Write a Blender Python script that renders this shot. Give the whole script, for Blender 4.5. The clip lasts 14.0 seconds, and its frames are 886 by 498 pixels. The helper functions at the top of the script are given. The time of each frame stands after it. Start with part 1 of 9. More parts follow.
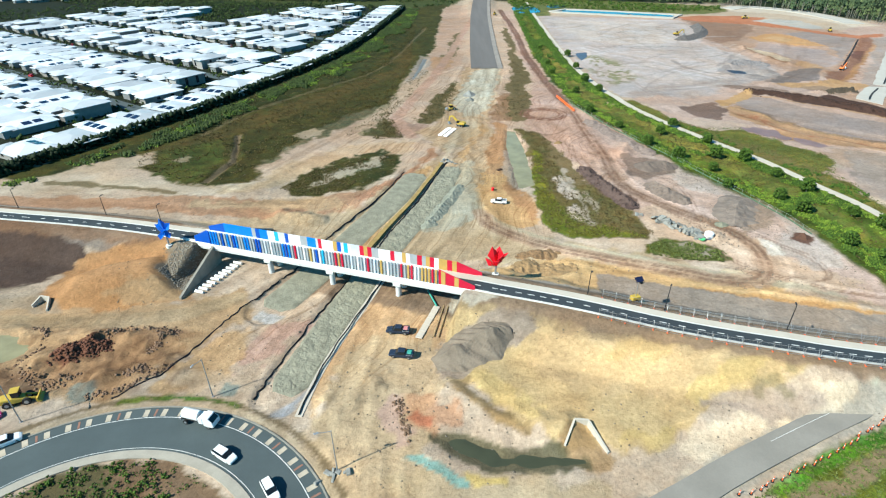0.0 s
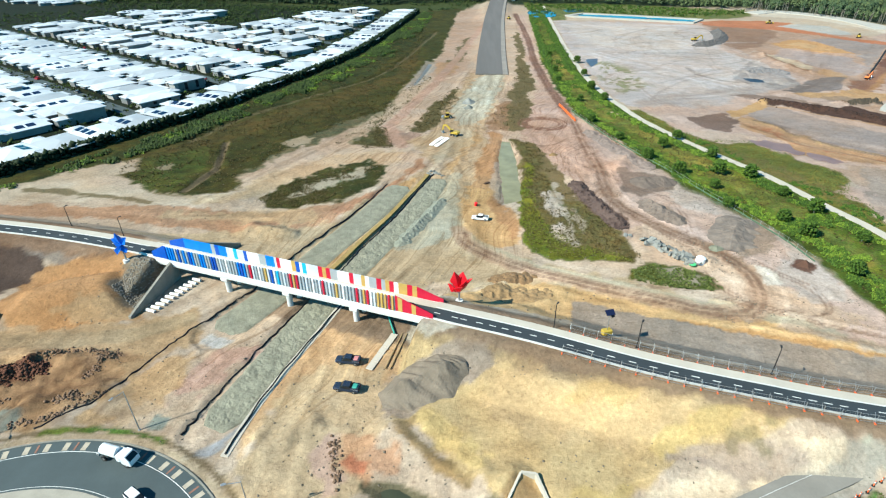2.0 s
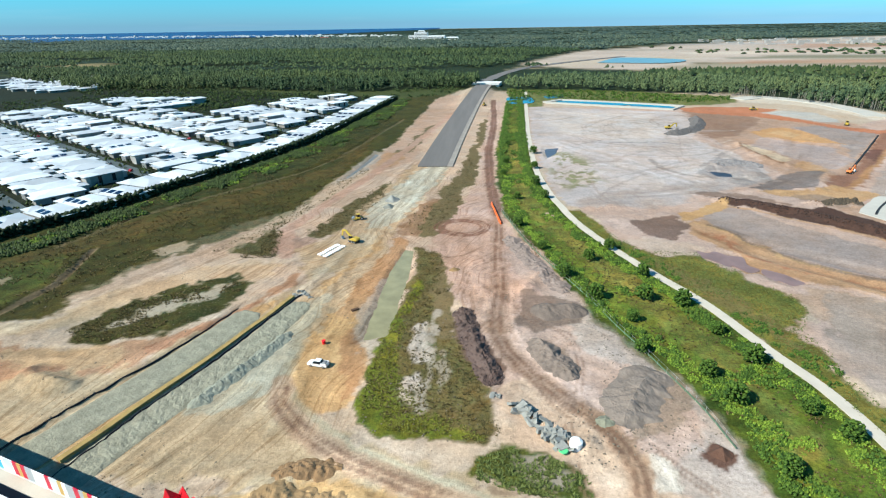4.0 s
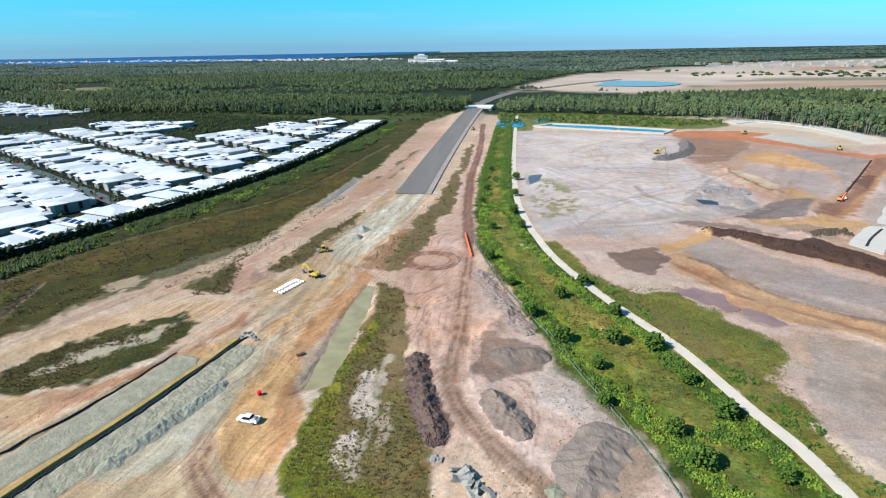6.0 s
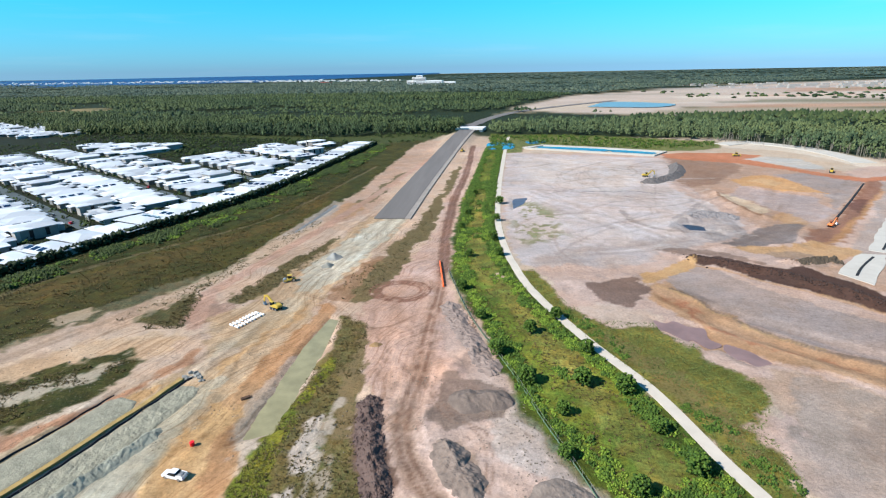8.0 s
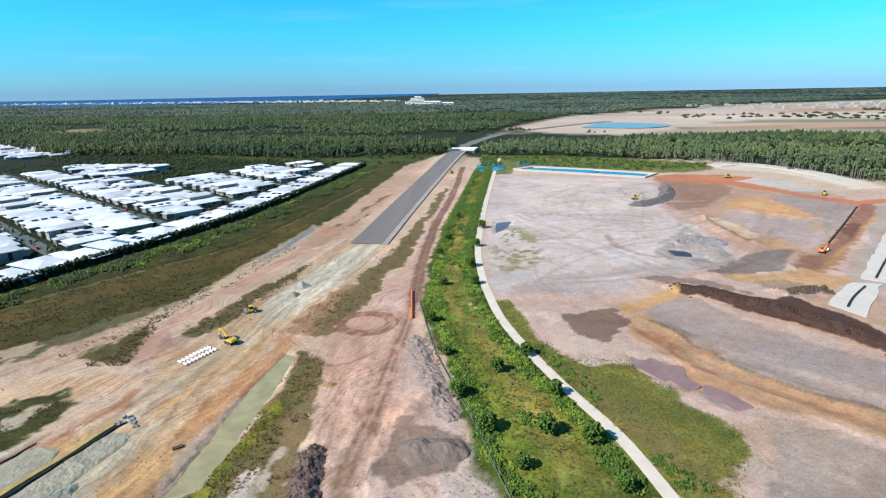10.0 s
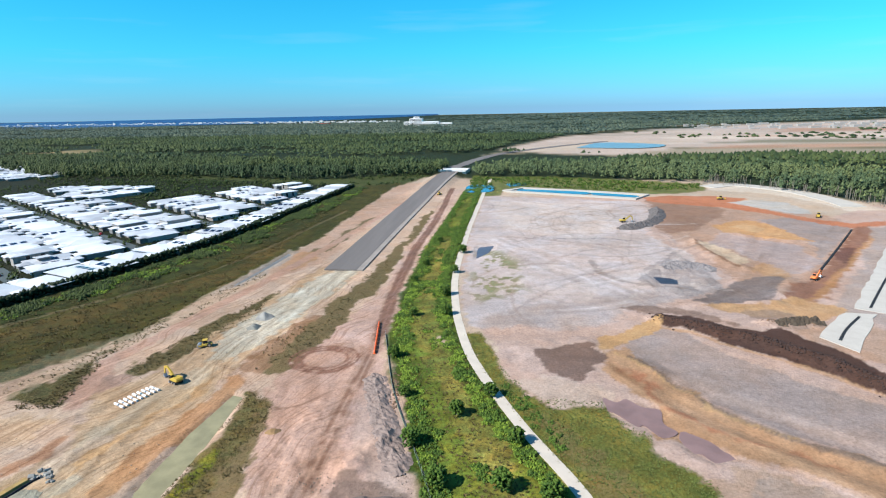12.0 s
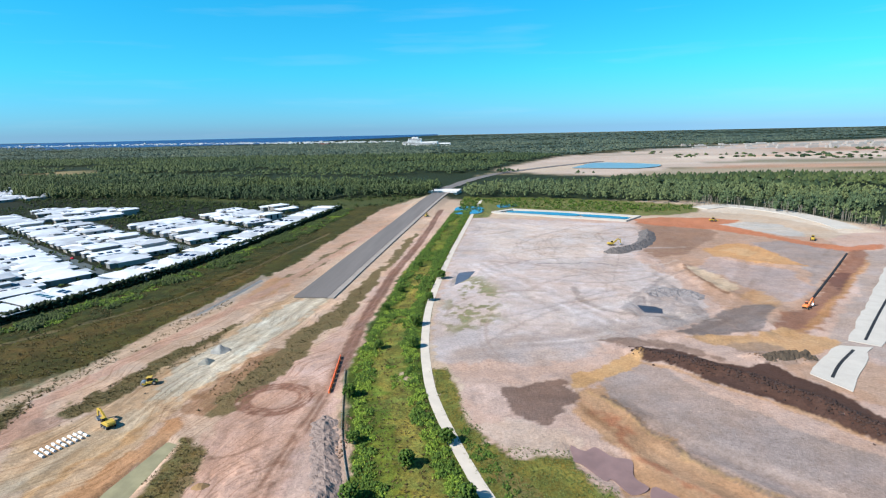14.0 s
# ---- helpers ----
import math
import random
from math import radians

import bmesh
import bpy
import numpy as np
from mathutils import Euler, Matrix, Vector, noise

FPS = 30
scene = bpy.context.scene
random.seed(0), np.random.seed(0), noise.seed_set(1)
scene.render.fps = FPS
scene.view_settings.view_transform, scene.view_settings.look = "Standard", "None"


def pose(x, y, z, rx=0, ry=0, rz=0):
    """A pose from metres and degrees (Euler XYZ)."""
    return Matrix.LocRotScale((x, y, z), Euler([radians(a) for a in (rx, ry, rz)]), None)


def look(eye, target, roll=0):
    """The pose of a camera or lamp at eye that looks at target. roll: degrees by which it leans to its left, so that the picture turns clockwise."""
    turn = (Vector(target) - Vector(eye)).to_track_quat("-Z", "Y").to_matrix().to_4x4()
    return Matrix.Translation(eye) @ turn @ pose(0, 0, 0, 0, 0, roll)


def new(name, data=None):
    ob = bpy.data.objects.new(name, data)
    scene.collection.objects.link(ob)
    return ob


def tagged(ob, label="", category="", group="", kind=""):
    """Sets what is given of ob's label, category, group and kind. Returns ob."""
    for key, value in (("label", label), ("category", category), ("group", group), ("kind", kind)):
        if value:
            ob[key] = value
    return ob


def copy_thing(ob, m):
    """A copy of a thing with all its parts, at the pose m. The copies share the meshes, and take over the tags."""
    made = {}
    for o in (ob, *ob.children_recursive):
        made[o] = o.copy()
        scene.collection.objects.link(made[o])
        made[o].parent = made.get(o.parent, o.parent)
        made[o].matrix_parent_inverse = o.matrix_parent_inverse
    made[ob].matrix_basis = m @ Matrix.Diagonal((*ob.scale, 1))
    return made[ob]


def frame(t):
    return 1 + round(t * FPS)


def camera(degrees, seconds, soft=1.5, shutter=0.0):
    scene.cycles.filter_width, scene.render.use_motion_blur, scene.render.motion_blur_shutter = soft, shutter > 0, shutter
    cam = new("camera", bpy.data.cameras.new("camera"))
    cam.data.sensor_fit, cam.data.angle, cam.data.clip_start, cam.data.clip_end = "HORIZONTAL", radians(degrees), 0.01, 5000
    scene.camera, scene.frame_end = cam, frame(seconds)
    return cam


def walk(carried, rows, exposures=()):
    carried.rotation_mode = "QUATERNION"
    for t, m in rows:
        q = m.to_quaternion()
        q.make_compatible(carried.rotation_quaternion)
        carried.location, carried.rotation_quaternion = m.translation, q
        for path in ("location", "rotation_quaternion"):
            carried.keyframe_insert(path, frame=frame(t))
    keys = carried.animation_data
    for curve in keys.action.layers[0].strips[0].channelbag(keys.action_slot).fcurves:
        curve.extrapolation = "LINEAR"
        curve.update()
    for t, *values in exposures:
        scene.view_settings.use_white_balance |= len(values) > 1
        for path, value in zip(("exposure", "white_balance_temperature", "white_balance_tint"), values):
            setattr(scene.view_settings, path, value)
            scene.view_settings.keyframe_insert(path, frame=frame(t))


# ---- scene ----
cam = camera(79.5, 14.0, soft=1.2)
PATH = [
    (0, (-25.86, -25.871, 60.203), (-25.871, -24.156, 59.175), -0.3),
    (0.5, (-23.235, -23.948, 60.134), (-23.267, -22.232, 59.107), -0.4),
    (1, (-20.533, -21.999, 60.137), (-20.585, -20.282, 59.112), -0.4),
    (1.5, (-17.86, -20.093, 60.124), (-17.933, -18.375, 59.101), -0.5),
    (2, (-15.153, -18.105, 60.105), (-15.246, -16.388, 59.085), -0.5),
    (2.5, (-12.677, -16.171, 60.072), (-12.783, -14.45, 59.058), -0.6),
    (3, (-5.769, -10.176, 59.964), (-5.954, -8.467, 58.942), -2.3),
    (3.1, (-2.881, -7.585, 59.973), (-3.057, -5.854, 58.987), -1.8),
    (3.2, (0.007, -4.994, 59.982), (-0.16, -3.242, 59.031), -1.3),
    (3.3, (2.895, -2.403, 59.991), (2.737, -0.631, 59.077), -0.9),
    (3.4, (5.783, 0.188, 60.0), (5.634, 1.979, 59.122), -0.4),
    (3.5, (8.671, 2.779, 60.009), (8.532, 4.589, 59.168), 0.1),
    (3.6, (11.255, 5.548, 60.002), (11.109, 7.363, 59.176), -0.2),
    (3.7, (13.707, 8.174, 59.996), (13.554, 9.995, 59.184), -0.4),
    (3.8, (15.96, 10.588, 59.99), (15.801, 12.414, 59.191), -0.6),
    (3.9, (17.947, 12.717, 59.985), (17.783, 14.548, 59.197), -0.7),
    (4, (19.67, 14.563, 59.981), (19.501, 16.397, 59.203), -0.9),
    (4.1, (20.996, 15.982, 59.978), (20.823, 17.82, 59.207), -1.0),
    (4.2, (21.923, 16.976, 59.975), (21.748, 18.816, 59.21), -1.1),
    (4.8, (24.384, 19.484, 60.152), (24.208, 21.331, 59.406), -1.1),
    (5.4, (26.845, 21.992, 60.33), (26.668, 23.847, 59.603), -1.1),
    (6, (29.306, 24.5, 60.507), (29.128, 26.362, 59.8), -1.0),
    (6.5, (31.316, 26.549, 60.652), (31.137, 28.417, 59.96), -1.0),
    (7, (33.302, 28.689, 60.697), (33.123, 30.564, 60.023), -1.0),
    (7.5, (35.327, 30.797, 60.794), (35.147, 32.677, 60.137), -1.0),
    (8, (37.349, 32.98, 60.85), (37.169, 34.866, 60.21), -1.0),
    (9.25, (42.523, 38.642, 61.03), (42.342, 40.542, 60.432), -1.0),
    (10.5, (47.698, 44.304, 61.209), (47.515, 46.216, 60.654), -1.0),
    (11, (49.851, 46.785, 61.292), (49.667, 48.702, 60.754), -1.0),
    (11.5, (52.025, 49.211, 61.362), (51.84, 51.133, 60.84), -1.0),
    (12, (54.242, 51.741, 61.41), (54.056, 53.668, 60.906), -1.1),
    (12.5, (56.466, 54.275, 61.488), (56.278, 56.205, 61.002), -1.1),
    (13, (58.797, 56.897, 61.525), (58.608, 58.833, 61.057), -1.1),
    (13.5, (60.976, 59.431, 61.565), (60.786, 61.371, 61.114), -1.1),
    (14, (63.285, 62.072, 61.634), (63.095, 64.015, 61.2), -1.2),
]
walk(cam, [(t, look(eye, target, roll)) for t, eye, target, roll in PATH],
     [(0, 1.0, 6500, 3), (2.5, 1.0, 6500, 1), (6, 1.0, 6500, 12), (10.5, 1.0, 6500, 14), (14, 1.0, 6500, 15)])

# ---- world and sun ----
SUN_DIR = Vector((-0.86, -0.51, 0.0)).normalized() * math.cos(radians(41)) + Vector((0, 0, math.sin(radians(41))))
world = bpy.data.worlds.new("sky")
scene.world = world
world.use_nodes = True
wn, wl = world.node_tree.nodes, world.node_tree.links
wn.clear()
w_out = wn.new("ShaderNodeOutputWorld")
w_bg = wn.new("ShaderNodeBackground")
w_sky = wn.new("ShaderNodeTexSky")
w_sky.sky_type = "NISHITA"
w_sky.sun_disc = False
w_sky.sun_elevation = radians(41)
w_sky.sun_rotation = math.atan2(SUN_DIR.x, SUN_DIR.y)
w_sky.air_density, w_sky.dust_density, w_sky.ozone_density = 1.0, 0.3, 1.0
w_tint = wn.new("ShaderNodeMix")
w_tint.data_type, w_tint.blend_type = "RGBA", "MULTIPLY"
w_tint.inputs[0].default_value = 1.0
w_ramp = wn.new("ShaderNodeValToRGB")
sky_stops = ((0.0, (0.32, 0.76, 1.6)), (0.1, (0.15, 1.13, 1.5)), (0.22, (0.08, 1.26, 1.64)), (0.7, (0.4, 1.05, 1.4)))
w_ramp.color_ramp.elements[0].position, w_ramp.color_ramp.elements[0].color = sky_stops[0][0], (*sky_stops[0][1], 1)
w_ramp.color_ramp.elements[1].position, w_ramp.color_ramp.elements[1].color = sky_stops[3][0], (*sky_stops[3][1], 1)
for at, c in sky_stops[1:3]:
    w_ramp.color_ramp.elements.new(at).color = (*c, 1)
w_co = wn.new("ShaderNodeTexCoord")
w_sep = wn.new("ShaderNodeSeparateXYZ")
w_max = wn.new("ShaderNodeMath")
w_max.operation = "MAXIMUM"
w_max.inputs[1].default_value = 0.004
w_com = wn.new("ShaderNodeCombineXYZ")
wl.new(w_co.outputs["Generated"], w_sep.inputs[0])
wl.new(w_sep.outputs[0], w_com.inputs[0])
wl.new(w_sep.outputs[1], w_com.inputs[1])
wl.new(w_sep.outputs[2], w_max.inputs[0])
wl.new(w_max.outputs[0], w_com.inputs[2])
wl.new(w_com.outputs[0], w_sky.inputs[0])
wl.new(w_sky.outputs[0], w_tint.inputs[6])
wl.new(w_sep.outputs[2], w_ramp.inputs[0])
wl.new(w_ramp.outputs[0], w_tint.inputs[7])
w_map = wn.new("ShaderNodeMapping")
w_map.inputs["Scale"].default_value = (2.2, 2.2, 26.0)
w_cloud = wn.new("ShaderNodeTexNoise")
w_cloud.inputs["Scale"].default_value, w_cloud.inputs["Detail"].default_value = 1.6, 6
w_thin = wn.new("ShaderNodeMapRange")
for k, q in zip(("From Min", "From Max", "To Min", "To Max"), (0.56, 0.85, 0.0, 0.14)):
    w_thin.inputs[k].default_value = q
w_mix = wn.new("ShaderNodeMix")
w_mix.data_type = "RGBA"
w_mix.inputs[7].default_value = (6.5, 7.6, 8.2, 1)
wl.new(w_co.outputs["Generated"], w_map.inputs[0])
wl.new(w_map.outputs[0], w_cloud.inputs["Vector"])
wl.new(w_cloud.outputs[0], w_thin.inputs["Value"])
wl.new(w_thin.outputs[0], w_mix.inputs[0])
wl.new(w_tint.outputs[2], w_mix.inputs[6])
wl.new(w_mix.outputs[2], w_bg.inputs[0])
w_bg.inputs[1].default_value = 0.057
wl.new(w_bg.outputs[0], w_out.inputs[0])
sun = new("sun", bpy.data.lights.new("sun", "SUN"))
sun.data.energy, sun.data.angle, sun.data.color = 4.4, radians(0.53), (1.0, 0.965, 0.88)
sun.matrix_world = look((0, 0, 300), Vector((0, 0, 300)) - SUN_DIR)


# ---- helpers for shapes ----
def lin(r, g, b, k=0.5):
    """Base colour from an 8-bit look in full sun."""
    f = lambda v: (v / 255 / 12.92 if v < 10 else ((v / 255 + 0.055) / 1.055) ** 2.4) * k
    return (f(r), f(g), f(b))


def hash01(ix, iy, seed):
    h = (ix.astype(np.int64) * 374761393 + iy.astype(np.int64) * 668265263 + seed * 974634777) & 0x7FFFFFFF
    h = ((h ^ (h >> 13)) * 1274126177) & 0x7FFFFFFF
    return ((h ^ (h >> 16)) & 0xFFFF) / 65535.0


def vnoise(x, y, scale, seed=0):
    """Smooth noise in -1..1 with lumps of that many metres."""
    x, y = np.asarray(x, float) / scale, np.asarray(y, float) / scale
    ix, iy = np.floor(x), np.floor(y)
    fx, fy = x - ix, y - iy
    fx, fy = fx * fx * (3 - 2 * fx), fy * fy * (3 - 2 * fy)
    a, b = hash01(ix, iy, seed), hash01(ix + 1, iy, seed)
    c, d = hash01(ix, iy + 1, seed), hash01(ix + 1, iy + 1, seed)
    return ((a * (1 - fx) + b * fx) * (1 - fy) + (c * (1 - fx) + d * fx) * fy) * 2 - 1


def fbm(x, y, scale, seed=0, octaves=4):
    return sum(vnoise(x, y, scale / 2**k, seed + 7 * k) * 0.5**k for k in range(octaves)) / 1.6


def seg_dist(x, y, ax, ay, bx, by):
    dx, dy = bx - ax, by - ay
    t = np.clip(((x - ax) * dx + (y - ay) * dy) / (dx * dx + dy * dy + 1e-9), 0, 1)
    return np.hypot(x - ax - t * dx, y - ay - t * dy), t


def line_dist(x, y, pts):
    """Distance to a polyline, and the place along it (0 to 1 by points)."""
    best, along = np.full(np.shape(x), 1e9), np.zeros(np.shape(x))
    for k in range(len(pts) - 1):
        d, t = seg_dist(x, y, *pts[k][:2], *pts[k + 1][:2])
        near = d < best
        best, along = np.where(near, d, best), np.where(near, (k + t) / (len(pts) - 1), along)
    return best, along


def inside_dist(x, y, pts):
    """Distance to a closed outline, positive inside."""
    d, _ = line_dist(x, y, list(pts) + [pts[0]])
    odd = np.zeros(np.shape(x), bool)
    for k in range(len(pts)):
        (ax, ay), (bx, by) = pts[k], pts[k - 1]
        cross = ((ay > y) != (by > y)) & (x < (bx - ax) * (y - ay) / (by - ay + 1e-12) + ax)
        odd ^= cross
    return np.where(odd, d, -d)


def step(v, a, b):
    t = np.clip((v - a) / (b - a), 0, 1)
    return t * t * (3 - 2 * t)


def smooth_line(pts, per=8):
    """A rounder polyline through the points (Catmull-Rom)."""
    p = [np.array(q, float) for q in pts]
    p = [2 * p[0] - p[1]] + p + [2 * p[-1] - p[-2]]
    out = []
    for k in range(1, len(p) - 2):
        for s in range(per):
            t = s / per
            out.append(0.5 * (2 * p[k] + (p[k + 1] - p[k - 1]) * t + (2 * p[k - 1] - 5 * p[k] + 4 * p[k + 1] - p[k + 2]) * t * t + (3 * p[k] - p[k - 1] - 3 * p[k + 1] + p[k + 2]) * t**3))
    return out + [p[-2]]


class Shape:
    """Gathers pieces of one mesh."""

    def __init__(self):
        self.v, self.f = [], []

    def add(self, verts, faces, m=None):
        n = len(self.v)
        self.v += [tuple(m @ Vector(q)) for q in verts] if m is not None else [tuple(q) for q in verts]
        self.f += [tuple(i + n for i in q) for q in faces]
        return self

    def box(self, x0, x1, y0, y1, z0, z1, m=None, bevel=0.0):
        if bevel <= 0:
            v = [(x, y, z) for z in (z0, z1) for x, y in ((x0, y0), (x1, y0), (x1, y1), (x0, y1))]
            return self.add(v, [(3, 2, 1, 0), (4, 5, 6, 7), (0, 1, 5, 4), (1, 2, 6, 5), (2, 3, 7, 6), (3, 0, 4, 7)], m)
        b = bevel
        rings = []
        for z, o in ((z0, b), (z0 + b, 0), (z1 - b, 0), (z1, b)):
            i = 0 if o else b
            rings.append([(x0 + o + (b if not o else 0), y0 + o, z), (x1 - o - (b if not o else 0), y0 + o, z), (x1 - o, y0 + o + i, z), (x1 - o, y1 - o - i, z),
                          (x1 - o - (b if not o else 0), y1 - o, z), (x0 + o + (b if not o else 0), y1 - o, z), (x0 + o, y1 - o - i, z), (x0 + o, y0 + o + i, z)])
        v = [q for r in rings for q in r]
        f = [tuple(range(7, -1, -1)), tuple(range(24, 32))]
        for r in range(3):
            f += [(r * 8 + k, r * 8 + (k + 1) % 8, r * 8 + 8 + (k + 1) % 8, r * 8 + 8 + k) for k in range(8)]
        return self.add(v, f, m)

    def tube(self, r0, r1, z0, z1, n=10, m=None, caps=True):
        v = [(r * math.cos(2 * math.pi * k / n), r * math.sin(2 * math.pi * k / n), z) for r, z in ((r0, z0), (r1, z1)) for k in range(n)]
        f = [(k, (k + 1) % n, n + (k + 1) % n, n + k) for k in range(n)]
        if caps:
            f += [tuple(range(n - 1, -1, -1)), tuple(range(n, 2 * n))]
        return self.add(v, f, m)

    def prism(self, outline, z0, z1, m=None):
        n = len(outline)
        v = [(x, y, z0) for x, y in outline] + [(x, y, z1) for x, y in outline]
        f = [tuple(range(n - 1, -1, -1)), tuple(range(n, 2 * n))] + [(k, (k + 1) % n, n + (k + 1) % n, n + k) for k in range(n)]
        return self.add(v, f, m)

    def loft(self, sections, m=None, caps=True):
        """Skins closed sections that have the same number of points."""
        n = len(sections[0])
        v = [q for s in sections for q in s]
        f = []
        for k in range(len(sections) - 1):
            f += [(k * n + i, k * n + (i + 1) % n, (k + 1) * n + (i + 1) % n, (k + 1) * n + i) for i in range(n)]
        if caps:
            f += [tuple(range(n - 1, -1, -1)), tuple(range(len(v) - n, len(v)))]
        return self.add(v, f, m)

    def mesh(self, name, material, smooth=False):
        me = bpy.data.meshes.new(name)
        me.from_pydata(self.v, [], self.f)
        me.materials.append(material)
        if smooth:
            me.polygons.foreach_set("use_smooth", [True] * len(me.polygons))
        me.validate()
        return me


def part(name, shape, material, parent=None, label="", smooth=False, m=None):
    """One mesh object of a shape, under a thing where one is given."""
    me = shape if isinstance(shape, bpy.types.Mesh) else shape.mesh(name, material, smooth)
    ob = new(name, me)
    if parent is not None:
        ob.parent = parent
    if m is not None:
        ob.matrix_basis = m
    if label:
        ob["label"] = label
    return ob


def thing(name, label, category, m=None, group="", kind=""):
    ob = new(name)
    ob.empty_display_size = 0.2
    if m is not None:
        ob.matrix_basis = m
    return tagged(ob, label, category, group, kind)


# ---- materials ----
def nodes_of(name):
    mat = bpy.data.materials.new(name)
    mat.use_nodes = True
    nt = mat.node_tree
    return mat, nt, nt.nodes["Principled BSDF"]


def mixed(nt, kind, fac, a, b):
    n = nt.nodes.new("ShaderNodeMix")
    n.data_type, n.blend_type = "RGBA", kind
    for sock, v in ((n.inputs[0], fac), (n.inputs[6], a), (n.inputs[7], b)):
        if isinstance(v, bpy.types.NodeSocket):
            nt.links.new(v, sock)
        else:
            sock.default_value = v if not isinstance(v, tuple) else (*v[:3], 1)
    return n.outputs[2]


def noise_of(nt, scale, detail=4, rough=0.6, stretch=None, where="Object"):
    co = nt.nodes.new("ShaderNodeTexCoord")
    out = co.outputs[where]
    if stretch:
        mp = nt.nodes.new("ShaderNodeMapping")
        mp.inputs["Scale"].default_value = stretch
        nt.links.new(out, mp.inputs[0])
        out = mp.outputs[0]
    n = nt.nodes.new("ShaderNodeTexNoise")
    n.inputs["Scale"].default_value, n.inputs["Detail"].default_value, n.inputs["Roughness"].default_value = scale, detail, rough
    nt.links.new(out, n.inputs["Vector"])
    return n.outputs[0]


def ramp(nt, v, lo, hi, a=0.0, b=1.0):
    n = nt.nodes.new("ShaderNodeMapRange")
    for k, q in zip(("From Min", "From Max", "To Min", "To Max"), (lo, hi, a, b)):
        n.inputs[k].default_value = q
    nt.links.new(v, n.inputs["Value"])
    return n.outputs[0]


def grey(nt, v):
    n = nt.nodes.new("ShaderNodeCombineColor")
    for k in range(3):
        nt.links.new(v, n.inputs[k])
    return n.outputs[0]


def surface(name, colour, rough=0.8, metal=0.0, big=0.4, fine=8.0, vary=0.25, bump=0.15, depth=0.05, second=None, per_object=0.0, stretch=None):
    """A surface with stains and grain at two scales, in metres."""
    mat, nt, bsdf = nodes_of(name)
    n1, n2 = noise_of(nt, big, 5, 0.6, stretch), noise_of(nt, fine, 4, 0.65, stretch)
    col = mixed(nt, "MIX", ramp(nt, n1, 0.35, 0.65), colour, second or tuple(c * (1 - vary) for c in colour))
    col = mixed(nt, "MULTIPLY", 1.0, col, grey(nt, ramp(nt, n2, 0.2, 0.8, 1 - vary * 0.7, 1 + vary * 0.5)))
    if per_object:
        info = nt.nodes.new("ShaderNodeObjectInfo")
        col = mixed(nt, "MULTIPLY", 1.0, col, grey(nt, ramp(nt, info.outputs["Random"], 0, 1, 1 - per_object, 1 + per_object)))
    nt.links.new(col, bsdf.inputs["Base Color"])
    nt.links.new(ramp(nt, n2, 0.2, 0.8, max(rough - 0.12, 0.05), min(rough + 0.1, 1)), bsdf.inputs["Roughness"])
    bsdf.inputs["Metallic"].default_value = metal
    bsdf.inputs["Specular IOR Level"].default_value = 0.3
    if bump:
        b = nt.nodes.new("ShaderNodeBump")
        b.inputs["Strength"].default_value, b.inputs["Distance"].default_value = bump, depth
        nt.links.new(n2, b.inputs["Height"])
        nt.links.new(b.outputs[0], bsdf.inputs["Normal"])
    return mat


def foliage(name, dark, light, bump=0.4, far=False):
    """Leaves: every clump has its own shade."""
    mat, nt, bsdf = nodes_of(name)
    geo = nt.nodes.new("ShaderNodeNewGeometry")
    col = mixed(nt, "MIX", ramp(nt, geo.outputs["Random Per Island"], 0, 1), dark, light)
    n2 = noise_of(nt, 2.5, 4, 0.7)
    col = mixed(nt, "MULTIPLY", 1.0, col, grey(nt, ramp(nt, n2, 0.25, 0.75, 0.75 if far else 0.55, 1.2 if far else 1.35)))
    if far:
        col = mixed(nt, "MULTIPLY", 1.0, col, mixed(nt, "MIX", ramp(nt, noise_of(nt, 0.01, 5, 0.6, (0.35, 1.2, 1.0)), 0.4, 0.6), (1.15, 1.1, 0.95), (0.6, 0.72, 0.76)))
    nt.links.new(col, bsdf.inputs["Base Color"])
    bsdf.inputs["Roughness"].default_value = 0.75
    bsdf.inputs["Specular IOR Level"].default_value = 0.2
    b = nt.nodes.new("ShaderNodeBump")
    b.inputs["Strength"].default_value, b.inputs["Distance"].default_value = bump, 0.3
    nt.links.new(n2, b.inputs["Height"])
    nt.links.new(b.outputs[0], bsdf.inputs["Normal"])
    return mat


def water_mat(name, colour, rough=0.12):
    mat, nt, bsdf = nodes_of(name)
    n1 = noise_of(nt, 0.25, 4)
    nt.links.new(mixed(nt, "MIX", ramp(nt, n1, 0.35, 0.65), colour, tuple(c * 0.75 for c in colour)), bsdf.inputs["Base Color"])
    bsdf.inputs["Roughness"].default_value = rough
    b = nt.nodes.new("ShaderNodeBump")
    b.inputs["Strength"].default_value, b.inputs["Distance"].default_value = 0.05, 0.05
    nt.links.new(noise_of(nt, 3.0, 3), b.inputs["Height"])
    nt.links.new(b.outputs[0], bsdf.inputs["Normal"])
    return mat


def plain(name, colour, rough=0.5, metal=0.0):
    return surface(name, colour, rough, metal, big=0.8, fine=6, vary=0.12, bump=0.05, depth=0.02)


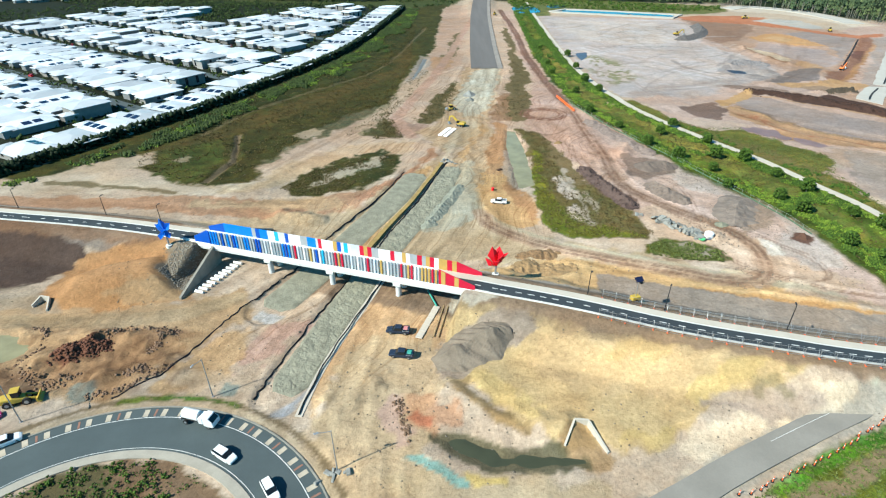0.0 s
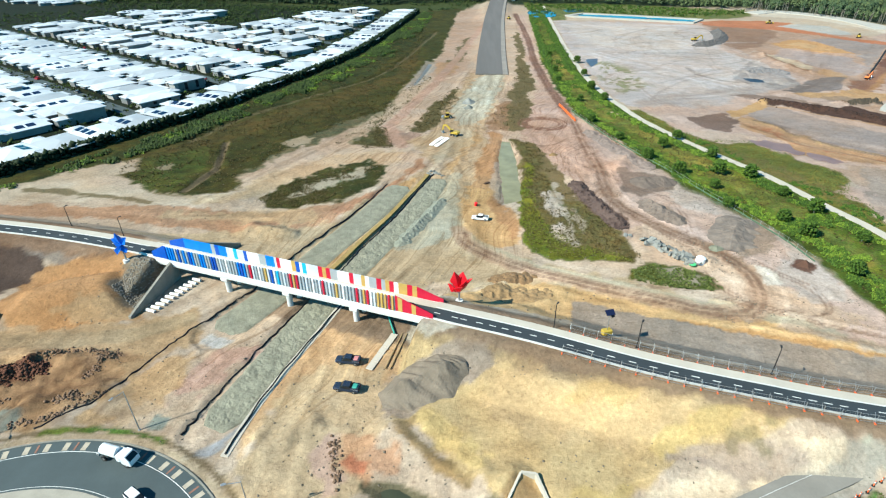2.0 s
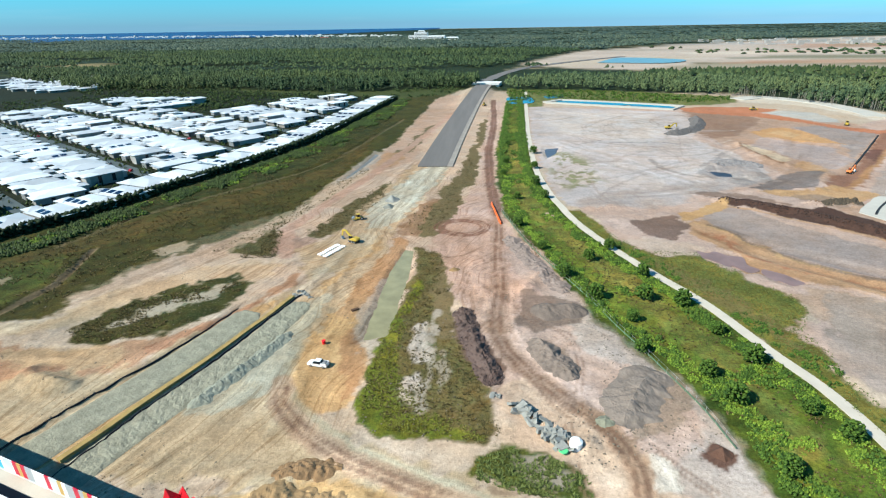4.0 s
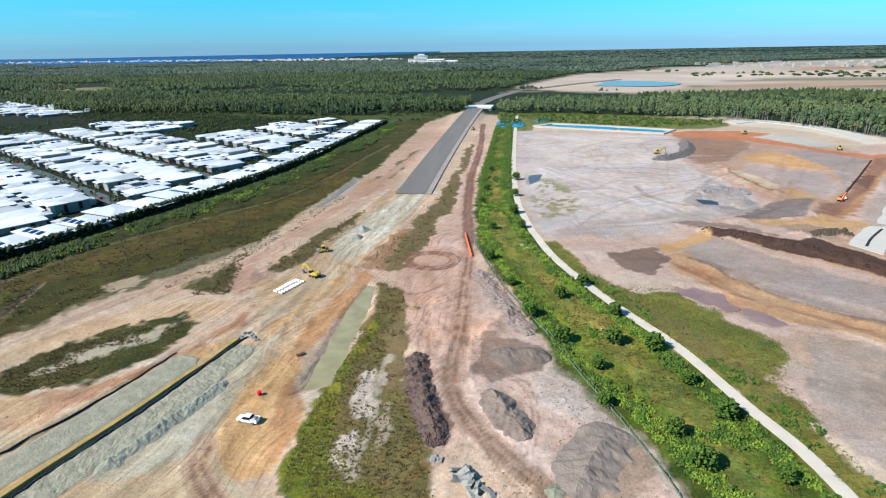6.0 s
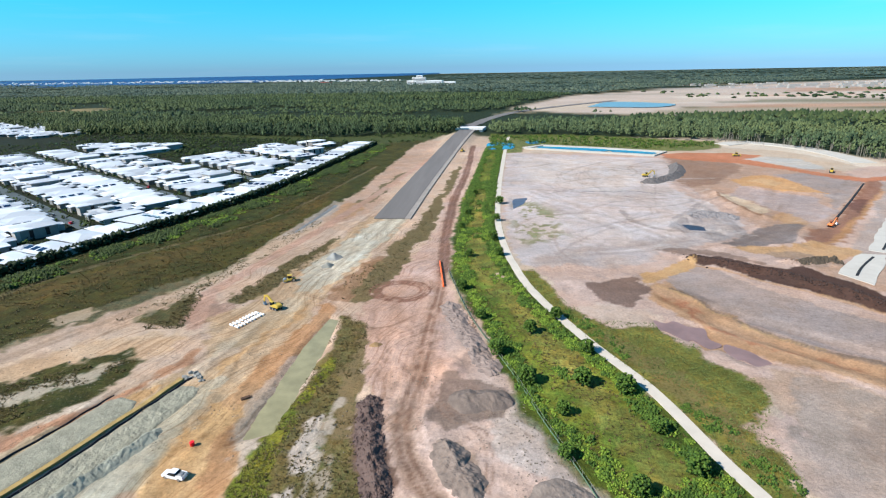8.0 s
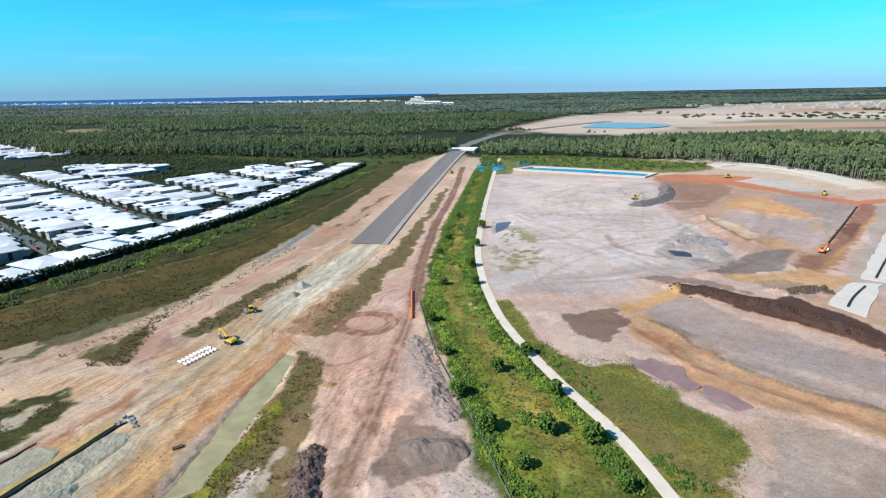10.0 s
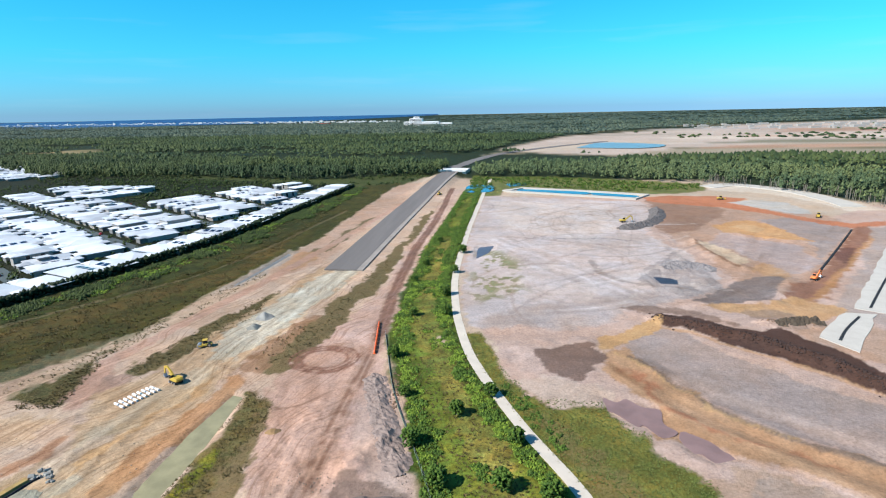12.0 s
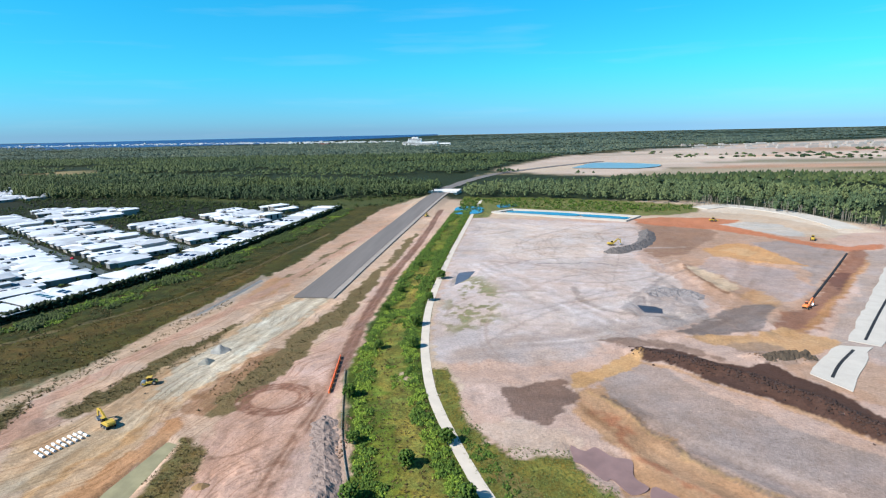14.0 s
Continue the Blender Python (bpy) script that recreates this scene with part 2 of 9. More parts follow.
M_ASPHALT = surface("asphalt", lin(92, 104, 106, 0.62), 0.85, big=0.12, fine=5, vary=0.2, bump=0.2, depth=0.02)
M_ROAD = surface("fresh_asphalt", lin(78, 86, 92, 0.5), 0.8, big=0.15, fine=5, vary=0.22, bump=0.2, depth=0.02)
M_NEWROAD = surface("base_course", lin(146, 140, 136), 0.9, big=0.08, fine=3, vary=0.22, bump=0.2, depth=0.04, stretch=(1.6, 0.12, 1))
M_PATH = surface("concrete_path", lin(232, 222, 206, 0.58), 0.85, big=0.3, fine=6, vary=0.12, bump=0.1)
M_CONCRETE = surface("concrete", (0.6, 0.6, 0.58), 0.8, big=0.5, fine=6, vary=0.14, bump=0.1)
M_KERB = surface("kerb_concrete", lin(214, 206, 190), 0.85, big=0.5, fine=5, vary=0.18, bump=0.1)
M_CONC_OLD = surface("weathered_concrete", lin(190, 185, 172), 0.85, big=0.6, fine=5, vary=0.25, bump=0.15)
M_WHITE = plain("white_paint", (0.78, 0.78, 0.77), 0.55)
M_LINE = plain("road_paint", (0.7, 0.7, 0.68), 0.6)
M_GRAVEL = surface("grey_gravel", lin(190, 187, 164), 0.95, big=0.5, fine=3, vary=0.32, bump=0.8, depth=0.2)
M_RUBBLE = surface("broken_concrete", lin(195, 195, 188), 0.9, big=1.0, fine=5, vary=0.3, bump=0.4)
M_SOILROCK = surface("basalt_rock", lin(204, 194, 178), 0.95, big=1.0, fine=5, vary=0.4, bump=0.5, per_object=0.3)
M_BLACK = surface("black_geotextile", (0.02, 0.021, 0.024), 0.8, big=1, fine=6, vary=0.4, bump=0.3)
M_STEEL = plain("galvanised_steel", (0.42, 0.43, 0.44), 0.45, 0.7)
M_POLE = plain("dark_pole", (0.03, 0.03, 0.032), 0.45, 0.4)
M_TYRE = plain("tyre_rubber", (0.018, 0.018, 0.018), 0.85)
M_GLASS = plain("dark_glass", (0.012, 0.016, 0.02), 0.08)
M_SOLAR = plain("solar_cells", (0.012, 0.018, 0.05), 0.18)
M_YELLOW = plain("machine_yellow", (0.45, 0.31, 0.05), 0.5)
M_ORANGE = plain("orange_plastic", (0.8, 0.13, 0.03), 0.5)
M_RED = plain("red_paint", (0.72, 0.012, 0.02), 0.45)
M_BLUE = plain("blue_paint", (0.01, 0.16, 0.72), 0.45)
M_ROOF = surface("white_steel_roof", (0.5, 0.53, 0.56), 0.5, big=0.12, fine=1.5, vary=0.14, bump=0.05, per_object=0.32)
M_WALL = surface("rendered_wall", (0.26, 0.25, 0.235), 0.85, big=0.4, fine=4, vary=0.2, bump=0.05, per_object=0.45)
M_LEAF = foliage("shrub_leaves", (0.018, 0.046, 0.007), (0.08, 0.14, 0.018))
M_SCRUB = foliage("marsh_scrub_leaves", (0.009, 0.022, 0.006), (0.055, 0.082, 0.02))
M_LEAF_BRIGHT = foliage("bright_leaves", (0.05, 0.1, 0.01), (0.18, 0.26, 0.03))
M_FOREST = foliage("forest_leaves", (0.018, 0.034, 0.013), (0.066, 0.094, 0.036), bump=0.2, far=True)
M_HEDGE = foliage("hedge_leaves", (0.006, 0.014, 0.006), (0.02, 0.036, 0.012))
M_BARK = surface("pale_bark", (0.2, 0.18, 0.15), 0.9, big=2, fine=8, vary=0.4, bump=0.4)
M_WATER_GREEN = water_mat("silty_water", lin(176, 168, 126, 0.6), 0.25)
M_WATER_BLUE = water_mat("blue_water", lin(70, 140, 175))
M_SEA = water_mat("sea_water", lin(24, 74, 140), 0.45)
M_MUD = water_mat("muddy_water", lin(158, 128, 122, 0.62), 0.5)


# ---- plan ----
ROAD = smooth_line([(-220, 100), (-170, 92), (-131, 84.3), (-107, 79.8), (-85, 74.2), (-50, 63.2), (-19.5, 53.7), (-5, 49.2), (12, 43), (28, 38.8), (41, 36.6), (62, 34), (110, 30)], 6)
HAUL = smooth_line([(21.7, 480), (21.7, 368), (19.2, 290), (19.6, 238), (21.9, 196), (23, 171), (22.3, 151), (22.7, 133), (21.7, 119), (23.1, 107), (27.1, 98), (33, 91), (39, 83), (42, 72), (36, 62), (20, 66), (0, 74), (-14, 84), (-17, 92)], 5)
PATH_LINE = smooth_line([(52, 540), (47.5, 459), (42.5, 352), (41, 310), (40, 250), (42.5, 213), (46, 190), (50.5, 172), (60, 147), (69, 128), (75, 108), (79, 96), (81, 82), (82, 60)], 8)
HEDGE = smooth_line([(-190, 60), (-158, 110), (-126, 169), (-117, 189), (-105, 224), (-94, 256), (-83, 299), (-73, 377), (-63, 491)], 6)
BR_W, BR_E = np.array((-79.5, 72.6)), np.array((-20.6, 54.2))
BD = (BR_E - BR_W) / np.linalg.norm(BR_E - BR_W)
BN = np.array((-BD[1], BD[0]))
BR_LEN = float(np.linalg.norm(BR_E - BR_W))


LANES = (([(-33.9, 118.5), (-39.5, 100), (-46.2, 83), (-51.5, 68.5), (-58.5, 53)], 4.0), ([(-23.6, 124), (-28.5, 103), (-36, 82.5), (-41.4, 66), (-46.2, 49), (-51, 31.5)], 3.5))


def road_z(along):
    return np.interp(along, [0, 0.35, 0.5, 0.62, 0.75, 0.85, 1], [3.5, 5.0, 5.2, 5.0, 4.4, 3.4, 2.5])


def height(x, y):
    """The lie of the land."""
    z = 0.35 * fbm(x, y, 40, 3) + 0.12 * fbm(x, y, 6, 5)
    far = np.hypot(x, y)
    z = z * step(-far, -900, -300)
    # churned earth
    work = step(inside_dist(x, y, [(-120, 20), (50, 12), (60, 90), (30, 130), (-20, 260), (-40, 200), (-90, 110), (-130, 80)]), -4, 6)
    z += work * (0.22 * fbm(x, y, 9, 11) + 0.16 * np.abs(vnoise(x, y, 2.6, 17)) + 0.1 * vnoise(x, y, 1.3, 18))
    churn = step(inside_dist(x, y, [(-98, 34), (-90, 46), (-70, 47), (-72, 38), (-80, 31), (-94, 30)]), -1, 3)
    z += churn * (0.9 * np.clip(vnoise(x, y, 3.2, 19), 0, 1) + 0.3 * np.abs(vnoise(x, y, 1.2, 20)))
    scraped = step(inside_dist(x, y, [(-104, 50), (-84, 47), (-68, 46), (-64, 34), (-78, 30), (-100, 28)]), -1, 4)
    z += scraped * (0.4 * np.clip(1 - 3.2 * np.abs(fbm(x * 0.6 + y * 0.5, y - 0.6 * x, 7, 21)), 0, 1) ** 1.5 + 0.35 * np.clip(1 - 3 * np.abs(vnoise(x, y, 2.2, 22)), 0, 1))
    # road on its bank, cut open below the bridge
    d, along = line_dist(x, y, ROAD)
    rz = road_z(along)
    u = (x - BR_W[0]) * BD[0] + (y - BR_W[1]) * BD[1]
    open_part = step(u, 2.5, 5.5) * step(-u, -BR_LEN + 1.0, -BR_LEN + 4.5)
    bank = rz - 0.25 - np.maximum(d - 3.6, 0) / 1.9
    bank = np.where(open_part > 0.02, bank - 8 * open_part, bank)
    z = np.where(bank > z, bank, z)
    # mound by the western abutment
    m = inside_dist(x, y, [(-104, 60), (-97, 68), (-85, 72), (-79.5, 71), (-77.5, 57), (-88, 53), (-99, 52)])
    z = np.maximum(z, np.minimum(step(m, -1, 7) * 3.6, 4.0) + 0.3 * fbm(x, y, 5, 23) * step(m, 0, 3))
    # gravel lanes sunk between earth shoulders
    for line, w in LANES:
        dl, _ = line_dist(x, y, line)
        flat = step(-dl, -w - 1.0, -w)
        z = z * (1 - flat) - 0.45 * flat
    # ridges of loose earth
    for pts, w, h, rough in (
        ([(104, 205), (116, 198), (127, 189), (136, 178), (142, 166), (172, 138)], 5.0, 1.5, 0.9),
        ([(133, 203.5), (146, 203)], 3.5, 0.9, 0.9),
        ([(-5, 61), (4, 68)], 4.0, 0.7, 0.9),
        ([(-14, 64), (-8, 70)], 3.0, 0.8, 0.9),
        ([(-66, 90), (-58, 88)], 4, 1.5, 0.8),
        ([(29, 132), (33, 140)], 4, 1.3, 0.7),
        ([(-92, 37), (-85, 42)], 3, 1.3, 0.9),
        ([(-88, 45), (-75, 45)], 2.5, 0.9, 0.9),
        ([(-42, 29), (-37, 33)], 2.5, 0.8, 0.9),
    ):
        dl, _ = line_dist(x, y, pts)
        dl = dl + rough * 1.2 * vnoise(x, y, 2.2, 31) + rough * 0.6 * vnoise(x, y, 0.9, 32)
        z += h * np.clip(1 - dl / w, 0, 1) ** 1.1
    for cx, cy, r, h in ((35.5, 80, 2.2, 0.8),):
        z += h * np.clip(1 - np.hypot(x - cx, y - cy) / r + 0.12 * vnoise(x, y, 0.8, 9), 0, 1)
    # fill platform south of the road, with a bank along its southern side
    pit = inside_dist(x, y, [(-20, 43), (-5, 43), (14, 38), (36, 34), (36, 30), (23, 26), (6, 23.5), (-4, 21), (-13, 24), (-21, 31), (-24, 35)])
    culvert = inside_dist(x, y, [(-8.4, 25.6), (-6.0, 25.4), (-3.4, 20.4), (-4, 18), (-9, 18), (-10.4, 21.8)])
    z += 0.8 * step(pit, -0.5, 2.6) * step(-culvert, -0.2, 0.5)
    ridge, _ = line_dist(x, y, [(-26, 33), (-19, 27.5), (-11, 24.5), (-9, 25.5)])
    z += 1.2 * np.clip(1 - ridge / 3.0, 0, 1) * (0.8 + 0.3 * vnoise(x, y, 2, 41))
    # ponds and ditches
    for pts, dep in (([(-4.5, 156), (-1.6, 155), (-0.5, 136), (-0.5, 120), (-0.8, 109), (-6.8, 106), (-6.4, 123), (-6.3, 140)], 0.9), ([(-27, 24), (-23, 24.4), (-20.5, 23.5), (-18, 22), (-12, 21.6), (-7, 20.8), (-7, 19.8), (-10, 19.4), (-15, 19), (-20, 19.2), (-24.5, 21.4)], 0.8), ([(-108, 46), (-100, 45.4), (-96.6, 42.7), (-96.6, 40.5), (-98.7, 38.7), (-108, 36)], 1.3),
                     ([(78, 160), (84, 160), (90, 156), (91, 147), (87, 144), (83, 148), (78, 153)], 0.5), ([(89, 145), (91, 148), (96, 145), (99, 139), (94, 137), (91, 139)], 0.5), ([(46.5, 292), (56, 296), (54, 283), (46.5, 269)], 0.6), ([(113, 250), (123, 247), (121, 239), (114, 240)], 0.6), ([(-42, 233), (-40, 252), (-38.2, 278), (-35.6, 276), (-37, 260), (-39.4, 238), (-40.8, 230)], 0.5)):
        z -= dep * step(inside_dist(x, y, pts), -1.5, 1.5)
    # quarry benches, spoil and cut edges
    lumpy = step(inside_dist(x, y, [(121, 269), (133, 284), (135, 270), (136, 256), (135, 238), (133, 231), (126, 228), (117, 224), (109, 231), (107, 244), (113, 256)]), -2, 6)
    lumpy = lumpy * step(-inside_dist(x, y, [(110, 250), (120, 252), (125, 243), (122, 237), (113, 237)]), 0.5, 3.5)
    z += lumpy * (0.4 + 0.9 * fbm(x, y, 8, 24) + 0.5 * np.abs(vnoise(x, y, 3, 25)))
    for pts, side, drop, wide in (([(147, 302), (146, 288), (147, 272), (150, 258)], 1, 1.6, 2.0), ([(89, 179), (100, 158), (114, 144.5), (124, 138.5), (152, 112)], -1, 0.9, 1.6), ([(118, 219), (131, 218), (143, 221), (152, 232), (159, 244)], -1, 1.2, 3.0),
                                  ([(168, 318), (180, 311), (190, 304), (202, 298)], 1, 1.2, 2.5), ([(57, 174), (62, 182), (72, 187), (82, 186)], 1, 0.9, 2.5), ([(45, 196), (62, 197), (80, 203), (100, 214)], 1, 0.8, 2.0)):
        dl, al = line_dist(x, y, pts)
        z += drop * np.clip(1 - dl / (2.6 * wide), 0, 1) * (0.7 + 0.4 * vnoise(x, y, 4, 26))
    cut, _ = line_dist(x, y, [(93, 163), (122, 137), (150, 120)])
    z -= 0.9 * step(-cut, -9, -3) * step(x, 88, 95)
    # drain beside the estate and edge of the marsh
    dd, _ = line_dist(x, y, [(-110, 152), (-103, 179), (-86, 207), (-65, 240), (-55, 271), (-40, 383)])
    z -= 0.7 * np.clip(1 - dd / 2.5, 0, 1)
    dd, _ = line_dist(x, y, [(-97, 151), (-90, 128), (-93, 112)])
    z -= 0.9 * np.clip(1 - dd / 1.6, 0, 1)
    # bank of the new carriageway up to its bridge
    dd, _ = line_dist(x, y, [(0.5, 430), (5.5, 510), (10, 570), (16, 640)])
    z += 2.3 * step(-dd, -17, -8) * step(y, 400, 560) * step(-y, -720, -610)
    # ring road lies flat
    ring = np.abs(np.hypot(x + 66.5, y + 1) - 26)
    z = np.where(far < 400, z * step(ring, 5.0, 8.0) + 0.02 * (1 - step(ring, 5.0, 8.0)), z)
    estate = step(inside_dist(x, y, [(-126, 169), (-105, 224), (-83, 299), (-63, 491), (-260, 560), (-700, 800), (-700, 100), (-158, 110)]), 2, 6)
    z = z * (1 - estate)
    # far ground is lifted to fit the horizon line in the camera's view
    return z + 25 * step(far, 2600, 4900)


def axis(parts):
    out = []
    for a, b, h in parts:
        out += list(np.arange(a, b - h * 0.3, h))
    return out


def spread(start, stop, first, grow=1.13):
    out, v, h = [], start, first
    while v < stop:
        out.append(v)
        v, h = v + h, h * grow
    return out + [stop]


gx = [-v for v in spread(150, 4700, 2.0)][::-1] + axis([(-150, -106, 1.0), (-106, 64, 0.49), (64, 150, 0.68), (150, 262, 1.3)]) + spread(262, 4700, 3.0)
gy = [-v for v in spread(-10, 700, 1.5)][::-1] + axis([(12, 135, 0.48), (135, 215, 0.6), (215, 330, 1.0), (330, 450, 1.8)]) + spread(450, 4700, 4.0, 1.07)
gx, gy = np.unique(np.round(gx, 3)), np.unique(np.round(gy, 3))
GX, GY = np.meshgrid(gx, gy)
GX, GY = GX.ravel(), GY.ravel()
GZ = height(GX, GY)


def ground_z(x, y):
    """Height of the ground sheet at a place."""
    i = int(np.clip(np.searchsorted(gx, x) - 1, 0, len(gx) - 2))
    j = int(np.clip(np.searchsorted(gy, y) - 1, 0, len(gy) - 2))
    fx, fy = (x - gx[i]) / (gx[i + 1] - gx[i]), (y - gy[j]) / (gy[j + 1] - gy[j])
    w = len(gx)
    a, b, c, d = GZ[j * w + i], GZ[j * w + i + 1], GZ[(j + 1) * w + i], GZ[(j + 1) * w + i + 1]
    return float((a * (1 - fx) + b * fx) * (1 - fy) + (c * (1 - fx) + d * fx) * fy)


# earth colours and plant cover, outlines placed to fit the camera's view
TONE = np.tile(np.array(lin(210, 192, 172)), (len(GX), 1))
COVER = np.zeros(len(GX))
WX = GX + 2.2 * fbm(GX, GY, 14, 51) + 0.8 * fbm(GX, GY, 3, 52)
WY = GY + 2.2 * fbm(GX, GY, 14, 61) + 0.8 * fbm(GX, GY, 3, 62)

FRAY = fbm(GX, GY, 2.2, 53)


def lay(colour, pts, soft=2.0, amount=1.0, cover=None, wild=1.0):
    """Blends an earth colour, or plant cover, over an outlined stretch of the ground."""
    xs, ys = [p[0] for p in pts], [p[1] for p in pts]
    pad = 8 + 2 * soft
    near = np.where((GX > min(xs) - pad) & (GX < max(xs) + pad) & (GY > min(ys) - pad) & (GY < max(ys) + pad))[0]
    if not len(near):
        return
    x = GX[near] * (1 - wild) + WX[near] * wild
    y = GY[near] * (1 - wild) + WY[near] * wild
    a = step(inside_dist(x, y, pts) + FRAY[near] * min(soft * 1.5, 2.4), -soft * 0.45, soft * 0.45) * amount
    TONE[near] = TONE[near] * (1 - a[:, None]) + np.array(colour) * a[:, None]
    COVER[near] = COVER[near] * (1 - a) + (cover or 0.0) * a


def lay_line(colour, pts, width, soft=1.0, amount=1.0, cover=None, wild=0.6):
    xs, ys = [p[0] for p in pts], [p[1] for p in pts]
    pad = width + 8
    near = np.where((GX > min(xs) - pad) & (GX < max(xs) + pad) & (GY > min(ys) - pad) & (GY < max(ys) + pad))[0]
    x = GX[near] * (1 - wild) + WX[near] * wild
    y = GY[near] * (1 - wild) + WY[near] * wild
    d, _ = line_dist(x, y, pts)
    a = step(-d + FRAY[near] * min(soft, 1.0), -width - soft * 0.5, -width + soft * 0.5) * amount
    TONE[near] = TONE[near] * (1 - a[:, None]) + np.array(colour) * a[:, None]
    COVER[near] = COVER[near] * (1 - a) + (cover or 0.0) * a


SAND, PALE, OCHRE, YELLOW = lin(214, 190, 154), lin(220, 204, 182), lin(212, 176, 126), lin(230, 202, 142)
ORANGE, BROWN, DARK, PINK = lin(208, 158, 112), lin(150, 116, 90), lin(64, 52, 46), lin(210, 187, 175)
GREY, GRAVEL, GREENGREY = lin(168, 155, 144), lin(160, 160, 146), lin(194, 194, 174)
OLIVE, GRASS, LUSH, FORESTFLOOR, DRY = lin(75, 71, 30), lin(88, 104, 42), lin(116, 126, 50), lin(40, 54, 30), lin(108, 84, 48)
SCRUB, TAN, REDDISH, LILAC = lin(62, 66, 29), lin(206, 186, 154), lin(196, 138, 108), lin(210, 200, 198)

# far country: woods all round
lay(FORESTFLOOR, [(-4700, 500), (-600, 520), (-120, 520), (0, 560), (36, 540), (112, 534), (234, 521), (283, 421), (400, 300), (900, 100), (4700, -200), (4700, 4700), (-4700, 4700)], 12, 1, 0.75)
lay(FORESTFLOOR, [(-4700, -700), (-4700, 520), (-700, 520), (-400, 100), (-300, -700)], 20, 1, 0.7)
# far site ground, greyed a little for distance haze
lay(lin(212, 196, 184), [(60, 900), (140, 805), (347, 742), (487, 690), (1300, 640), (3000, 800), (3600, 2100), (1600, 2250), (900, 1900), (430, 1500), (208, 1290)], 25, 1, 0)
lay(lin(172, 162, 140), [(200, 770), (347, 742), (487, 690), (1300, 640), (1900, 700), (1900, 960), (1200, 960), (600, 930), (350, 900)], 20, 0.9, 0.1)
lay(lin(190, 176, 158), [(420, 900), (700, 860), (1400, 800), (1800, 900), (1200, 1010), (600, 1040)], 30, 0.8, 0.1, 6)
lay(lin(236, 222, 206), [(380, 1110), (900, 1120), (1700, 1060), (1700, 1180), (900, 1250), (420, 1230)], 30, 0.7, 0, 6)
lay(lin(196, 150, 124), [(700, 1350), (1500, 1300), (2600, 1250), (2600, 1420), (1400, 1480), (800, 1480)], 30, 0.7, 0, 8)
lay(lin(170, 164, 140), [(900, 1550), (1700, 1550), (2800, 1500), (2900, 1700), (1500, 1760)], 30, 0.7, 0.2, 8)
lay(lin(84, 84, 56), [(300, 870), (520, 860), (900, 800), (900, 815), (540, 890), (320, 900)], 12, 0.7, 0.6, 6)
patch = random.Random(17)
for k in range(70):
    a, b = patch.uniform(300, 2600), patch.uniform(900, 2050)
    w_, d_ = patch.uniform(60, 260), patch.uniform(12, 50)
    lay(patch.choice([lin(226, 214, 204), lin(206, 184, 168), lin(190, 172, 160), lin(168, 162, 146), lin(206, 164, 138), lin(118, 122, 92), lin(196, 190, 188)]), [(a - w_, b - d_ * 0.4), (a, b - d_), (a + w_, b - d_ * 0.2), (a + w_ * 0.7, b + d_), (a - w_ * 0.5, b + d_ * 0.8)], 14, patch.uniform(0.4, 0.9), 0, 5)
lay(PALE, [(40, 800), (140, 850), (260, 950), (420, 1050), (300, 1080), (120, 950)], 15, 0.6, 0)
lay(lin(186, 170, 126), [(-790, 985), (-640, 880), (-590, 900), (-720, 1040)], 8, 0.9, 0.3)
# estate lots
lay(lin(78, 86, 48), [(-140, 480), (-63, 465), (-20, 505), (-6, 580), (-120, 545), (-260, 585), (-720, 820), (-720, 760), (-260, 540)], 6, 1, 0.8)
# laid very dark so that the gaps between the roofs read dark
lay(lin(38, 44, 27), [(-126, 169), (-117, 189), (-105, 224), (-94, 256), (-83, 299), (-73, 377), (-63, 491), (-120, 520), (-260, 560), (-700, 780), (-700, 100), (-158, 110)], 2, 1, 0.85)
# marsh, scrub and grass west of the works
lay(OLIVE, [(-126, 169), (-105, 224), (-83, 299), (-63, 491), (-25, 520), (-29, 449), (-31, 318), (-40, 255), (-46, 212), (-50, 187), (-63, 173), (-71, 157), (-75, 139), (-82, 122), (-78, 112), (-93, 108), (-118, 121), (-150, 112), (-190, 100), (-200, 60), (-158, 110)], 2, 1, 0.8)
lay(SCRUB, [(-150, 108), (-128, 140), (-119, 169), (-110, 212), (-90, 256), (-78, 299), (-62, 429), (-46, 453), (-54, 320), (-63, 262), (-78, 213), (-93, 194), (-107, 174), (-113, 152), (-130, 124), (-152, 104)], 2, 1, 1.0)
lay(DRY, [(-120, 138), (-107, 162), (-92, 181), (-74, 214), (-56, 248), (-48, 300), (-44, 300), (-47, 235), (-66, 208), (-84, 171), (-100, 149)], 2.5, 0.4, 0.7, 1.6)
lay(lin(74, 68, 30), [(-98, 150), (-84, 172), (-66, 205), (-53, 205), (-48, 186), (-62, 157), (-72, 141), (-80, 122), (-86, 112), (-92, 112), (-90, 128)], 2.5, 0.85, 0.85)
lay(lin(80, 84, 36), [(-115, 122), (-117, 135), (-101, 147), (-93, 128), (-94, 112), (-102, 111)], 1.5, 0.9, 0.9)
lay(PALE, [(-110, 128), (-107, 131), (-104, 127), (-107, 125)], 1.0, 0.6, 0.2)
lay_line(lin(140, 126, 100), [(-110, 152), (-103, 179), (-86, 207), (-65, 240), (-55, 271), (-40, 383)], 0.9, 0.7, 0.5, 0.3)
lay_line(lin(150, 136, 110), [(-97, 151), (-91, 128), (-93, 112)], 0.8, 0.4, 0.9, 0.1, 0.2)
lay(PALE, [(-77, 150), (-72, 158), (-67, 157), (-68, 151), (-71, 146)], 0.8, 0.8, 0.15)
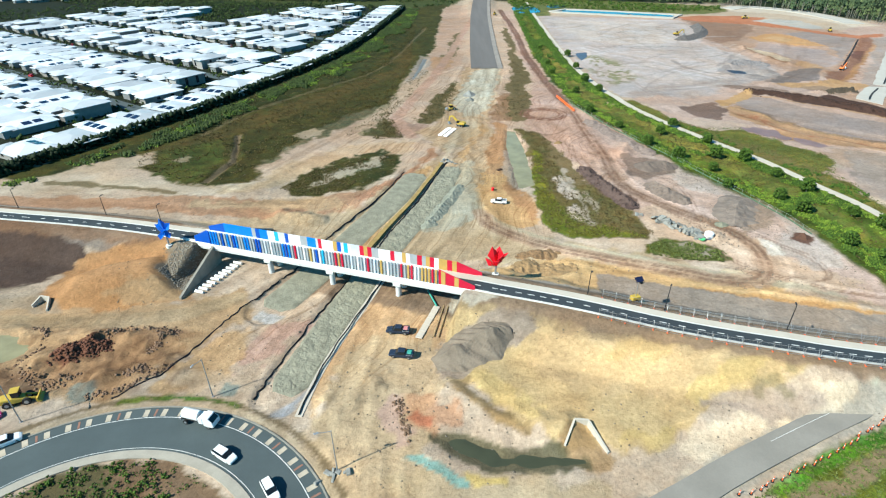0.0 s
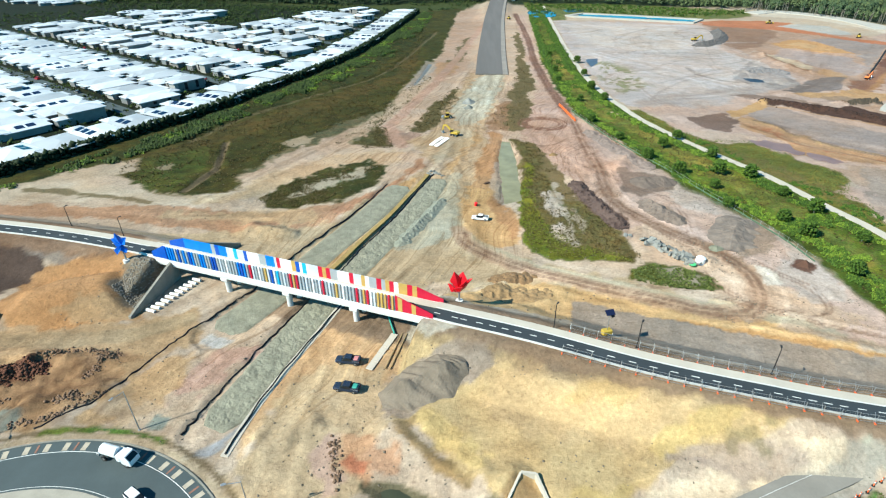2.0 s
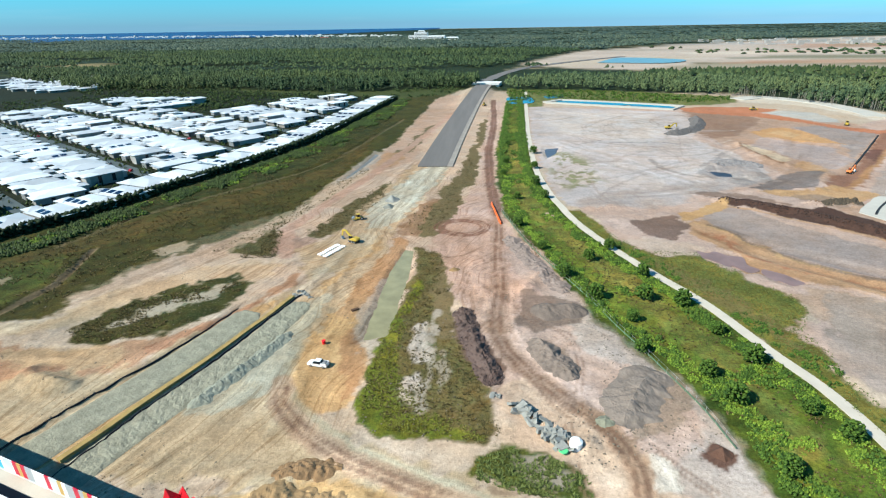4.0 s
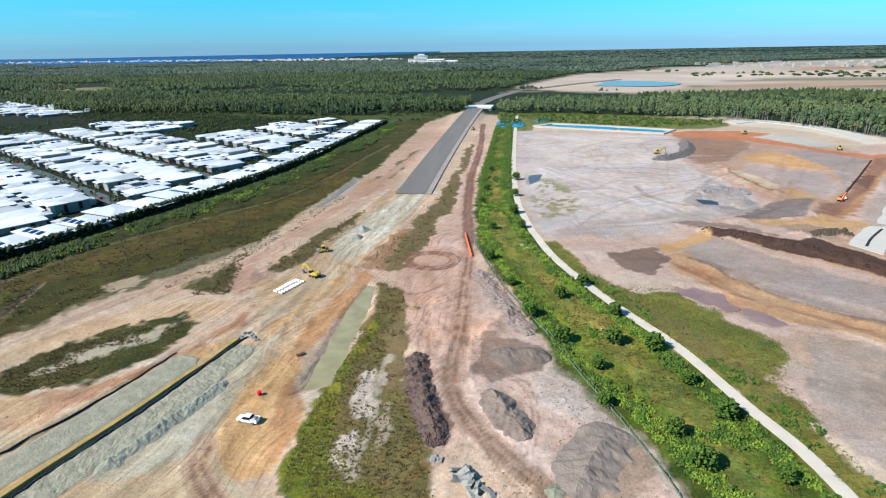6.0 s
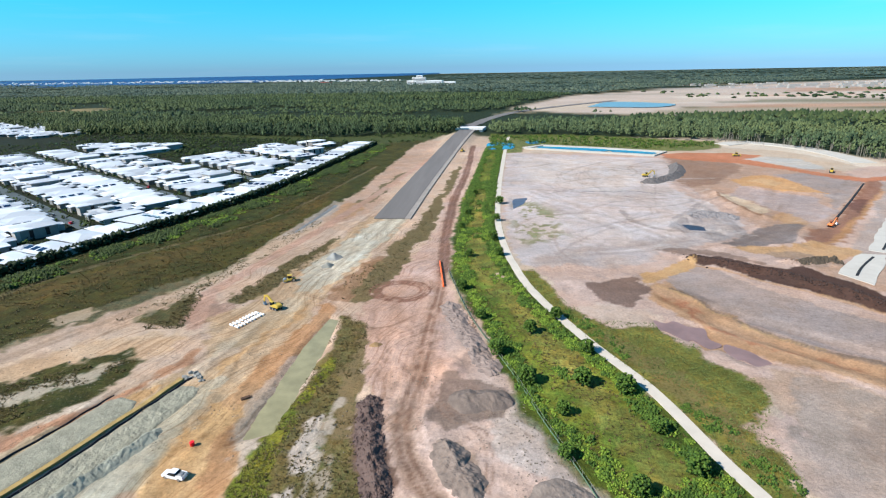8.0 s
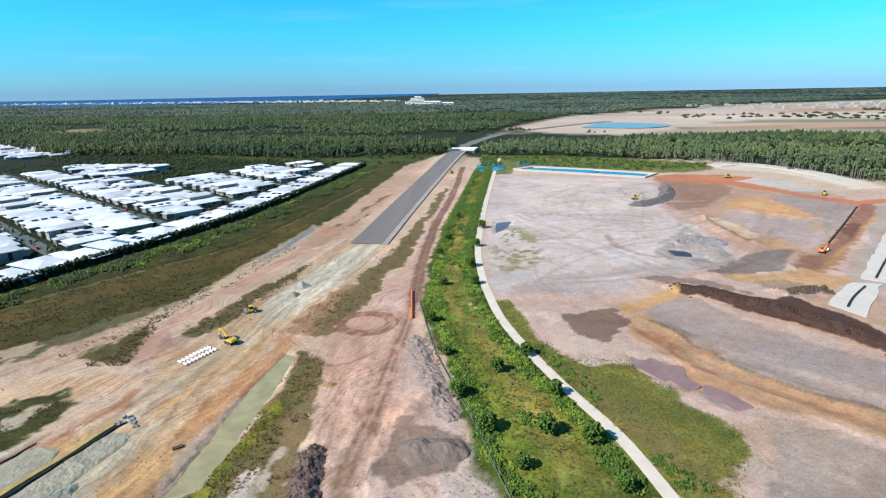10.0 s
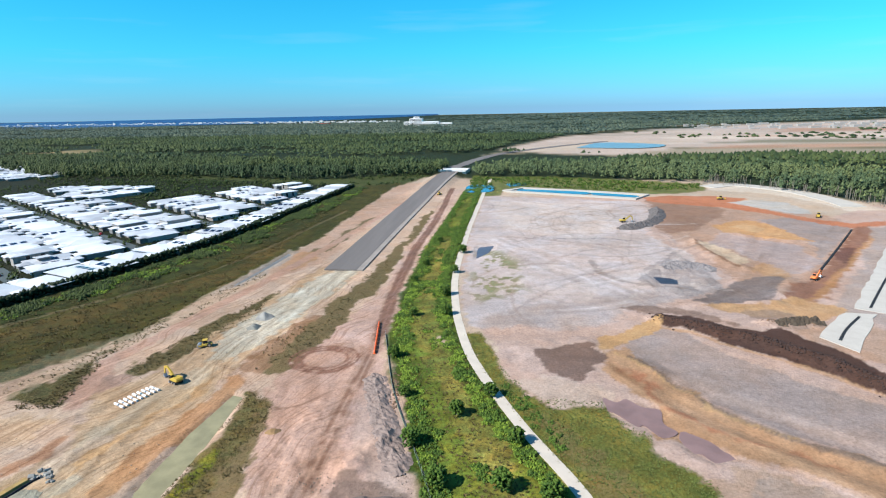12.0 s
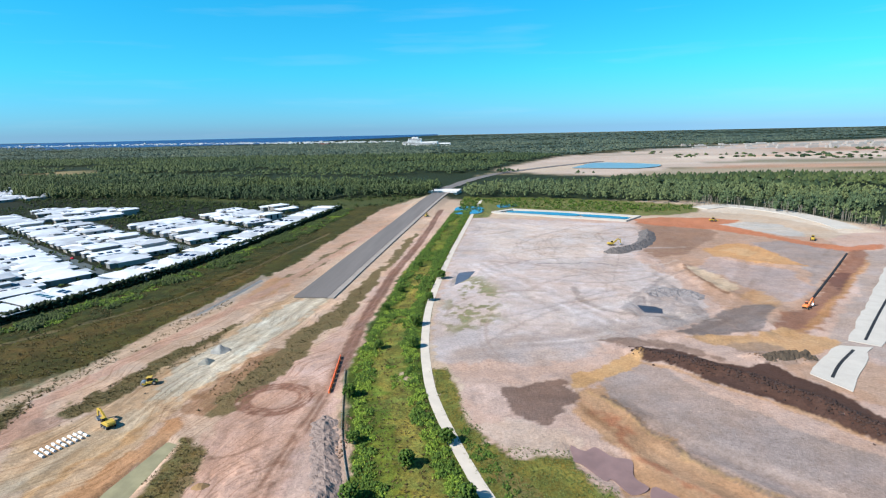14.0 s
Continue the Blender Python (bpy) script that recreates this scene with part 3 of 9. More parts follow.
# bare ground west of the corridor
lay(PALE, [(-190, 95), (-147, 109), (-136, 122), (-118, 135), (-115, 125), (-122, 116), (-98, 110), (-90, 108), (-77, 113), (-74, 126), (-66, 134), (-53, 148), (-34, 145), (-38, 128), (-47, 134), (-58, 128), (-71, 108), (-88, 103), (-115, 104), (-141, 104), (-190, 88)], 1.5, 0.9, 0, 0.7)
lay(SAND, [(-90, 108), (-77, 112), (-74, 122), (-60, 138), (-44, 144), (-34, 142), (-40, 132), (-58, 127), (-70, 108), (-84, 103)], 2.5, 0.6, 0)
lay(lin(112, 96, 66), [(-140, 110), (-112, 106), (-98, 104), (-98, 105.5), (-112, 108), (-138, 112)], 0.8, 0.8, 0.6, 0.5)
lay(lin(194, 152, 120), [(-150, 103), (-113, 101), (-84, 102), (-64, 98), (-52, 104), (-46, 107), (-39, 117), (-32, 130), (-29.5, 139), (-28.5, 130), (-35, 119), (-48, 94), (-59, 84), (-79, 90), (-111, 95), (-150, 96)], 1.2, 0.85, 0, 0.6)
lay(SAND, [(-90, 100), (-66, 99), (-56, 101), (-50, 98), (-56, 92), (-76, 94), (-92, 97)], 2, 0.7, 0)
lay(lin(184, 134, 106), [(-50, 101), (-44, 110), (-37, 119), (-34, 124), (-36, 117), (-43, 104), (-48, 97)], 0.8, 0.6, 0, 0.4)
lay(lin(78, 74, 36), [(-70, 106), (-67, 116), (-58, 128), (-47, 136), (-40, 131), (-42, 119), (-48, 108), (-58, 101.5), (-66, 101.5)], 1.2, 1, 0.75, 0.8)
lay(lin(232, 222, 206), [(-62, 108), (-59, 117), (-51, 128), (-46, 133), (-46, 128), (-52, 119), (-59, 108)], 1.4, 0.8, 0.2, 1.4)
lay(OLIVE, [(-55, 153), (-50, 159), (-48, 177), (-44, 163), (-40, 147), (-49, 146)], 1.2, 0.95, 0.7, 1.8)
lay(lin(176, 152, 138), [(-42, 149), (-45, 165), (-34, 162), (-31, 154), (-36, 147)], 1.2, 0.85, 0)
lay(PALE, [(-58, 160), (-50, 190), (-44, 225), (-38, 250), (-33, 240), (-40, 200), (-49, 165), (-54, 150)], 1.5, 0.5, 0.25)
lay(lin(92, 82, 44), [(-37, 166), (-33, 185), (-29, 204), (-25, 221), (-21, 227), (-20, 200), (-25, 186), (-28, 170), (-32, 163)], 1.4, 0.95, 0.6, 1.8)
lay(lin(204, 180, 160), [(-31, 318), (-36, 260), (-30, 236), (-18, 262), (-14, 330), (-8, 440), (-4, 520), (-22, 520), (-29, 449)], 1.5, 0.85, 0)
lay(OLIVE, [(-30, 245), (-24, 262), (-18, 300), (-14, 360), (-18, 360), (-24, 310), (-30, 270)], 1.2, 0.8, 0.6, 1.8)
lay(lin(186, 184, 176), [(-44, 228), (-42.4, 250), (-40.4, 283), (-33, 280), (-34, 258), (-37, 236), (-40.6, 224)], 1.0, 0.8, 0)
lay(lin(206, 172, 138), [(-33.4, 278), (-26.7, 282), (-22.4, 273), (-23.6, 256), (-30, 250), (-34, 256)], 1.2, 0.85, 0)
lay_line(lin(206, 176, 158), [(-37, 148), (-41, 158), (-44, 169), (-40, 194), (-32, 233), (-23, 291), (-5, 428)], 2.2, 0.8, 0.85, wild=0.3)
# the works: fill along the corridor
lay(TAN, [(-96, 84), (-60, 92), (-48, 94), (-35, 118), (-28, 132), (-30, 145), (-36, 152), (-30, 160), (-24, 200), (-16, 256), (2, 256), (-4, 200), (-10, 160), (-8, 120), (-8, 98), (-10, 84), (10, 74), (30, 66), (45, 60), (20, 60), (-10, 66), (-50, 72), (-90, 82)], 1.5, 0.9, 0)
lay(lin(198, 158, 116), [(-13.5, 116), (-12.6, 135), (-10.5, 150), (-8, 165), (-4, 162), (-6, 145), (-8.0, 127), (-8.6, 112)], 0.8, 0.85, 0, 0.6)
lay(lin(216, 178, 128), [(-18, 101), (-14, 116), (-8, 116), (-7, 106), (-3, 96), (-2, 88), (-8, 84), (-14, 84), (-18, 92)], 1.5, 0.9, 0)
lay(lin(184, 140, 104), [(-10, 108), (-7.5, 112), (-4, 98), (-2, 90), (-5, 88), (-8, 96)], 1.0, 0.7, 0)
lay(lin(206, 170, 118), [(-24, 130), (-20, 150), (-14, 165), (-12, 160), (-17, 140), (-20, 126)], 1.2, 0.6, 0)
lay(OCHRE, [(-35, 118), (-29, 124), (-33, 108), (-40, 90), (-44, 78), (-46, 70), (-48, 70), (-44, 84)], 0.8, 0.8, 0)
lay(lin(224, 188, 136), [(-20, 63), (-4, 70), (10, 68), (30, 62), (46, 56), (60, 50), (60, 46), (34, 52), (10, 58), (4, 56), (-16, 60)], 1.5, 0.9, 0)
lay(lin(204, 158, 104), [(2, 61), (14, 61.5), (34, 57), (54, 52), (54, 50), (34, 54), (14, 59)], 0.8, 0.7, 0, 0.6)
lay(lin(198, 202, 188), [(-23, 186), (-21, 199), (-16, 227), (-9, 253), (1, 253), (-3, 215), (-7, 191), (-11, 172), (-18, 171)], 1.5, 0.9, 0, 0.7)
lay(GREENGREY, [(-24, 126), (-16, 150), (-10, 180), (-15, 184), (-24, 150), (-28, 130)], 1.5, 0.45, 0)
lay(lin(192, 194, 178), [(-36, 84), (-35, 96), (-27, 112), (-22, 126), (-17, 126), (-17.5, 104), (-16.5, 90), (-26, 82)], 1.0, 0.75, 0, 0.6)
lay_line(lin(180, 178, 158), [(-18, 104), (-17, 92), (-12, 85), (0, 76), (20, 68), (42, 60), (60, 54)], 1.2, 0.6, 0.6, wild=0.3)
# lanes of gravel and the fill round them
lay(lin(214, 176, 130), [(-46, 42), (-39, 60), (-30, 62), (-24, 54), (-26, 44), (-31, 42), (-37, 38), (-42, 35), (-44, 28), (-46, 26)], 1.5, 0.8, 0)
lay(lin(205, 208, 210), [(-62, 51), (-60, 53), (-56, 51.5), (-57, 48.5)], 0.5, 0.9, 0, 0.4)
lay(lin(186, 190, 196), [(-46.5, 41), (-44.5, 40), (-46.5, 32), (-49, 28), (-52.5, 27.5), (-49.5, 30), (-48, 33)], 0.5, 0.9, 0, 0.3)
lay(lin(214, 180, 166), [(-60, 41), (-57, 49), (-50, 49), (-53, 44), (-55, 38), (-60, 36)], 1.2, 0.85, 0)
lay(lin(214, 180, 136), [(-71, 36), (-66, 45), (-62, 48), (-60, 42), (-60, 36), (-63, 33), (-70, 32)], 1.2, 0.85, 0)
lay(PALE, [(-70, 35), (-64, 37), (-58, 36), (-56, 33), (-62, 32)], 1.2, 0.55, 0)
lay(lin(150, 168, 164), [(-61, 32), (-60, 34), (-58, 33.4), (-58, 31.4)], 0.4, 0.85, 0, 0.4)
# west of the corridor, south of the road
lay(lin(196, 166, 128), [(-130, 54), (-104, 56), (-76, 56), (-64, 60), (-62, 52), (-66, 45), (-72, 35), (-78, 30), (-96, 28), (-130, 36)], 1.5, 0.9, 0)
lay(lin(184, 148, 112), [(-92, 34), (-84, 48), (-70, 46), (-72, 36), (-80, 31)], 1.5, 0.8, 0)
lay(lin(198, 152, 106), [(-104, 57), (-104, 64), (-104, 70), (-96, 72), (-84, 73), (-78, 66), (-74, 56), (-81, 54), (-89, 52), (-100, 53)], 1.0, 0.95, 0, 0.7)
lay(lin(200, 176, 140), [(-90, 55), (-84, 61), (-78, 60), (-75, 56), (-82, 54)], 1.2, 0.6, 0)
lay(lin(96, 80, 72), [(-170, 92), (-130, 82), (-104, 76), (-101, 70), (-104, 66), (-106, 62), (-112, 59), (-130, 54), (-170, 66)], 0.8, 1, 0, 0.7)
lay(lin(150, 140, 132), [(-118, 78.5), (-100, 74), (-92, 71.5), (-98, 70), (-108, 74)], 0.7, 0.85, 0, 0.5)
lay(lin(180, 166, 146), [(-113, 59), (-106, 60.5), (-101, 56), (-97, 52), (-108, 52)], 1.0, 0.7, 0)
lay_line(lin(188, 166, 134), [(-130, 50), (-106, 49), (-96, 49), (-84, 49.4), (-73, 52), (-66, 56)], 2.0, 0.5, 0.9, wild=0.2)
lay(lin(126, 84, 68), [(-90, 39), (-88, 42), (-86, 44), (-82, 42), (-84, 39), (-87, 37)], 0.7, 0.9, 0)
lay(lin(150, 120, 96), [(-76, 41), (-77, 46), (-74, 47), (-72, 46), (-75, 41)], 0.7, 0.7, 0)
lay(lin(146, 160, 152), [(-84, 31.5), (-82.4, 34.2), (-80, 33.6), (-79.6, 30.6), (-81.5, 29.6)], 0.5, 0.9, 0, 0.6)
lay(lin(128, 108, 90), [(-97, 36), (-91, 36), (-86, 31), (-90, 28), (-99, 30)], 1.2, 0.7, 0)
# fill platform
lay(lin(212, 187, 142), [(-27, 54), (-20, 52), (-12.6, 51.5), (0.5, 48), (18.9, 44), (40, 40), (41, 37.5), (38, 34), (28, 33), (19, 29), (12.5, 28), (7.4, 23.5), (2.3, 21.2), (-3.1, 20.5), (-4, 22.5), (-10.6, 23.6), (-16.7, 25.5), (-22.3, 34), (-26, 35)], 1.0, 1, 0, 0.7)
lay(lin(216, 190, 150), [(-14, 44), (2, 43), (20, 38), (22, 34), (6, 31), (-6, 32), (-12, 36)], 3, 0.6, 0)
lay(lin(224, 197, 138), [(-22.1, 36.0), (-20.3, 36.8), (-17.0, 33.3), (-14.2, 31.0), (-11.9, 29.0), (-12.4, 26.7), (-14.0, 26.9), (-16.7, 28.5), (-19.5, 31.0), (-21.6, 34.1)], 0.8, 0.85, 0, 0.7)
lay(lin(220, 194, 136), [(-2.3, 23.6), (2.9, 23.8), (7.6, 25.2), (5.8, 23.0), (1.2, 21.6), (-2.3, 21.7)], 0.7, 0.85, 0)
lay(lin(224, 198, 138), [(9.5, 30), (15.3, 33.5), (24.9, 37.2), (32, 39), (27.4, 36), (18.7, 32.5), (11.1, 28.3)], 0.8, 0.8, 0)
lay(lin(216, 188, 130), [(2, 41), (10, 41.5), (14, 39), (6, 37), (1, 38)], 1.5, 0.5, 0)
lay(lin(234, 218, 194), [(10.5, 25), (24.4, 31), (33, 31.5), (34, 29.0), (20.0, 22), (12.1, 18.8), (4, 18), (6, 21.5)], 1.2, 0.85, 0)
lay(lin(186, 170, 160), [(11.4, 28), (16.2, 30), (27.2, 31), (29.1, 29.3), (20.6, 25.4), (17.8, 26.6)], 0.8, 0.75, 0.1)
lay(lin(150, 140, 108), [(19, 31), (25, 33.2), (25.6, 31.8), (20, 30)], 0.8, 0.5, 0.4, 2.0)
lay(SAND, [(-38, 45), (-32, 46), (-26, 35), (-27, 26), (-30, 12), (-42, 14), (-45, 26), (-42, 36)], 1.5, 0.85, 0)
lay(lin(162, 138, 98), [(-25.1, 34.1), (-22.7, 34.6), (-20.9, 31.5), (-17.5, 28.1), (-14.8, 26.2), (-12.8, 24.9), (-13.5, 23.2), (-16.4, 24.5), (-19.7, 27.1), (-22.9, 31.0)], 0.7, 0.85, 0.1, 0.7)
lay_line(lin(196, 164, 118), [(-24.6, 33), (-21.4, 29.6), (-18.2, 26.6), (-15, 24.8)], 0.35, 0.4, 0.7, 0, 0.5)
lay(lin(176, 146, 106), [(-8.4, 25.4), (-6.2, 25.2), (-3.6, 20.4), (-4.2, 18.6), (-7.5, 18.8), (-10, 21.8)], 0.6, 0.85, 0, 0.5)
lay(lin(96, 98, 74), [(-28.7, 24.5), (-25.9, 24.9), (-23.1, 25.1), (-20.7, 24.2), (-18.0, 22.7), (-14.7, 22.2), (-10.6, 22.1), (-6.3, 21.3), (-6.4, 19.4), (-9.8, 18.9), (-15.1, 18.3), (-19.7, 18.4), (-22.2, 19.6), (-24.5, 20.8), (-26.6, 22.2)], 0.6, 0.85, 0.15, 0.8)
lay(lin(206, 186, 152), [(-34, 17), (-24, 18.6), (-12, 17.6), (-4, 17.4), (-6, 14), (-30, 10)], 1.0, 0.8, 0)
lay(lin(218, 168, 132), [(-32, 31), (-26, 32), (-22.5, 28.5), (-23, 26), (-28, 25), (-31, 26)], 1.2, 0.7, 0)
lay(lin(206, 126, 96), [(-31.7, 27.6), (-29.6, 28.8), (-27.3, 27.6), (-27.7, 26.0), (-29.8, 26.0)], 0.8, 0.8, 0)
lay(lin(206, 176, 162), [(-34.5, 27), (-33.5, 32), (-32, 32), (-31.5, 27.6), (-29.6, 23.6), (-32, 22.3)], 0.6, 0.85, 0)
lay(GREY, [(-28, 36), (-26, 43), (-17, 48.5), (-12, 47.5), (-11, 44), (-14, 41), (-21, 37.5), (-24, 35)], 0.6, 0.9, 0, 0.5)
lay(lin(150, 200, 194), [(-31.6, 20.3), (-29.3, 20.7), (-26.9, 19.4), (-23.0, 17.0), (-23.2, 15.9), (-25.6, 16.1), (-28.8, 18.1)], 0.4, 0.9, 0, 0.5)
lay(lin(226, 200, 116), [(-24.6, 18.6), (-21, 17.6), (-17, 17.4), (-17.4, 16), (-22, 16.2)], 0.6, 0.7, 0, 0.8)
lay(lin(196, 198, 182), [(40, 41), (43, 40), (46, 36), (40, 28), (36, 28.6), (36.5, 32), (40, 36)], 0.5, 0.95, 0, 0.4)
lay(LUSH, [(8, 12.5), (19, 18), (37, 26), (60, 33), (120, 40), (140, 0), (60, -30), (0, -10)], 0.8, 1, 1.0)
lay(lin(86, 138, 40), [(12, 15), (18.0, 18.3), (26.5, 22.6), (36, 26), (35, 23.5), (22.3, 18), (15, 14.6)], 0.6, 0.9, 1.0, 0.5)
lay(lin(168, 148, 124), [(15.5, 14.6), (22.3, 17.5), (33, 22), (38, 24), (37, 21.5), (19.1, 13.6)], 0.6, 0.85, 0.15, 0.6)
lay(lin(186, 180, 168), [(-1.6, 14.7), (3.6, 17.3), (9, 20.0), (18, 24.2), (32, 29.6), (42, 34), (44, 31), (38, 28.4), (36, 26.8), (21, 19.9), (14, 17), (9, 14.4), (-10, 4), (-20, 8)], 0.7, 0.9, 0, 0.3)
# road banks
lay_line(lin(150, 128, 108), ROAD[30:], 5.0, 1.0, 0.9, wild=0.4)
lay_line(lin(120, 104, 90), ROAD[34:46], 6.2, 0.9, 0.5)
lay_line(lin(150, 120, 96), ROAD[:24], 5.5, 1.2, 0.8, wild=0.4)
lay(lin(166, 154, 142), [(5, 65), (17, 61), (33, 56), (53, 51), (70, 47.5), (70, 38), (49, 41), (30, 45), (13, 50.5), (3, 55)], 0.5, 1, 0, 0.35)
lay(lin(206, 200, 186), [(-25, 57), (-20, 55), (-18, 50), (-22, 48.5), (-26, 52)], 0.7, 0.8, 0)
# east: haul road, spoil heaps and pale sand
lay(PINK, [(2, 185), (0, 172), (6, 153), (11, 127), (14, 122), (12, 100), (24, 84), (36, 66), (60, 52), (61, 64), (59, 76), (56, 95), (44, 121), (33, 156), (27, 176), (22, 215), (14, 210)], 1.5, 1, 0)
lay(lin(196, 168, 150), [(9.6, 131), (1, 166), (5, 179), (15, 187), (16, 203), (20, 194), (20, 165), (28, 132), (26, 108), (20, 110), (16, 124)], 1.5, 0.75, 0)
lay(lin(196, 178, 166), [(24, 166), (29, 168), (33, 156), (42, 130), (38, 126), (33, 132), (27, 137)], 1.0, 0.8, 0)
lay(lin(218, 194, 170), [(18, 84), (27, 98), (36, 88), (44, 76), (58, 60), (48, 58), (34, 66), (26, 76)], 1.5, 0.8, 0)
lay(lin(206, 194, 186), [(38, 116), (43, 124), (50, 112), (56, 99), (60, 80), (58, 68), (50, 66), (46, 74), (56, 84), (52, 99), (46, 102), (40, 106)], 1.2, 0.9, 0)
lay(lin(142, 126, 116), [(27.5, 127), (30, 131), (38, 126.5), (43.5, 125), (40.5, 116.5), (31, 112), (26.4, 115)], 0.8, 0.9, 0, 0.7)
lay(lin(156, 138, 124), [(29, 110), (35, 108), (37.5, 99), (36, 95), (29.6, 100)], 0.8, 0.85, 0, 0.8)
lay(lin(168, 150, 134), [(40, 90), (44, 96), (50, 101), (56, 97), (56, 90), (50, 84), (43, 80)], 1.0, 0.9, 0, 0.8)
lay(lin(126, 104, 94), [(12.6, 120), (16.8, 121.5), (20, 109), (23, 97.5), (20.6, 92.8), (17, 96), (13.5, 110)], 0.5, 0.95, 0, 0.7)
lay(lin(112, 80, 66), [(52, 79), (55, 82), (58, 79.4), (55, 76)], 0.4, 0.95, 0, 0.4)
lay(lin(160, 162, 142), [(36.8, 85), (39, 87.5), (41.3, 85), (39, 82.7)], 0.5, 0.9, 0, 0.4)
lay(lin(122, 108, 68), [(-1.4, 157), (6.5, 153), (11, 127), (15, 105), (19.2, 93), (22.6, 82), (20, 79), (11.7, 80), (3.7, 81), (-1.4, 86), (-2.4, 97), (-0.6, 114)], 0.9, 1, 0.66)
lay(lin(150, 126, 94), [(5, 150), (8, 146), (10.5, 127), (14, 108), (10, 108), (6, 128)], 1.5, 0.6, 0.35)
lay(lin(150, 140, 124), [(-84, 62), (-82.5, 71), (-77, 72), (-74.6, 66), (-76, 58)], 0.8, 0.95, 0, 0.3)
lay(lin(226, 214, 204), [(4.2, 104), (5.4, 115), (7.4, 116), (9.6, 104), (7.6, 98), (5.0, 98)], 0.7, 0.9, 0.1)
lay(lin(226, 214, 204), [(3.2, 93), (6.2, 95.5), (8.4, 92), (6, 89), (4, 90)], 0.7, 0.9, 0.1)
lay(lin(222, 212, 200), [(8.4, 122), (9.8, 122), (10.4, 108), (10.6, 98), (9.6, 88), (7, 87), (8, 100), (8.4, 112)], 0.9, 0.75, 0.2, 1.6)
lay(lin(220, 206, 192), [(10, 98), (12, 103), (14, 97), (13, 90), (11, 92)], 0.8, 0.7, 0.2)
lay(lin(126, 128, 44), [(-1.3, 86), (-3.0, 100), (-0.6, 114), (1.0, 136), (3.4, 134), (2.2, 112), (1.6, 99), (5.4, 87), (12, 84), (20, 80), (11.7, 80), (3.7, 81)], 0.8, 0.9, 0.95)
lay(lin(96, 102, 46), [(18.4, 76), (24, 78), (30, 77), (35, 73), (36, 69), (32, 69), (24, 70), (18.6, 72)], 0.7, 1, 0.85)
lay(lin(198, 188, 176), [(24, 76.5), (29, 76.5), (34, 72.5), (31, 70.5), (25, 73)], 0.7, 0.8, 0.1)
lay(lin(104, 90, 48), [(-7, 168), (-6, 186), (0, 203), (5, 243), (12, 300), (14, 380), (19, 380), (16, 290), (13, 230), (9, 200), (4, 176), (1, 166)], 0.9, 0.9, 0.55, 1.8)
lay(lin(166, 136, 108), [(-9, 166), (-7.6, 183), (-2, 205), (1, 205), (-2, 180), (-3, 166)], 0.7, 0.85, 0)
lay(lin(210, 188, 176), [(12, 180), (14, 230), (17, 330), (21, 470), (29, 470), (24, 330), (22, 240), (26, 185)], 1.0, 0.85, 0)
lay_line(lin(176, 152, 136), HAUL[:60], 2.2, 0.7, 0.75, wild=0.3)
lay_line(lin(142, 116, 106), HAUL[:22], 1.9, 0.5, 0.85, wild=0.3)
lay_line(lin(190, 160, 136), HAUL[58:], 2.2, 0.8, 0.7, wild=0.3)
for side in (-1.0, -0.5, 0.6, 1.1):
    rut = []
    for k in range(len(HAUL) - 1):
        q = np.array(HAUL[k + 1]) - np.array(HAUL[k])
        q = q / np.linalg.norm(q)
        rut.append(tuple(np.array(HAUL[k]) + np.array((-q[1], q[0])) * side))
    lay_line(lin(132, 104, 88), rut, 0.2, 0.3, 0.7, wild=0.2)
for way in ([(26, 100), (34, 86), (44, 80), (52, 70), (50, 62), (40, 64), (34, 72), (33, 84)], [(22, 150), (15, 140), (13, 128)], [(24, 128), (30, 116), (36, 112), (38, 104), (36, 92)], [(20, 160), (8, 150), (-6, 164), (-16, 170)], [(60, 56), (46, 60), (30, 68), (18, 70)]):
    way = smooth_line(way, 5)
    for side in (-0.55, 0.55):
        lay_line(lin(140, 112, 94), [(p[0] + side, p[1] + side * 0.4) for p in way], 0.2, 0.3, 0.6, wild=0.3)
lay(lin(234, 226, 214), [(44, 77), (47, 77), (48, 72), (45, 71)], 0.5, 0.85, 0, 0.7)
lay(lin(172, 174, 160), [(-32, 85), (-29.6, 84), (-23.8, 99), (-21.2, 108), (-23.4, 110), (-27, 101)], 0.4, 0.85, 0, 0.6)
lay(PALE, [(-27, 124), (-22, 130), (-19, 140), (-24, 138), (-29, 128)], 1.0, 0.7, 0)
for rr in (5.2, 6.4, 7.6):
    lay_line(lin(146, 112, 96), [(11 + rr * 1.15 * math.cos(q), 174 + rr * math.sin(q)) for q in np.linspace(0, 6.28, 30)], 0.45, 0.5, 0.9, wild=0.3)
lay(lin(84, 84, 50), [(-66.5 + 21.2 * math.cos(q), -1 + 21.2 * math.sin(q)) for q in np.linspace(0, 6.1, 30)], 0.8, 0.95, 0.3, 0.3)
lay(lin(150, 122, 100), [(-66.5 + 21.4 * math.cos(q), -1 + 21.4 * math.sin(q)) for q in np.linspace(1.75, 0.1, 12)] + [(-66.5 + 15 * math.cos(q), -1 + 15 * math.sin(q)) for q in np.linspace(0.1, 1.6, 8)], 0.8, 0.8, 0, 0.6)
arc = lambda r, a0, a1, n: [(-66.5 + r * math.cos(q), -1 + r * math.sin(q)) for q in np.linspace(radians(a0), radians(a1), n)]
lay_line(lin(196, 180, 152), arc(31.2, 20, 150, 24), 0.6, 0.3, 0.8, 0, 0.1)
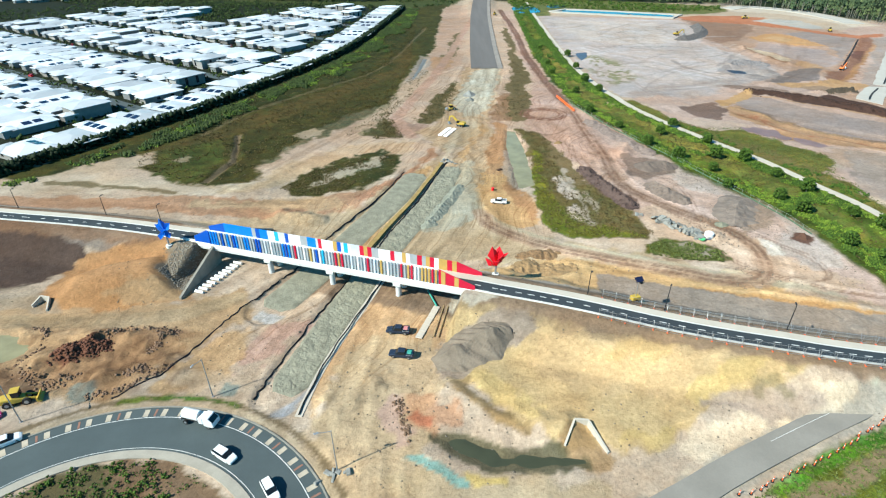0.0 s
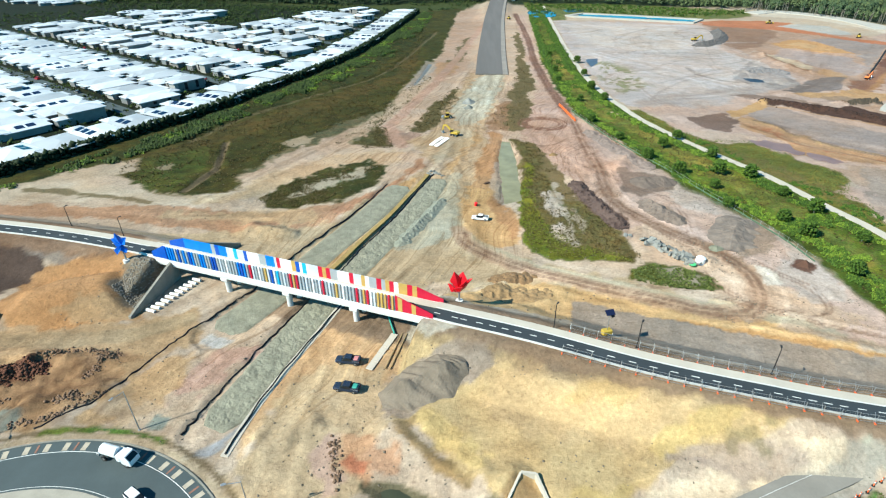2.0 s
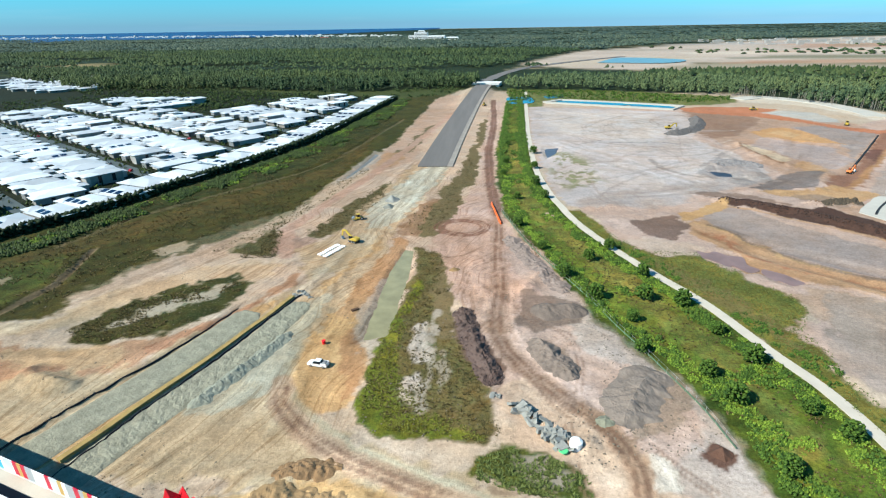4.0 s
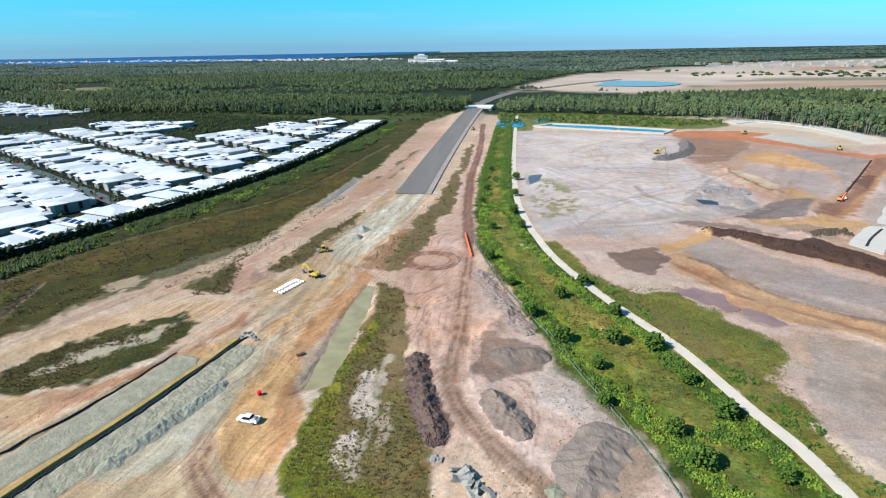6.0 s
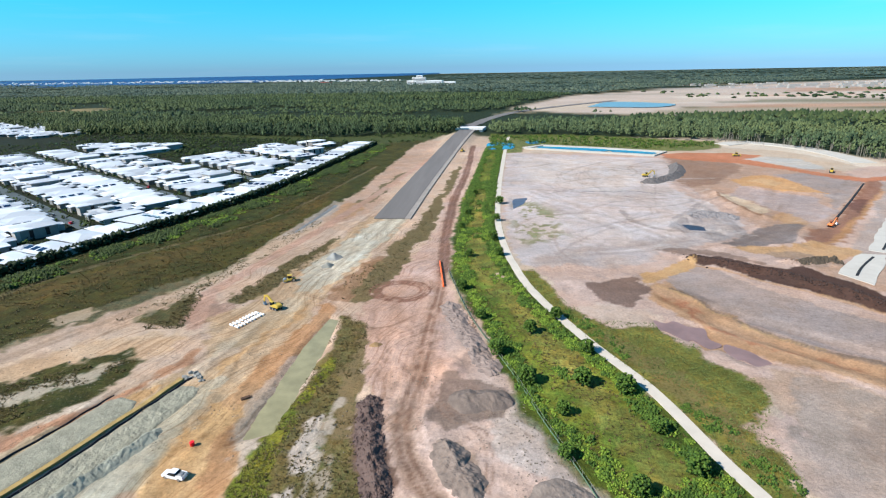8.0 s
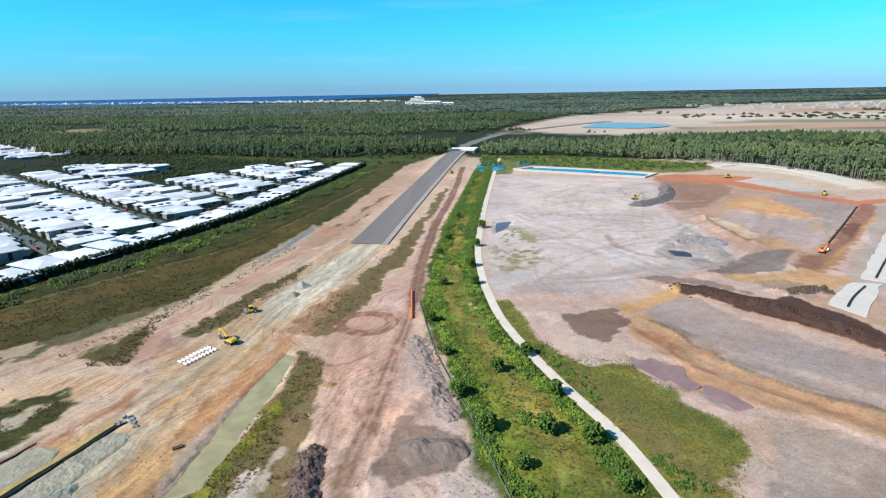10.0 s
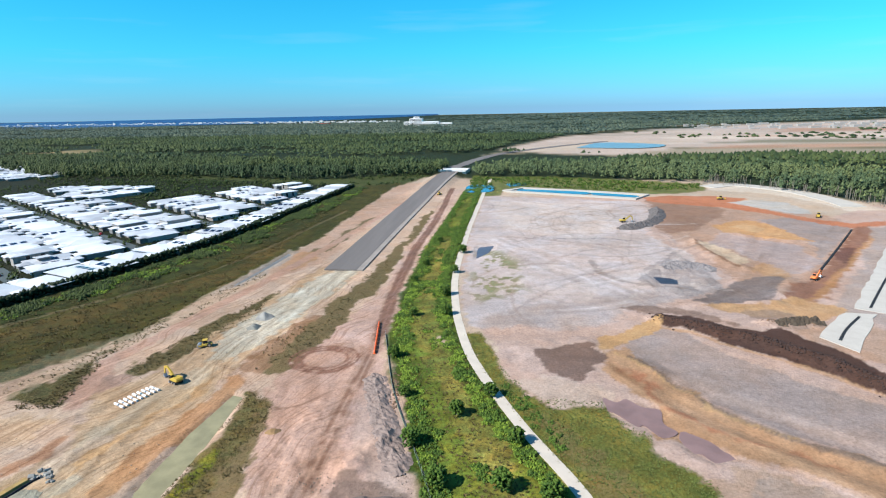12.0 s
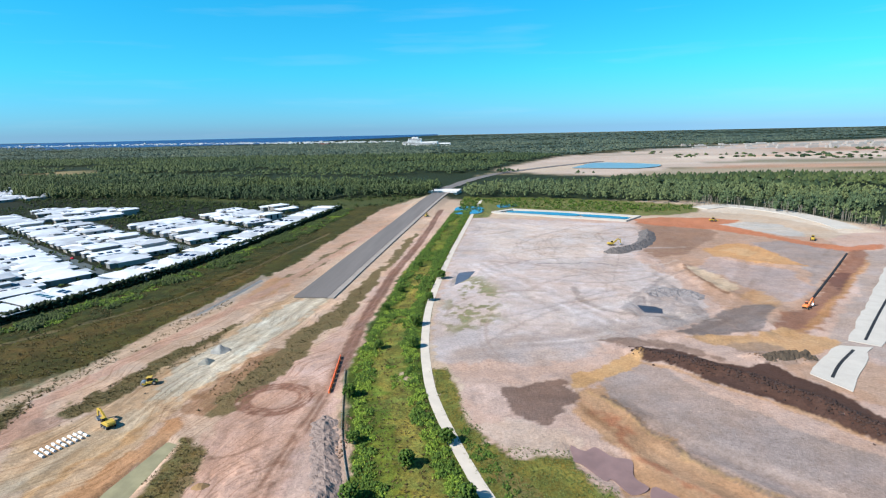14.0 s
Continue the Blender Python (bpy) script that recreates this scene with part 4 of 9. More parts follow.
lay_line(lin(112, 94, 70), arc(32.3, 30, 150, 24), 0.4, 0.3, 0.8, 0.35, 0.2)
lay_line(lin(104, 122, 48), arc(32.3, 72, 104, 12), 0.45, 0.4, 0.9, 0.8, 0.2)
# green strip between haul road and footpath
lay(LUSH, [(32, 470), (22.5, 278), (23.8, 208), (25, 190), (34, 157), (43, 121), (56, 97), (59, 86), (61, 60), (64, 40), (88, 40), (82, 60), (81, 82), (79, 96), (75, 108), (69, 128), (60, 147), (50.5, 172), (46, 190), (42.5, 213), (40, 250), (42, 320), (45, 400), (48, 480)], 0.8, 1, 1.0, 0.5)
lay(lin(146, 136, 70), [(30, 300), (29, 230), (33, 190), (42, 160), (52, 130), (62, 105), (66, 80), (72, 80), (68, 108), (58, 135), (48, 162), (40, 190), (36, 230), (37, 300)], 2, 0.85, 0.85)
EAST_VERGE = [(46, 192), (51, 193), (58, 168), (62.5, 161.5), (66, 157.5), (78, 157), (79, 152), (85, 145), (84, 140), (91.6, 132.5), (91.4, 125), (85.5, 116.5), (86, 111), (88.2, 104.5), (84.6, 103), (86, 94), (88, 80), (100, 60), (84, 60), (80, 96), (76, 108), (70, 128), (60, 148), (51, 172)]
lay(lin(132, 124, 62), EAST_VERGE, 0.7, 1, 0.75, 0.6)
lay(lin(138, 118, 78), [(60, 156), (66, 146), (76, 120), (80, 106), (84, 108), (80, 128), (72, 146)], 1.5, 0.55, 0.5)
lay(lin(216, 198, 176), [(39, 190), (43.6, 189), (43.2, 184), (38.8, 185)], 0.4, 0.9, 0, 0.2)
# the shrubs' own shade, put into the ground colour along both strip edges
lay_line(lin(70, 86, 30), [(25, 280), (25.6, 208), (27, 190), (36, 157), (45, 121), (58, 97), (61, 86), (63, 60)], 2.4, 1.6, 0.75, 1.0, 1.2)
lay_line(lin(70, 86, 30), [(38, 280), (36.6, 250), (39, 213), (42.5, 190), (47, 172), (56.5, 147), (65.5, 128), (71.5, 108), (75.5, 96), (77.5, 82)], 2.2, 1.6, 0.75, 1.0, 1.2)
# quarry floor
lay(lin(208, 184, 172), [(84, 139), (93, 132), (92, 122), (84, 115), (88, 104), (92, 60), (200, 60), (300, 180), (420, 300), (290, 400), (240, 360), (160, 430), (47, 440), (43, 321), (42, 256), (44, 215), (51, 195), (58, 168), (66, 154), (78, 157)], 1.5, 1, 0)
lay(LILAC, [(48, 440), (152, 414), (152, 366), (131, 320), (137, 278), (139, 248), (121, 224), (99, 215), (83, 200), (49, 195), (44, 216), (43, 309)], 1.5, 1, 0)
lay(lin(222, 212, 206), [(52, 420), (130, 400), (126, 350), (100, 300), (60, 330)], 8, 0.6, 0)
lay(lin(190, 178, 174), [(49, 195), (60, 212), (84, 222), (110, 236), (121, 224), (99, 213), (83, 198)], 2, 0.7, 0)
spread_ = step(inside_dist(GX, GY, [(44, 218), (54, 214), (68, 228), (70, 262), (60, 285), (47, 292), (43, 260)]), -2, 9) * np.clip((fbm(GX, GY, 9, 93) + 1.1 * fbm(GX, GY, 2.6, 94) - 0.12) * 4, 0, 1) * 0.75
TONE[:] = TONE * (1 - spread_[:, None]) + np.array(lin(128, 140, 78)) * spread_[:, None]
COVER = np.maximum(COVER, spread_ * 0.7)
lay(lin(174, 167, 166), [(121, 269), (133, 284), (135, 270), (136, 256), (135, 238), (133, 231), (126, 228), (117, 224), (109, 231), (107, 244), (113, 256)], 1.0, 0.85, 0, 1.2)
lay(lin(196, 166, 146), [(160, 430), (202, 396), (240, 368), (237, 331), (184, 262), (150, 225), (142, 246), (144, 278), (140, 310), (150, 350)], 2, 0.95, 0)
lay(lin(164, 134, 116), [(155, 420), (176, 415), (190, 405), (194, 383), (178, 356), (160, 330), (140, 318), (141, 342), (154, 371)], 1.5, 0.9, 0, 0.8)
lay(lin(190, 174, 170), [(148, 294), (166, 319), (177, 307), (190, 297), (185, 271), (172, 254), (164, 253), (160, 270), (159, 286)], 1.2, 0.9, 0, 0.7)
lay(lin(172, 160, 156), [(200, 353), (217, 360), (229, 350), (236, 334), (205, 295), (183, 267), (195, 291), (196, 309), (199, 334)], 0.8, 0.95, 0, 0.5)
lay(lin(214, 168, 116), [(170, 337), (186, 350), (196, 350), (199, 334), (198, 315), (201, 299), (189, 304), (179, 311), (168, 319)], 1.0, 0.85, 0, 0.8)
lay(lin(222, 188, 146), [(176, 334), (188, 343), (192, 330), (184, 322)], 1.0, 0.7, 0)
lay(lin(226, 204, 176), [(148, 299), (153, 302), (157, 280), (158, 270), (150, 261), (147.6, 274), (147, 290)], 0.7, 0.9, 0, 0.6)
lay_line(lin(140, 108, 86), [(147, 300), (146, 288), (147, 272), (149, 260)], 0.8, 0.6, 0.8, 0, 0.5)
lay(lin(206, 166, 122), [(152, 258), (162, 268), (166, 256), (160, 244), (152, 248)], 1.2, 0.7, 0)
lay(lin(200, 132, 98), [(158, 432), (178, 438), (208, 435), (225, 424), (211, 409), (215, 391), (222, 371), (231, 353), (243, 344), (262, 350), (256, 339), (236, 331), (225, 343), (213, 371), (196, 391), (168, 405), (157, 416)], 0.9, 0.95, 0, 0.6)
lay(lin(196, 196, 192), [(206, 409), (227, 419), (241, 409), (240.5, 382), (236, 369), (225, 372), (216, 390)], 0.9, 0.9, 0, 0.5)
lay(lin(140, 130, 128), [(117.7, 219), (125.4, 227), (141, 242), (151, 248.4), (159.5, 248.7), (159, 243), (148.7, 228), (142, 221), (131, 218), (122, 215.7)], 0.7, 0.95, 0, 0.8)
lay(lin(152, 108, 86), [(237, 334), (246.5, 337), (237, 320), (206, 279), (178, 245), (158, 222), (152, 219), (146, 221), (159, 239), (168, 245), (192, 275)], 1.6, 0.85, 0, 0.4)
lay(lin(112, 78, 72), [(196, 282), (206, 294), (212, 292), (200, 272), (190, 262)], 1.5, 0.7, 0, 1.2)
lay_line(lin(206, 160, 110), [(150, 220), (160, 226), (180, 250), (208, 283), (240, 324)], 1.2, 1.0, 0.6, 0, 0.5)
lay(lin(182, 170, 164), [(243, 331), (256, 338), (300, 320), (300, 260), (232, 220), (190, 200), (168, 200), (158, 216), (196, 262)], 1.2, 0.85, 0)
lay(lin(206, 168, 124), [(119, 216), (140, 219), (153, 226), (163, 216), (148, 205), (125, 211)], 1.0, 0.9, 0)
lay(lin(160, 140, 126), [(128, 212), (140, 214), (152, 200), (140, 196)], 1.2, 0.7, 0)
lay(lin(200, 170, 148), [(138, 196), (157, 205), (200, 170), (190, 150), (160, 170), (145, 180)], 1.2, 0.85, 0)
lay(lin(180, 165, 159), [(90, 188), (104, 201), (114, 182), (126, 166), (137, 158), (170, 132), (150, 112), (124, 139), (115, 145), (101, 159), (89, 177)], 0.7, 1, 0, 0.6)
lay(lin(92, 70, 62), [(101, 208), (112, 206.5), (123, 199.5), (131, 197.5), (136, 198.5), (141.5, 187), (146, 172), (176, 143), (168, 133), (139, 161), (133.8, 170), (128, 177.6), (118, 187.5), (109, 197.4), (102, 201)], 0.7, 1, 0, 1.3)
lay(lin(132, 108, 94), [(92, 214), (104, 216), (118, 210), (126, 201), (112, 207), (101, 209)], 1.2, 0.7, 0, 1.2)
lay(lin(200, 162, 126), [(84, 146), (90, 156), (82, 166), (83, 178), (90, 184), (91, 176), (101, 158), (115, 144), (124, 139), (150, 112), (140, 104), (112, 132), (98, 142)], 1.0, 0.9, 0)
lay_line(lin(140, 126, 116), [(89, 178), (100, 157.5), (114, 144), (124, 138), (152, 112)], 0.9, 0.5, 0.85, wild=0.6)
lay_line(lin(206, 166, 126), [(102, 199.5), (109, 195.8), (118, 185.8), (128, 176), (134, 168.4), (140, 160), (170, 132)], 0.8, 0.7, 0.7, wild=0.8)
lay(lin(212, 174, 124), [(82, 189), (94, 199), (104, 206), (102, 199), (91, 188), (84, 180)], 0.9, 0.9, 0)
lay(lin(128, 106, 96), [(63, 182), (72, 186), (81, 185), (84, 177), (75, 166), (66, 171)], 1.0, 0.9, 0, 1.2)
lay(lin(216, 198, 184), [(60, 166), (66, 170), (76, 165), (82, 163), (80, 157.5), (67, 154)], 0.8, 0.8, 0)
for way in ([(84, 174), (87, 168), (92, 158), (96, 152)], [(88, 166), (94, 156), (101, 148)], [(96, 154), (103, 147), (112, 139)]):
    lay_line(lin(186, 118, 88), way, 0.5, 1.0, 0.4, 0, 2.2)
lay_line(lin(218, 184, 160), [(86, 150), (95, 143), (106, 136), (120, 124)], 0.8, 0.8, 0.7, 0, 1.2)
lay_line(lin(222, 186, 136), [(87, 180), (93, 168), (101, 156), (112, 147)], 0.5, 0.6, 0.6, 0, 1.0)
lay(lin(196, 170, 148), [(92, 134), (100, 138), (112, 128), (138, 104), (110, 90), (94, 100), (92, 118)], 1.5, 0.8, 0)
lay(lin(172, 158, 148), [(87, 101), (90, 114), (95, 126), (101, 136), (120, 120), (140, 98), (110, 70), (92, 80)], 1.5, 0.85, 0)
lay(lin(150, 134, 124), [(98, 118), (106, 122), (112, 112), (104, 104), (97, 108)], 1.2, 0.6, 0, 1.6)
lay_line(lin(150, 144, 146), [(84, 306), (106, 309), (122, 304)], 0.8, 0.8, 0.7)
lay_line(lin(160, 150, 146), smooth_line([(94, 268), (96, 250), (106, 238), (124, 232)], 5), 1.2, 0.7, 0.7)
lay(lin(232, 220, 204), [(218, 495), (244, 502), (275, 470), (284, 425), (286, 380), (262, 380), (258, 420), (246, 445), (216, 466)], 2, 0.9, 0)
lay(lin(106, 112, 50), [(36, 562), (80, 556), (130, 546), (192, 515), (222, 497), (214, 468), (196, 452), (168, 446), (120, 466), (78, 482), (62, 470), (60, 440), (47, 440), (36, 480), (34, 530)], 2, 0.9, 0.9)
# brown seams: crevice shade painted into the churned earth's colour
seam = step(inside_dist(GX, GY, [(-112, 52), (-84, 48), (-66, 47), (-62, 33), (-78, 29), (-104, 26)]), -1, 4) * np.clip(1 - 4.5 * np.abs(fbm(GX * 0.7 + GY * 0.4, GY - 0.5 * GX, 8, 95) + 0.1), 0, 1) ** 1.2 * 0.65
TONE[:] = TONE * (1 - seam[:, None]) + np.array(lin(122, 92, 70)) * seam[:, None]
# wheel marks and scrapes over the quarry floor
mark = random.Random(23)
for k in range(120):
    a, b = mark.uniform(48, 170), mark.uniform(190, 420)
    turn_, bend, run_ = mark.uniform(0, 6.28), mark.uniform(-0.05, 0.05), mark.uniform(5, 14)
    way = []
    for q in range(9):
        way.append((a, b))
        a, b, turn_ = a + run_ * math.cos(turn_), b + run_ * math.sin(turn_), turn_ + bend * run_
    if float(inside_dist(np.array([way[4][0]]), np.array([way[4][1]]), [(47, 430), (45, 320), (44, 260), (46, 215), (60, 200), (84, 204), (110, 218), (137, 250), (131, 320), (150, 366), (150, 415)])[0]) < 4:
        continue
    shade_ = mark.choice([lin(150, 140, 138), lin(168, 150, 140), lin(232, 224, 218), lin(160, 136, 120)])
    for off in (0.0, 2.3) if mark.random() < 0.6 else (0.0,):
        lay_line(shade_, [(p[0] + off, p[1] + off * 0.4) for p in way], mark.uniform(0.3, 0.7), 0.6, mark.uniform(0.15, 0.42), 0, 0.35)
# streaks and blotches over the bare ground
bare = 1 - np.clip(COVER * 1.4, 0, 1)
near_site = bare * step(-np.hypot(GX - 10, GY - 150), -420, -300)
TONE *= (1 + 0.13 * near_site * fbm(WX, WY, 18, 71))[:, None]
TONE *= 1 + (near_site * fbm(WX, WY, 7, 73))[:, None] * np.array((0.05, 0.09, 0.14))
crust = np.clip((fbm(WX, WY, 5, 75) - 0.12) * 9, 0, 1) - np.clip((fbm(WX, WY, 6, 79) - 0.16) * 9, 0, 1)
TONE *= (1 + 0.09 * near_site * crust * step(-GY, -190, -120))[:, None]
TONE *= (1 + 0.11 * near_site * np.clip(fbm(GX, GY, 2.4, 77), -0.6, 0.6))[:, None]
# regional brightness put into the ground colour: raised east, lowered west
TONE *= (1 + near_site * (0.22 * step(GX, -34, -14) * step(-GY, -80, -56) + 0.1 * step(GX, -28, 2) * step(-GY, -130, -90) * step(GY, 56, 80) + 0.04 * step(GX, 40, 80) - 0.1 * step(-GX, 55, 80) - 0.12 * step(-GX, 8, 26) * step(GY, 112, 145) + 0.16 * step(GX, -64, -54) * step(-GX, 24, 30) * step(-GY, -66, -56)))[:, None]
# and redder in the north
TONE *= 1 + (near_site * step(GY, 105, 135) * (1.3 - step(GX, 26, 46)))[:, None] * np.array((0.045, -0.03, -0.045))
TONE *= 1 + (near_site * step(-GY, -125, -95))[:, None] * np.array((0.02, -0.005, 0.0))
leafy = np.clip(COVER * 1.3 - 0.2, 0, 1) * step(-np.hypot(GX - 10, GY - 150), -420, -300)
TONE *= 1 + (leafy * fbm(WX, WY, 9, 83))[:, None] * np.array((0.6, 0.36, 0.4))
TONE *= (1 + 0.55 * leafy * np.clip(fbm(GX, GY, 2.4, 87), -0.7, 0.7))[:, None]


def tracks(pts, width, amount, seed, lane=0.75):
    """Ruts and smears along a way that machines use."""
    xs, ys = [p[0] for p in pts], [p[1] for p in pts]
    near = np.where((GX > min(xs) - width) & (GX < max(xs) + width) & (GY > min(ys) - width) & (GY < max(ys) + width))[0]
    x, y = GX[near], GY[near]
    best, off, run_ = np.full(len(near), 1e9), np.zeros(len(near)), np.zeros(len(near))
    total = 0.0
    for k in range(len(pts) - 1):
        (ax, ay), (bx, by) = pts[k][:2], pts[k + 1][:2]
        L = math.hypot(bx - ax, by - ay)
        d, t = seg_dist(x, y, ax, ay, bx, by)
        side = ((x - ax) * (by - ay) - (y - ay) * (bx - ax)) / L
        hit_ = d < best
        best, off, run_ = np.where(hit_, d, best), np.where(hit_, side, off), np.where(hit_, total + t * L, run_)
        total += L
    wob = off + 0.9 * vnoise(run_, off * 0.15, 22, seed)
    rut = 0.6 * vnoise(wob * 16 / lane, run_, 16, seed + 1) + 0.5 * vnoise(wob * 30 / lane / 2.4, run_, 30, seed + 2)
    edge = step(-best, -width, -width * 0.6) * bare[near]
    TONE[near] *= 1 + (edge * amount * rut)[:, None] * np.array((0.85, 0.95, 1.05))
    GZ[near] += edge * 0.07 * rut


tracks([(-51, 30), (-44, 60), (-32, 88), (-25, 112), (-20, 150), (-15, 190), (-6, 252)], 17, 0.3, 101, 1.1)
tracks([(-60, 48), (-52, 66), (-44, 90), (-34, 118), (-27, 150)], 9, 0.22, 105, 1.0)
tracks(HAUL, 6.5, 0.3, 111)
tracks([(12, 160), (20, 120), (26, 100), (38, 80), (48, 66)], 9, 0.22, 115, 1.0)
tracks([(4, 172), (8, 183), (16, 184), (20, 175), (14, 168), (6, 169), (4, 173)], 3.0, 0.3, 117)
tracks([(-110, 48), (-91, 48.5), (-78, 50.5), (-68, 58), (-62, 66), (-56, 84), (-44, 106)], 6, 0.3, 121, 0.9)
tracks([(-36, 14), (-38, 34), (-36, 50), (-33, 62)], 8, 0.22, 125)
tracks([(-18, 58), (0, 66), (20, 64), (45, 58), (70, 50)], 5, 0.25, 131)
tracks([(36, 38), (10, 34), (-10, 36), (-22, 30)], 10, 0.16, 135, 1.6)
tracks([(92, 170), (104, 154), (124, 139), (160, 118)], 12, 0.2, 141, 1.6)
tracks([(60, 300), (90, 240), (110, 210), (150, 222), (184, 262), (232, 330)], 12, 0.22, 145, 1.8)
tracks([(50, 420), (90, 390), (130, 330), (120, 280), (90, 270), (60, 300)], 16, 0.14, 147, 2.4)
tracks([(-8, 300), (-10, 260), (-30, 236), (-48, 180), (-60, 150), (-84, 104)], 7, 0.25, 151, 1.2)
tracks([(-14, 84), (-13, 100), (-14, 120), (-18, 140), (-16, 170), (-10, 200), (-4, 250)], 8, 0.3, 155, 0.9)
tracks([(84, 172), (92, 154), (104, 142), (130, 112)], 6, 0.35, 159, 0.9)
tracks([(-44, 60), (-40, 45), (-42, 30)], 6, 0.3, 161, 0.8)
tracks([(-20, 66), (-2, 74), (14, 68), (40, 60), (60, 54)], 6, 0.35, 163, 0.8)
tracks([(60, 210), (90, 215), (118, 225), (140, 240), (170, 290), (200, 340)], 9, 0.25, 165, 1.4)
tracks([(-160, 104), (-120, 100), (-88, 96), (-60, 98), (-40, 112)], 9, 0.24, 153, 1.2)
COVER = np.clip(COVER, 0, 1)

me = bpy.data.meshes.new("ground")
nx_, ny_ = len(gx), len(gy)
me.vertices.add(len(GX))
me.vertices.foreach_set("co", np.stack([GX, GY, GZ], 1).ravel())
quad = (np.arange(ny_ - 1)[:, None] * nx_ + np.arange(nx_ - 1)[None]).ravel()
loops = np.stack([quad, quad + 1, quad + nx_ + 1, quad + nx_], 1).ravel()
me.loops.add(len(loops))
me.loops.foreach_set("vertex_index", loops)
me.polygons.add(len(quad))
me.polygons.foreach_set("loop_start", np.arange(len(quad)) * 4)
me.polygons.foreach_set("use_smooth", np.ones(len(quad), bool))
me.update()
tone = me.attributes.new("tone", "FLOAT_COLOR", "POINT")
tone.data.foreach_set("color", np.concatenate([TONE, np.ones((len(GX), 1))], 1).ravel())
cover = me.attributes.new("cover", "FLOAT", "POINT")
cover.data.foreach_set("value", COVER)
wear = me.attributes.new("wear", "FLOAT", "POINT")
wear.data.foreach_set("value", 0.08 + 0.92 * step(inside_dist(GX, GY, [(-62, 40), (-30, 30), (-16, 60), (2, 90), (24, 92), (26, 250), (-4, 262), (-30, 255), (-60, 150), (-66, 100)]), -6, 8))


def earth_material():
    mat, nt, bsdf = nodes_of("earth_and_grass")
    a1, a2, a3 = (nt.nodes.new("ShaderNodeAttribute") for _ in range(3))
    a1.attribute_name, a2.attribute_name, a3.attribute_name = "tone", "cover", "wear"

    def worn(v):
        n = nt.nodes.new("ShaderNodeMath")
        n.operation = "MULTIPLY"
        nt.links.new(v, n.inputs[0])
        nt.links.new(a3.outputs["Fac"], n.inputs[1])
        return n.outputs[0]

    mid, fine, grit, wide = noise_of(nt, 0.3, 8, 0.7), noise_of(nt, 1.6, 6, 0.75), noise_of(nt, 0.9, 7, 0.7), noise_of(nt, 0.06, 7, 0.65)
    earth = mixed(nt, "MULTIPLY", 1.0, a1.outputs["Color"], grey(nt, ramp(nt, mid, 0.36, 0.64, 0.9, 1.1)))
    earth = mixed(nt, "MULTIPLY", 1.0, earth, grey(nt, ramp(nt, fine, 0.38, 0.62, 0.84, 1.15)))
    earth = mixed(nt, "MULTIPLY", 1.0, earth, mixed(nt, "MIX", ramp(nt, wide, 0.44, 0.56), (1.05, 0.99, 0.92), (1.0, 1.0, 0.98)))
    earth = mixed(nt, "MULTIPLY", ramp(nt, grit, 0.59, 0.62, 0, 0.5), earth, (0.62, 0.58, 0.56))
    earth = mixed(nt, "MULTIPLY", ramp(nt, grit, 0.41, 0.38, 0, 0.6), earth, (1.28, 1.26, 1.22))
    # wheel tracks wander along the site
    co = nt.nodes.new("ShaderNodeTexCoord")
    wander = nt.nodes.new("ShaderNodeTexNoise")
    wander.inputs["Scale"].default_value, wander.inputs["Detail"].default_value = 0.02, 2
    nt.links.new(co.outputs["Object"], wander.inputs["Vector"])
    away = nt.nodes.new("ShaderNodeVectorMath")
    away.operation = "MULTIPLY_ADD"
    away.inputs[1].default_value = (34, 34, 0)
    nt.links.new(wander.outputs["Color"], away.inputs[0])
    nt.links.new(co.outputs["Object"], away.inputs[2])
    turn = nt.nodes.new("ShaderNodeMapping")
    turn.vector_type = "TEXTURE"
    turn.inputs["Rotation"].default_value = (0, 0, radians(-17))
    turn.inputs["Scale"].default_value = (0.8, 22.0, 1.0)
    nt.links.new(away.outputs[0], turn.inputs[0])
    rut = nt.nodes.new("ShaderNodeTexNoise")
    rut.inputs["Scale"].default_value, rut.inputs["Detail"].default_value, rut.inputs["Roughness"].default_value = 1.0, 5, 0.62
    nt.links.new(turn.outputs[0], rut.inputs["Vector"])
    earth = mixed(nt, "MULTIPLY", worn(ramp(nt, rut.outputs[0], 0.55, 0.61, 0, 0.7)), earth, (0.68, 0.6, 0.53))
    earth = mixed(nt, "MULTIPLY", worn(ramp(nt, rut.outputs[0], 0.44, 0.38, 0, 0.7)), earth, (1.24, 1.21, 1.15))
    broad = noise_of(nt, 0.008, 9, 0.62, (0.6, 1.3, 1.0))
    earth = mixed(nt, "MULTIPLY", 1.0, earth, mixed(nt, "MIX", ramp(nt, broad, 0.42, 0.58), (0.92, 0.92, 0.91), (1.06, 1.055, 1.05)))
    # tufts stand where the cover is dense enough
    tuft = nt.nodes.new("ShaderNodeMath")
    tuft.operation = "ADD"
    nt.links.new(a2.outputs["Fac"], tuft.inputs[0])
    nt.links.new(ramp(nt, fine, 0.25, 0.75, -0.45, 0.45), tuft.inputs[1])
    green = mixed(nt, "MULTIPLY", 1.0, a1.outputs["Color"], grey(nt, ramp(nt, fine, 0.3, 0.7, 1.7, 0.4)))
    green = mixed(nt, "MULTIPLY", 1.0, green, mixed(nt, "MIX", ramp(nt, mid, 0.35, 0.65), (1.1, 0.95, 0.75), (0.8, 1.05, 1.0)))
    bare = mixed(nt, "MIX", ramp(nt, a2.outputs["Fac"], 0.0, 0.6), earth, mixed(nt, "MIX", 0.55, earth, lin(150, 132, 96)))
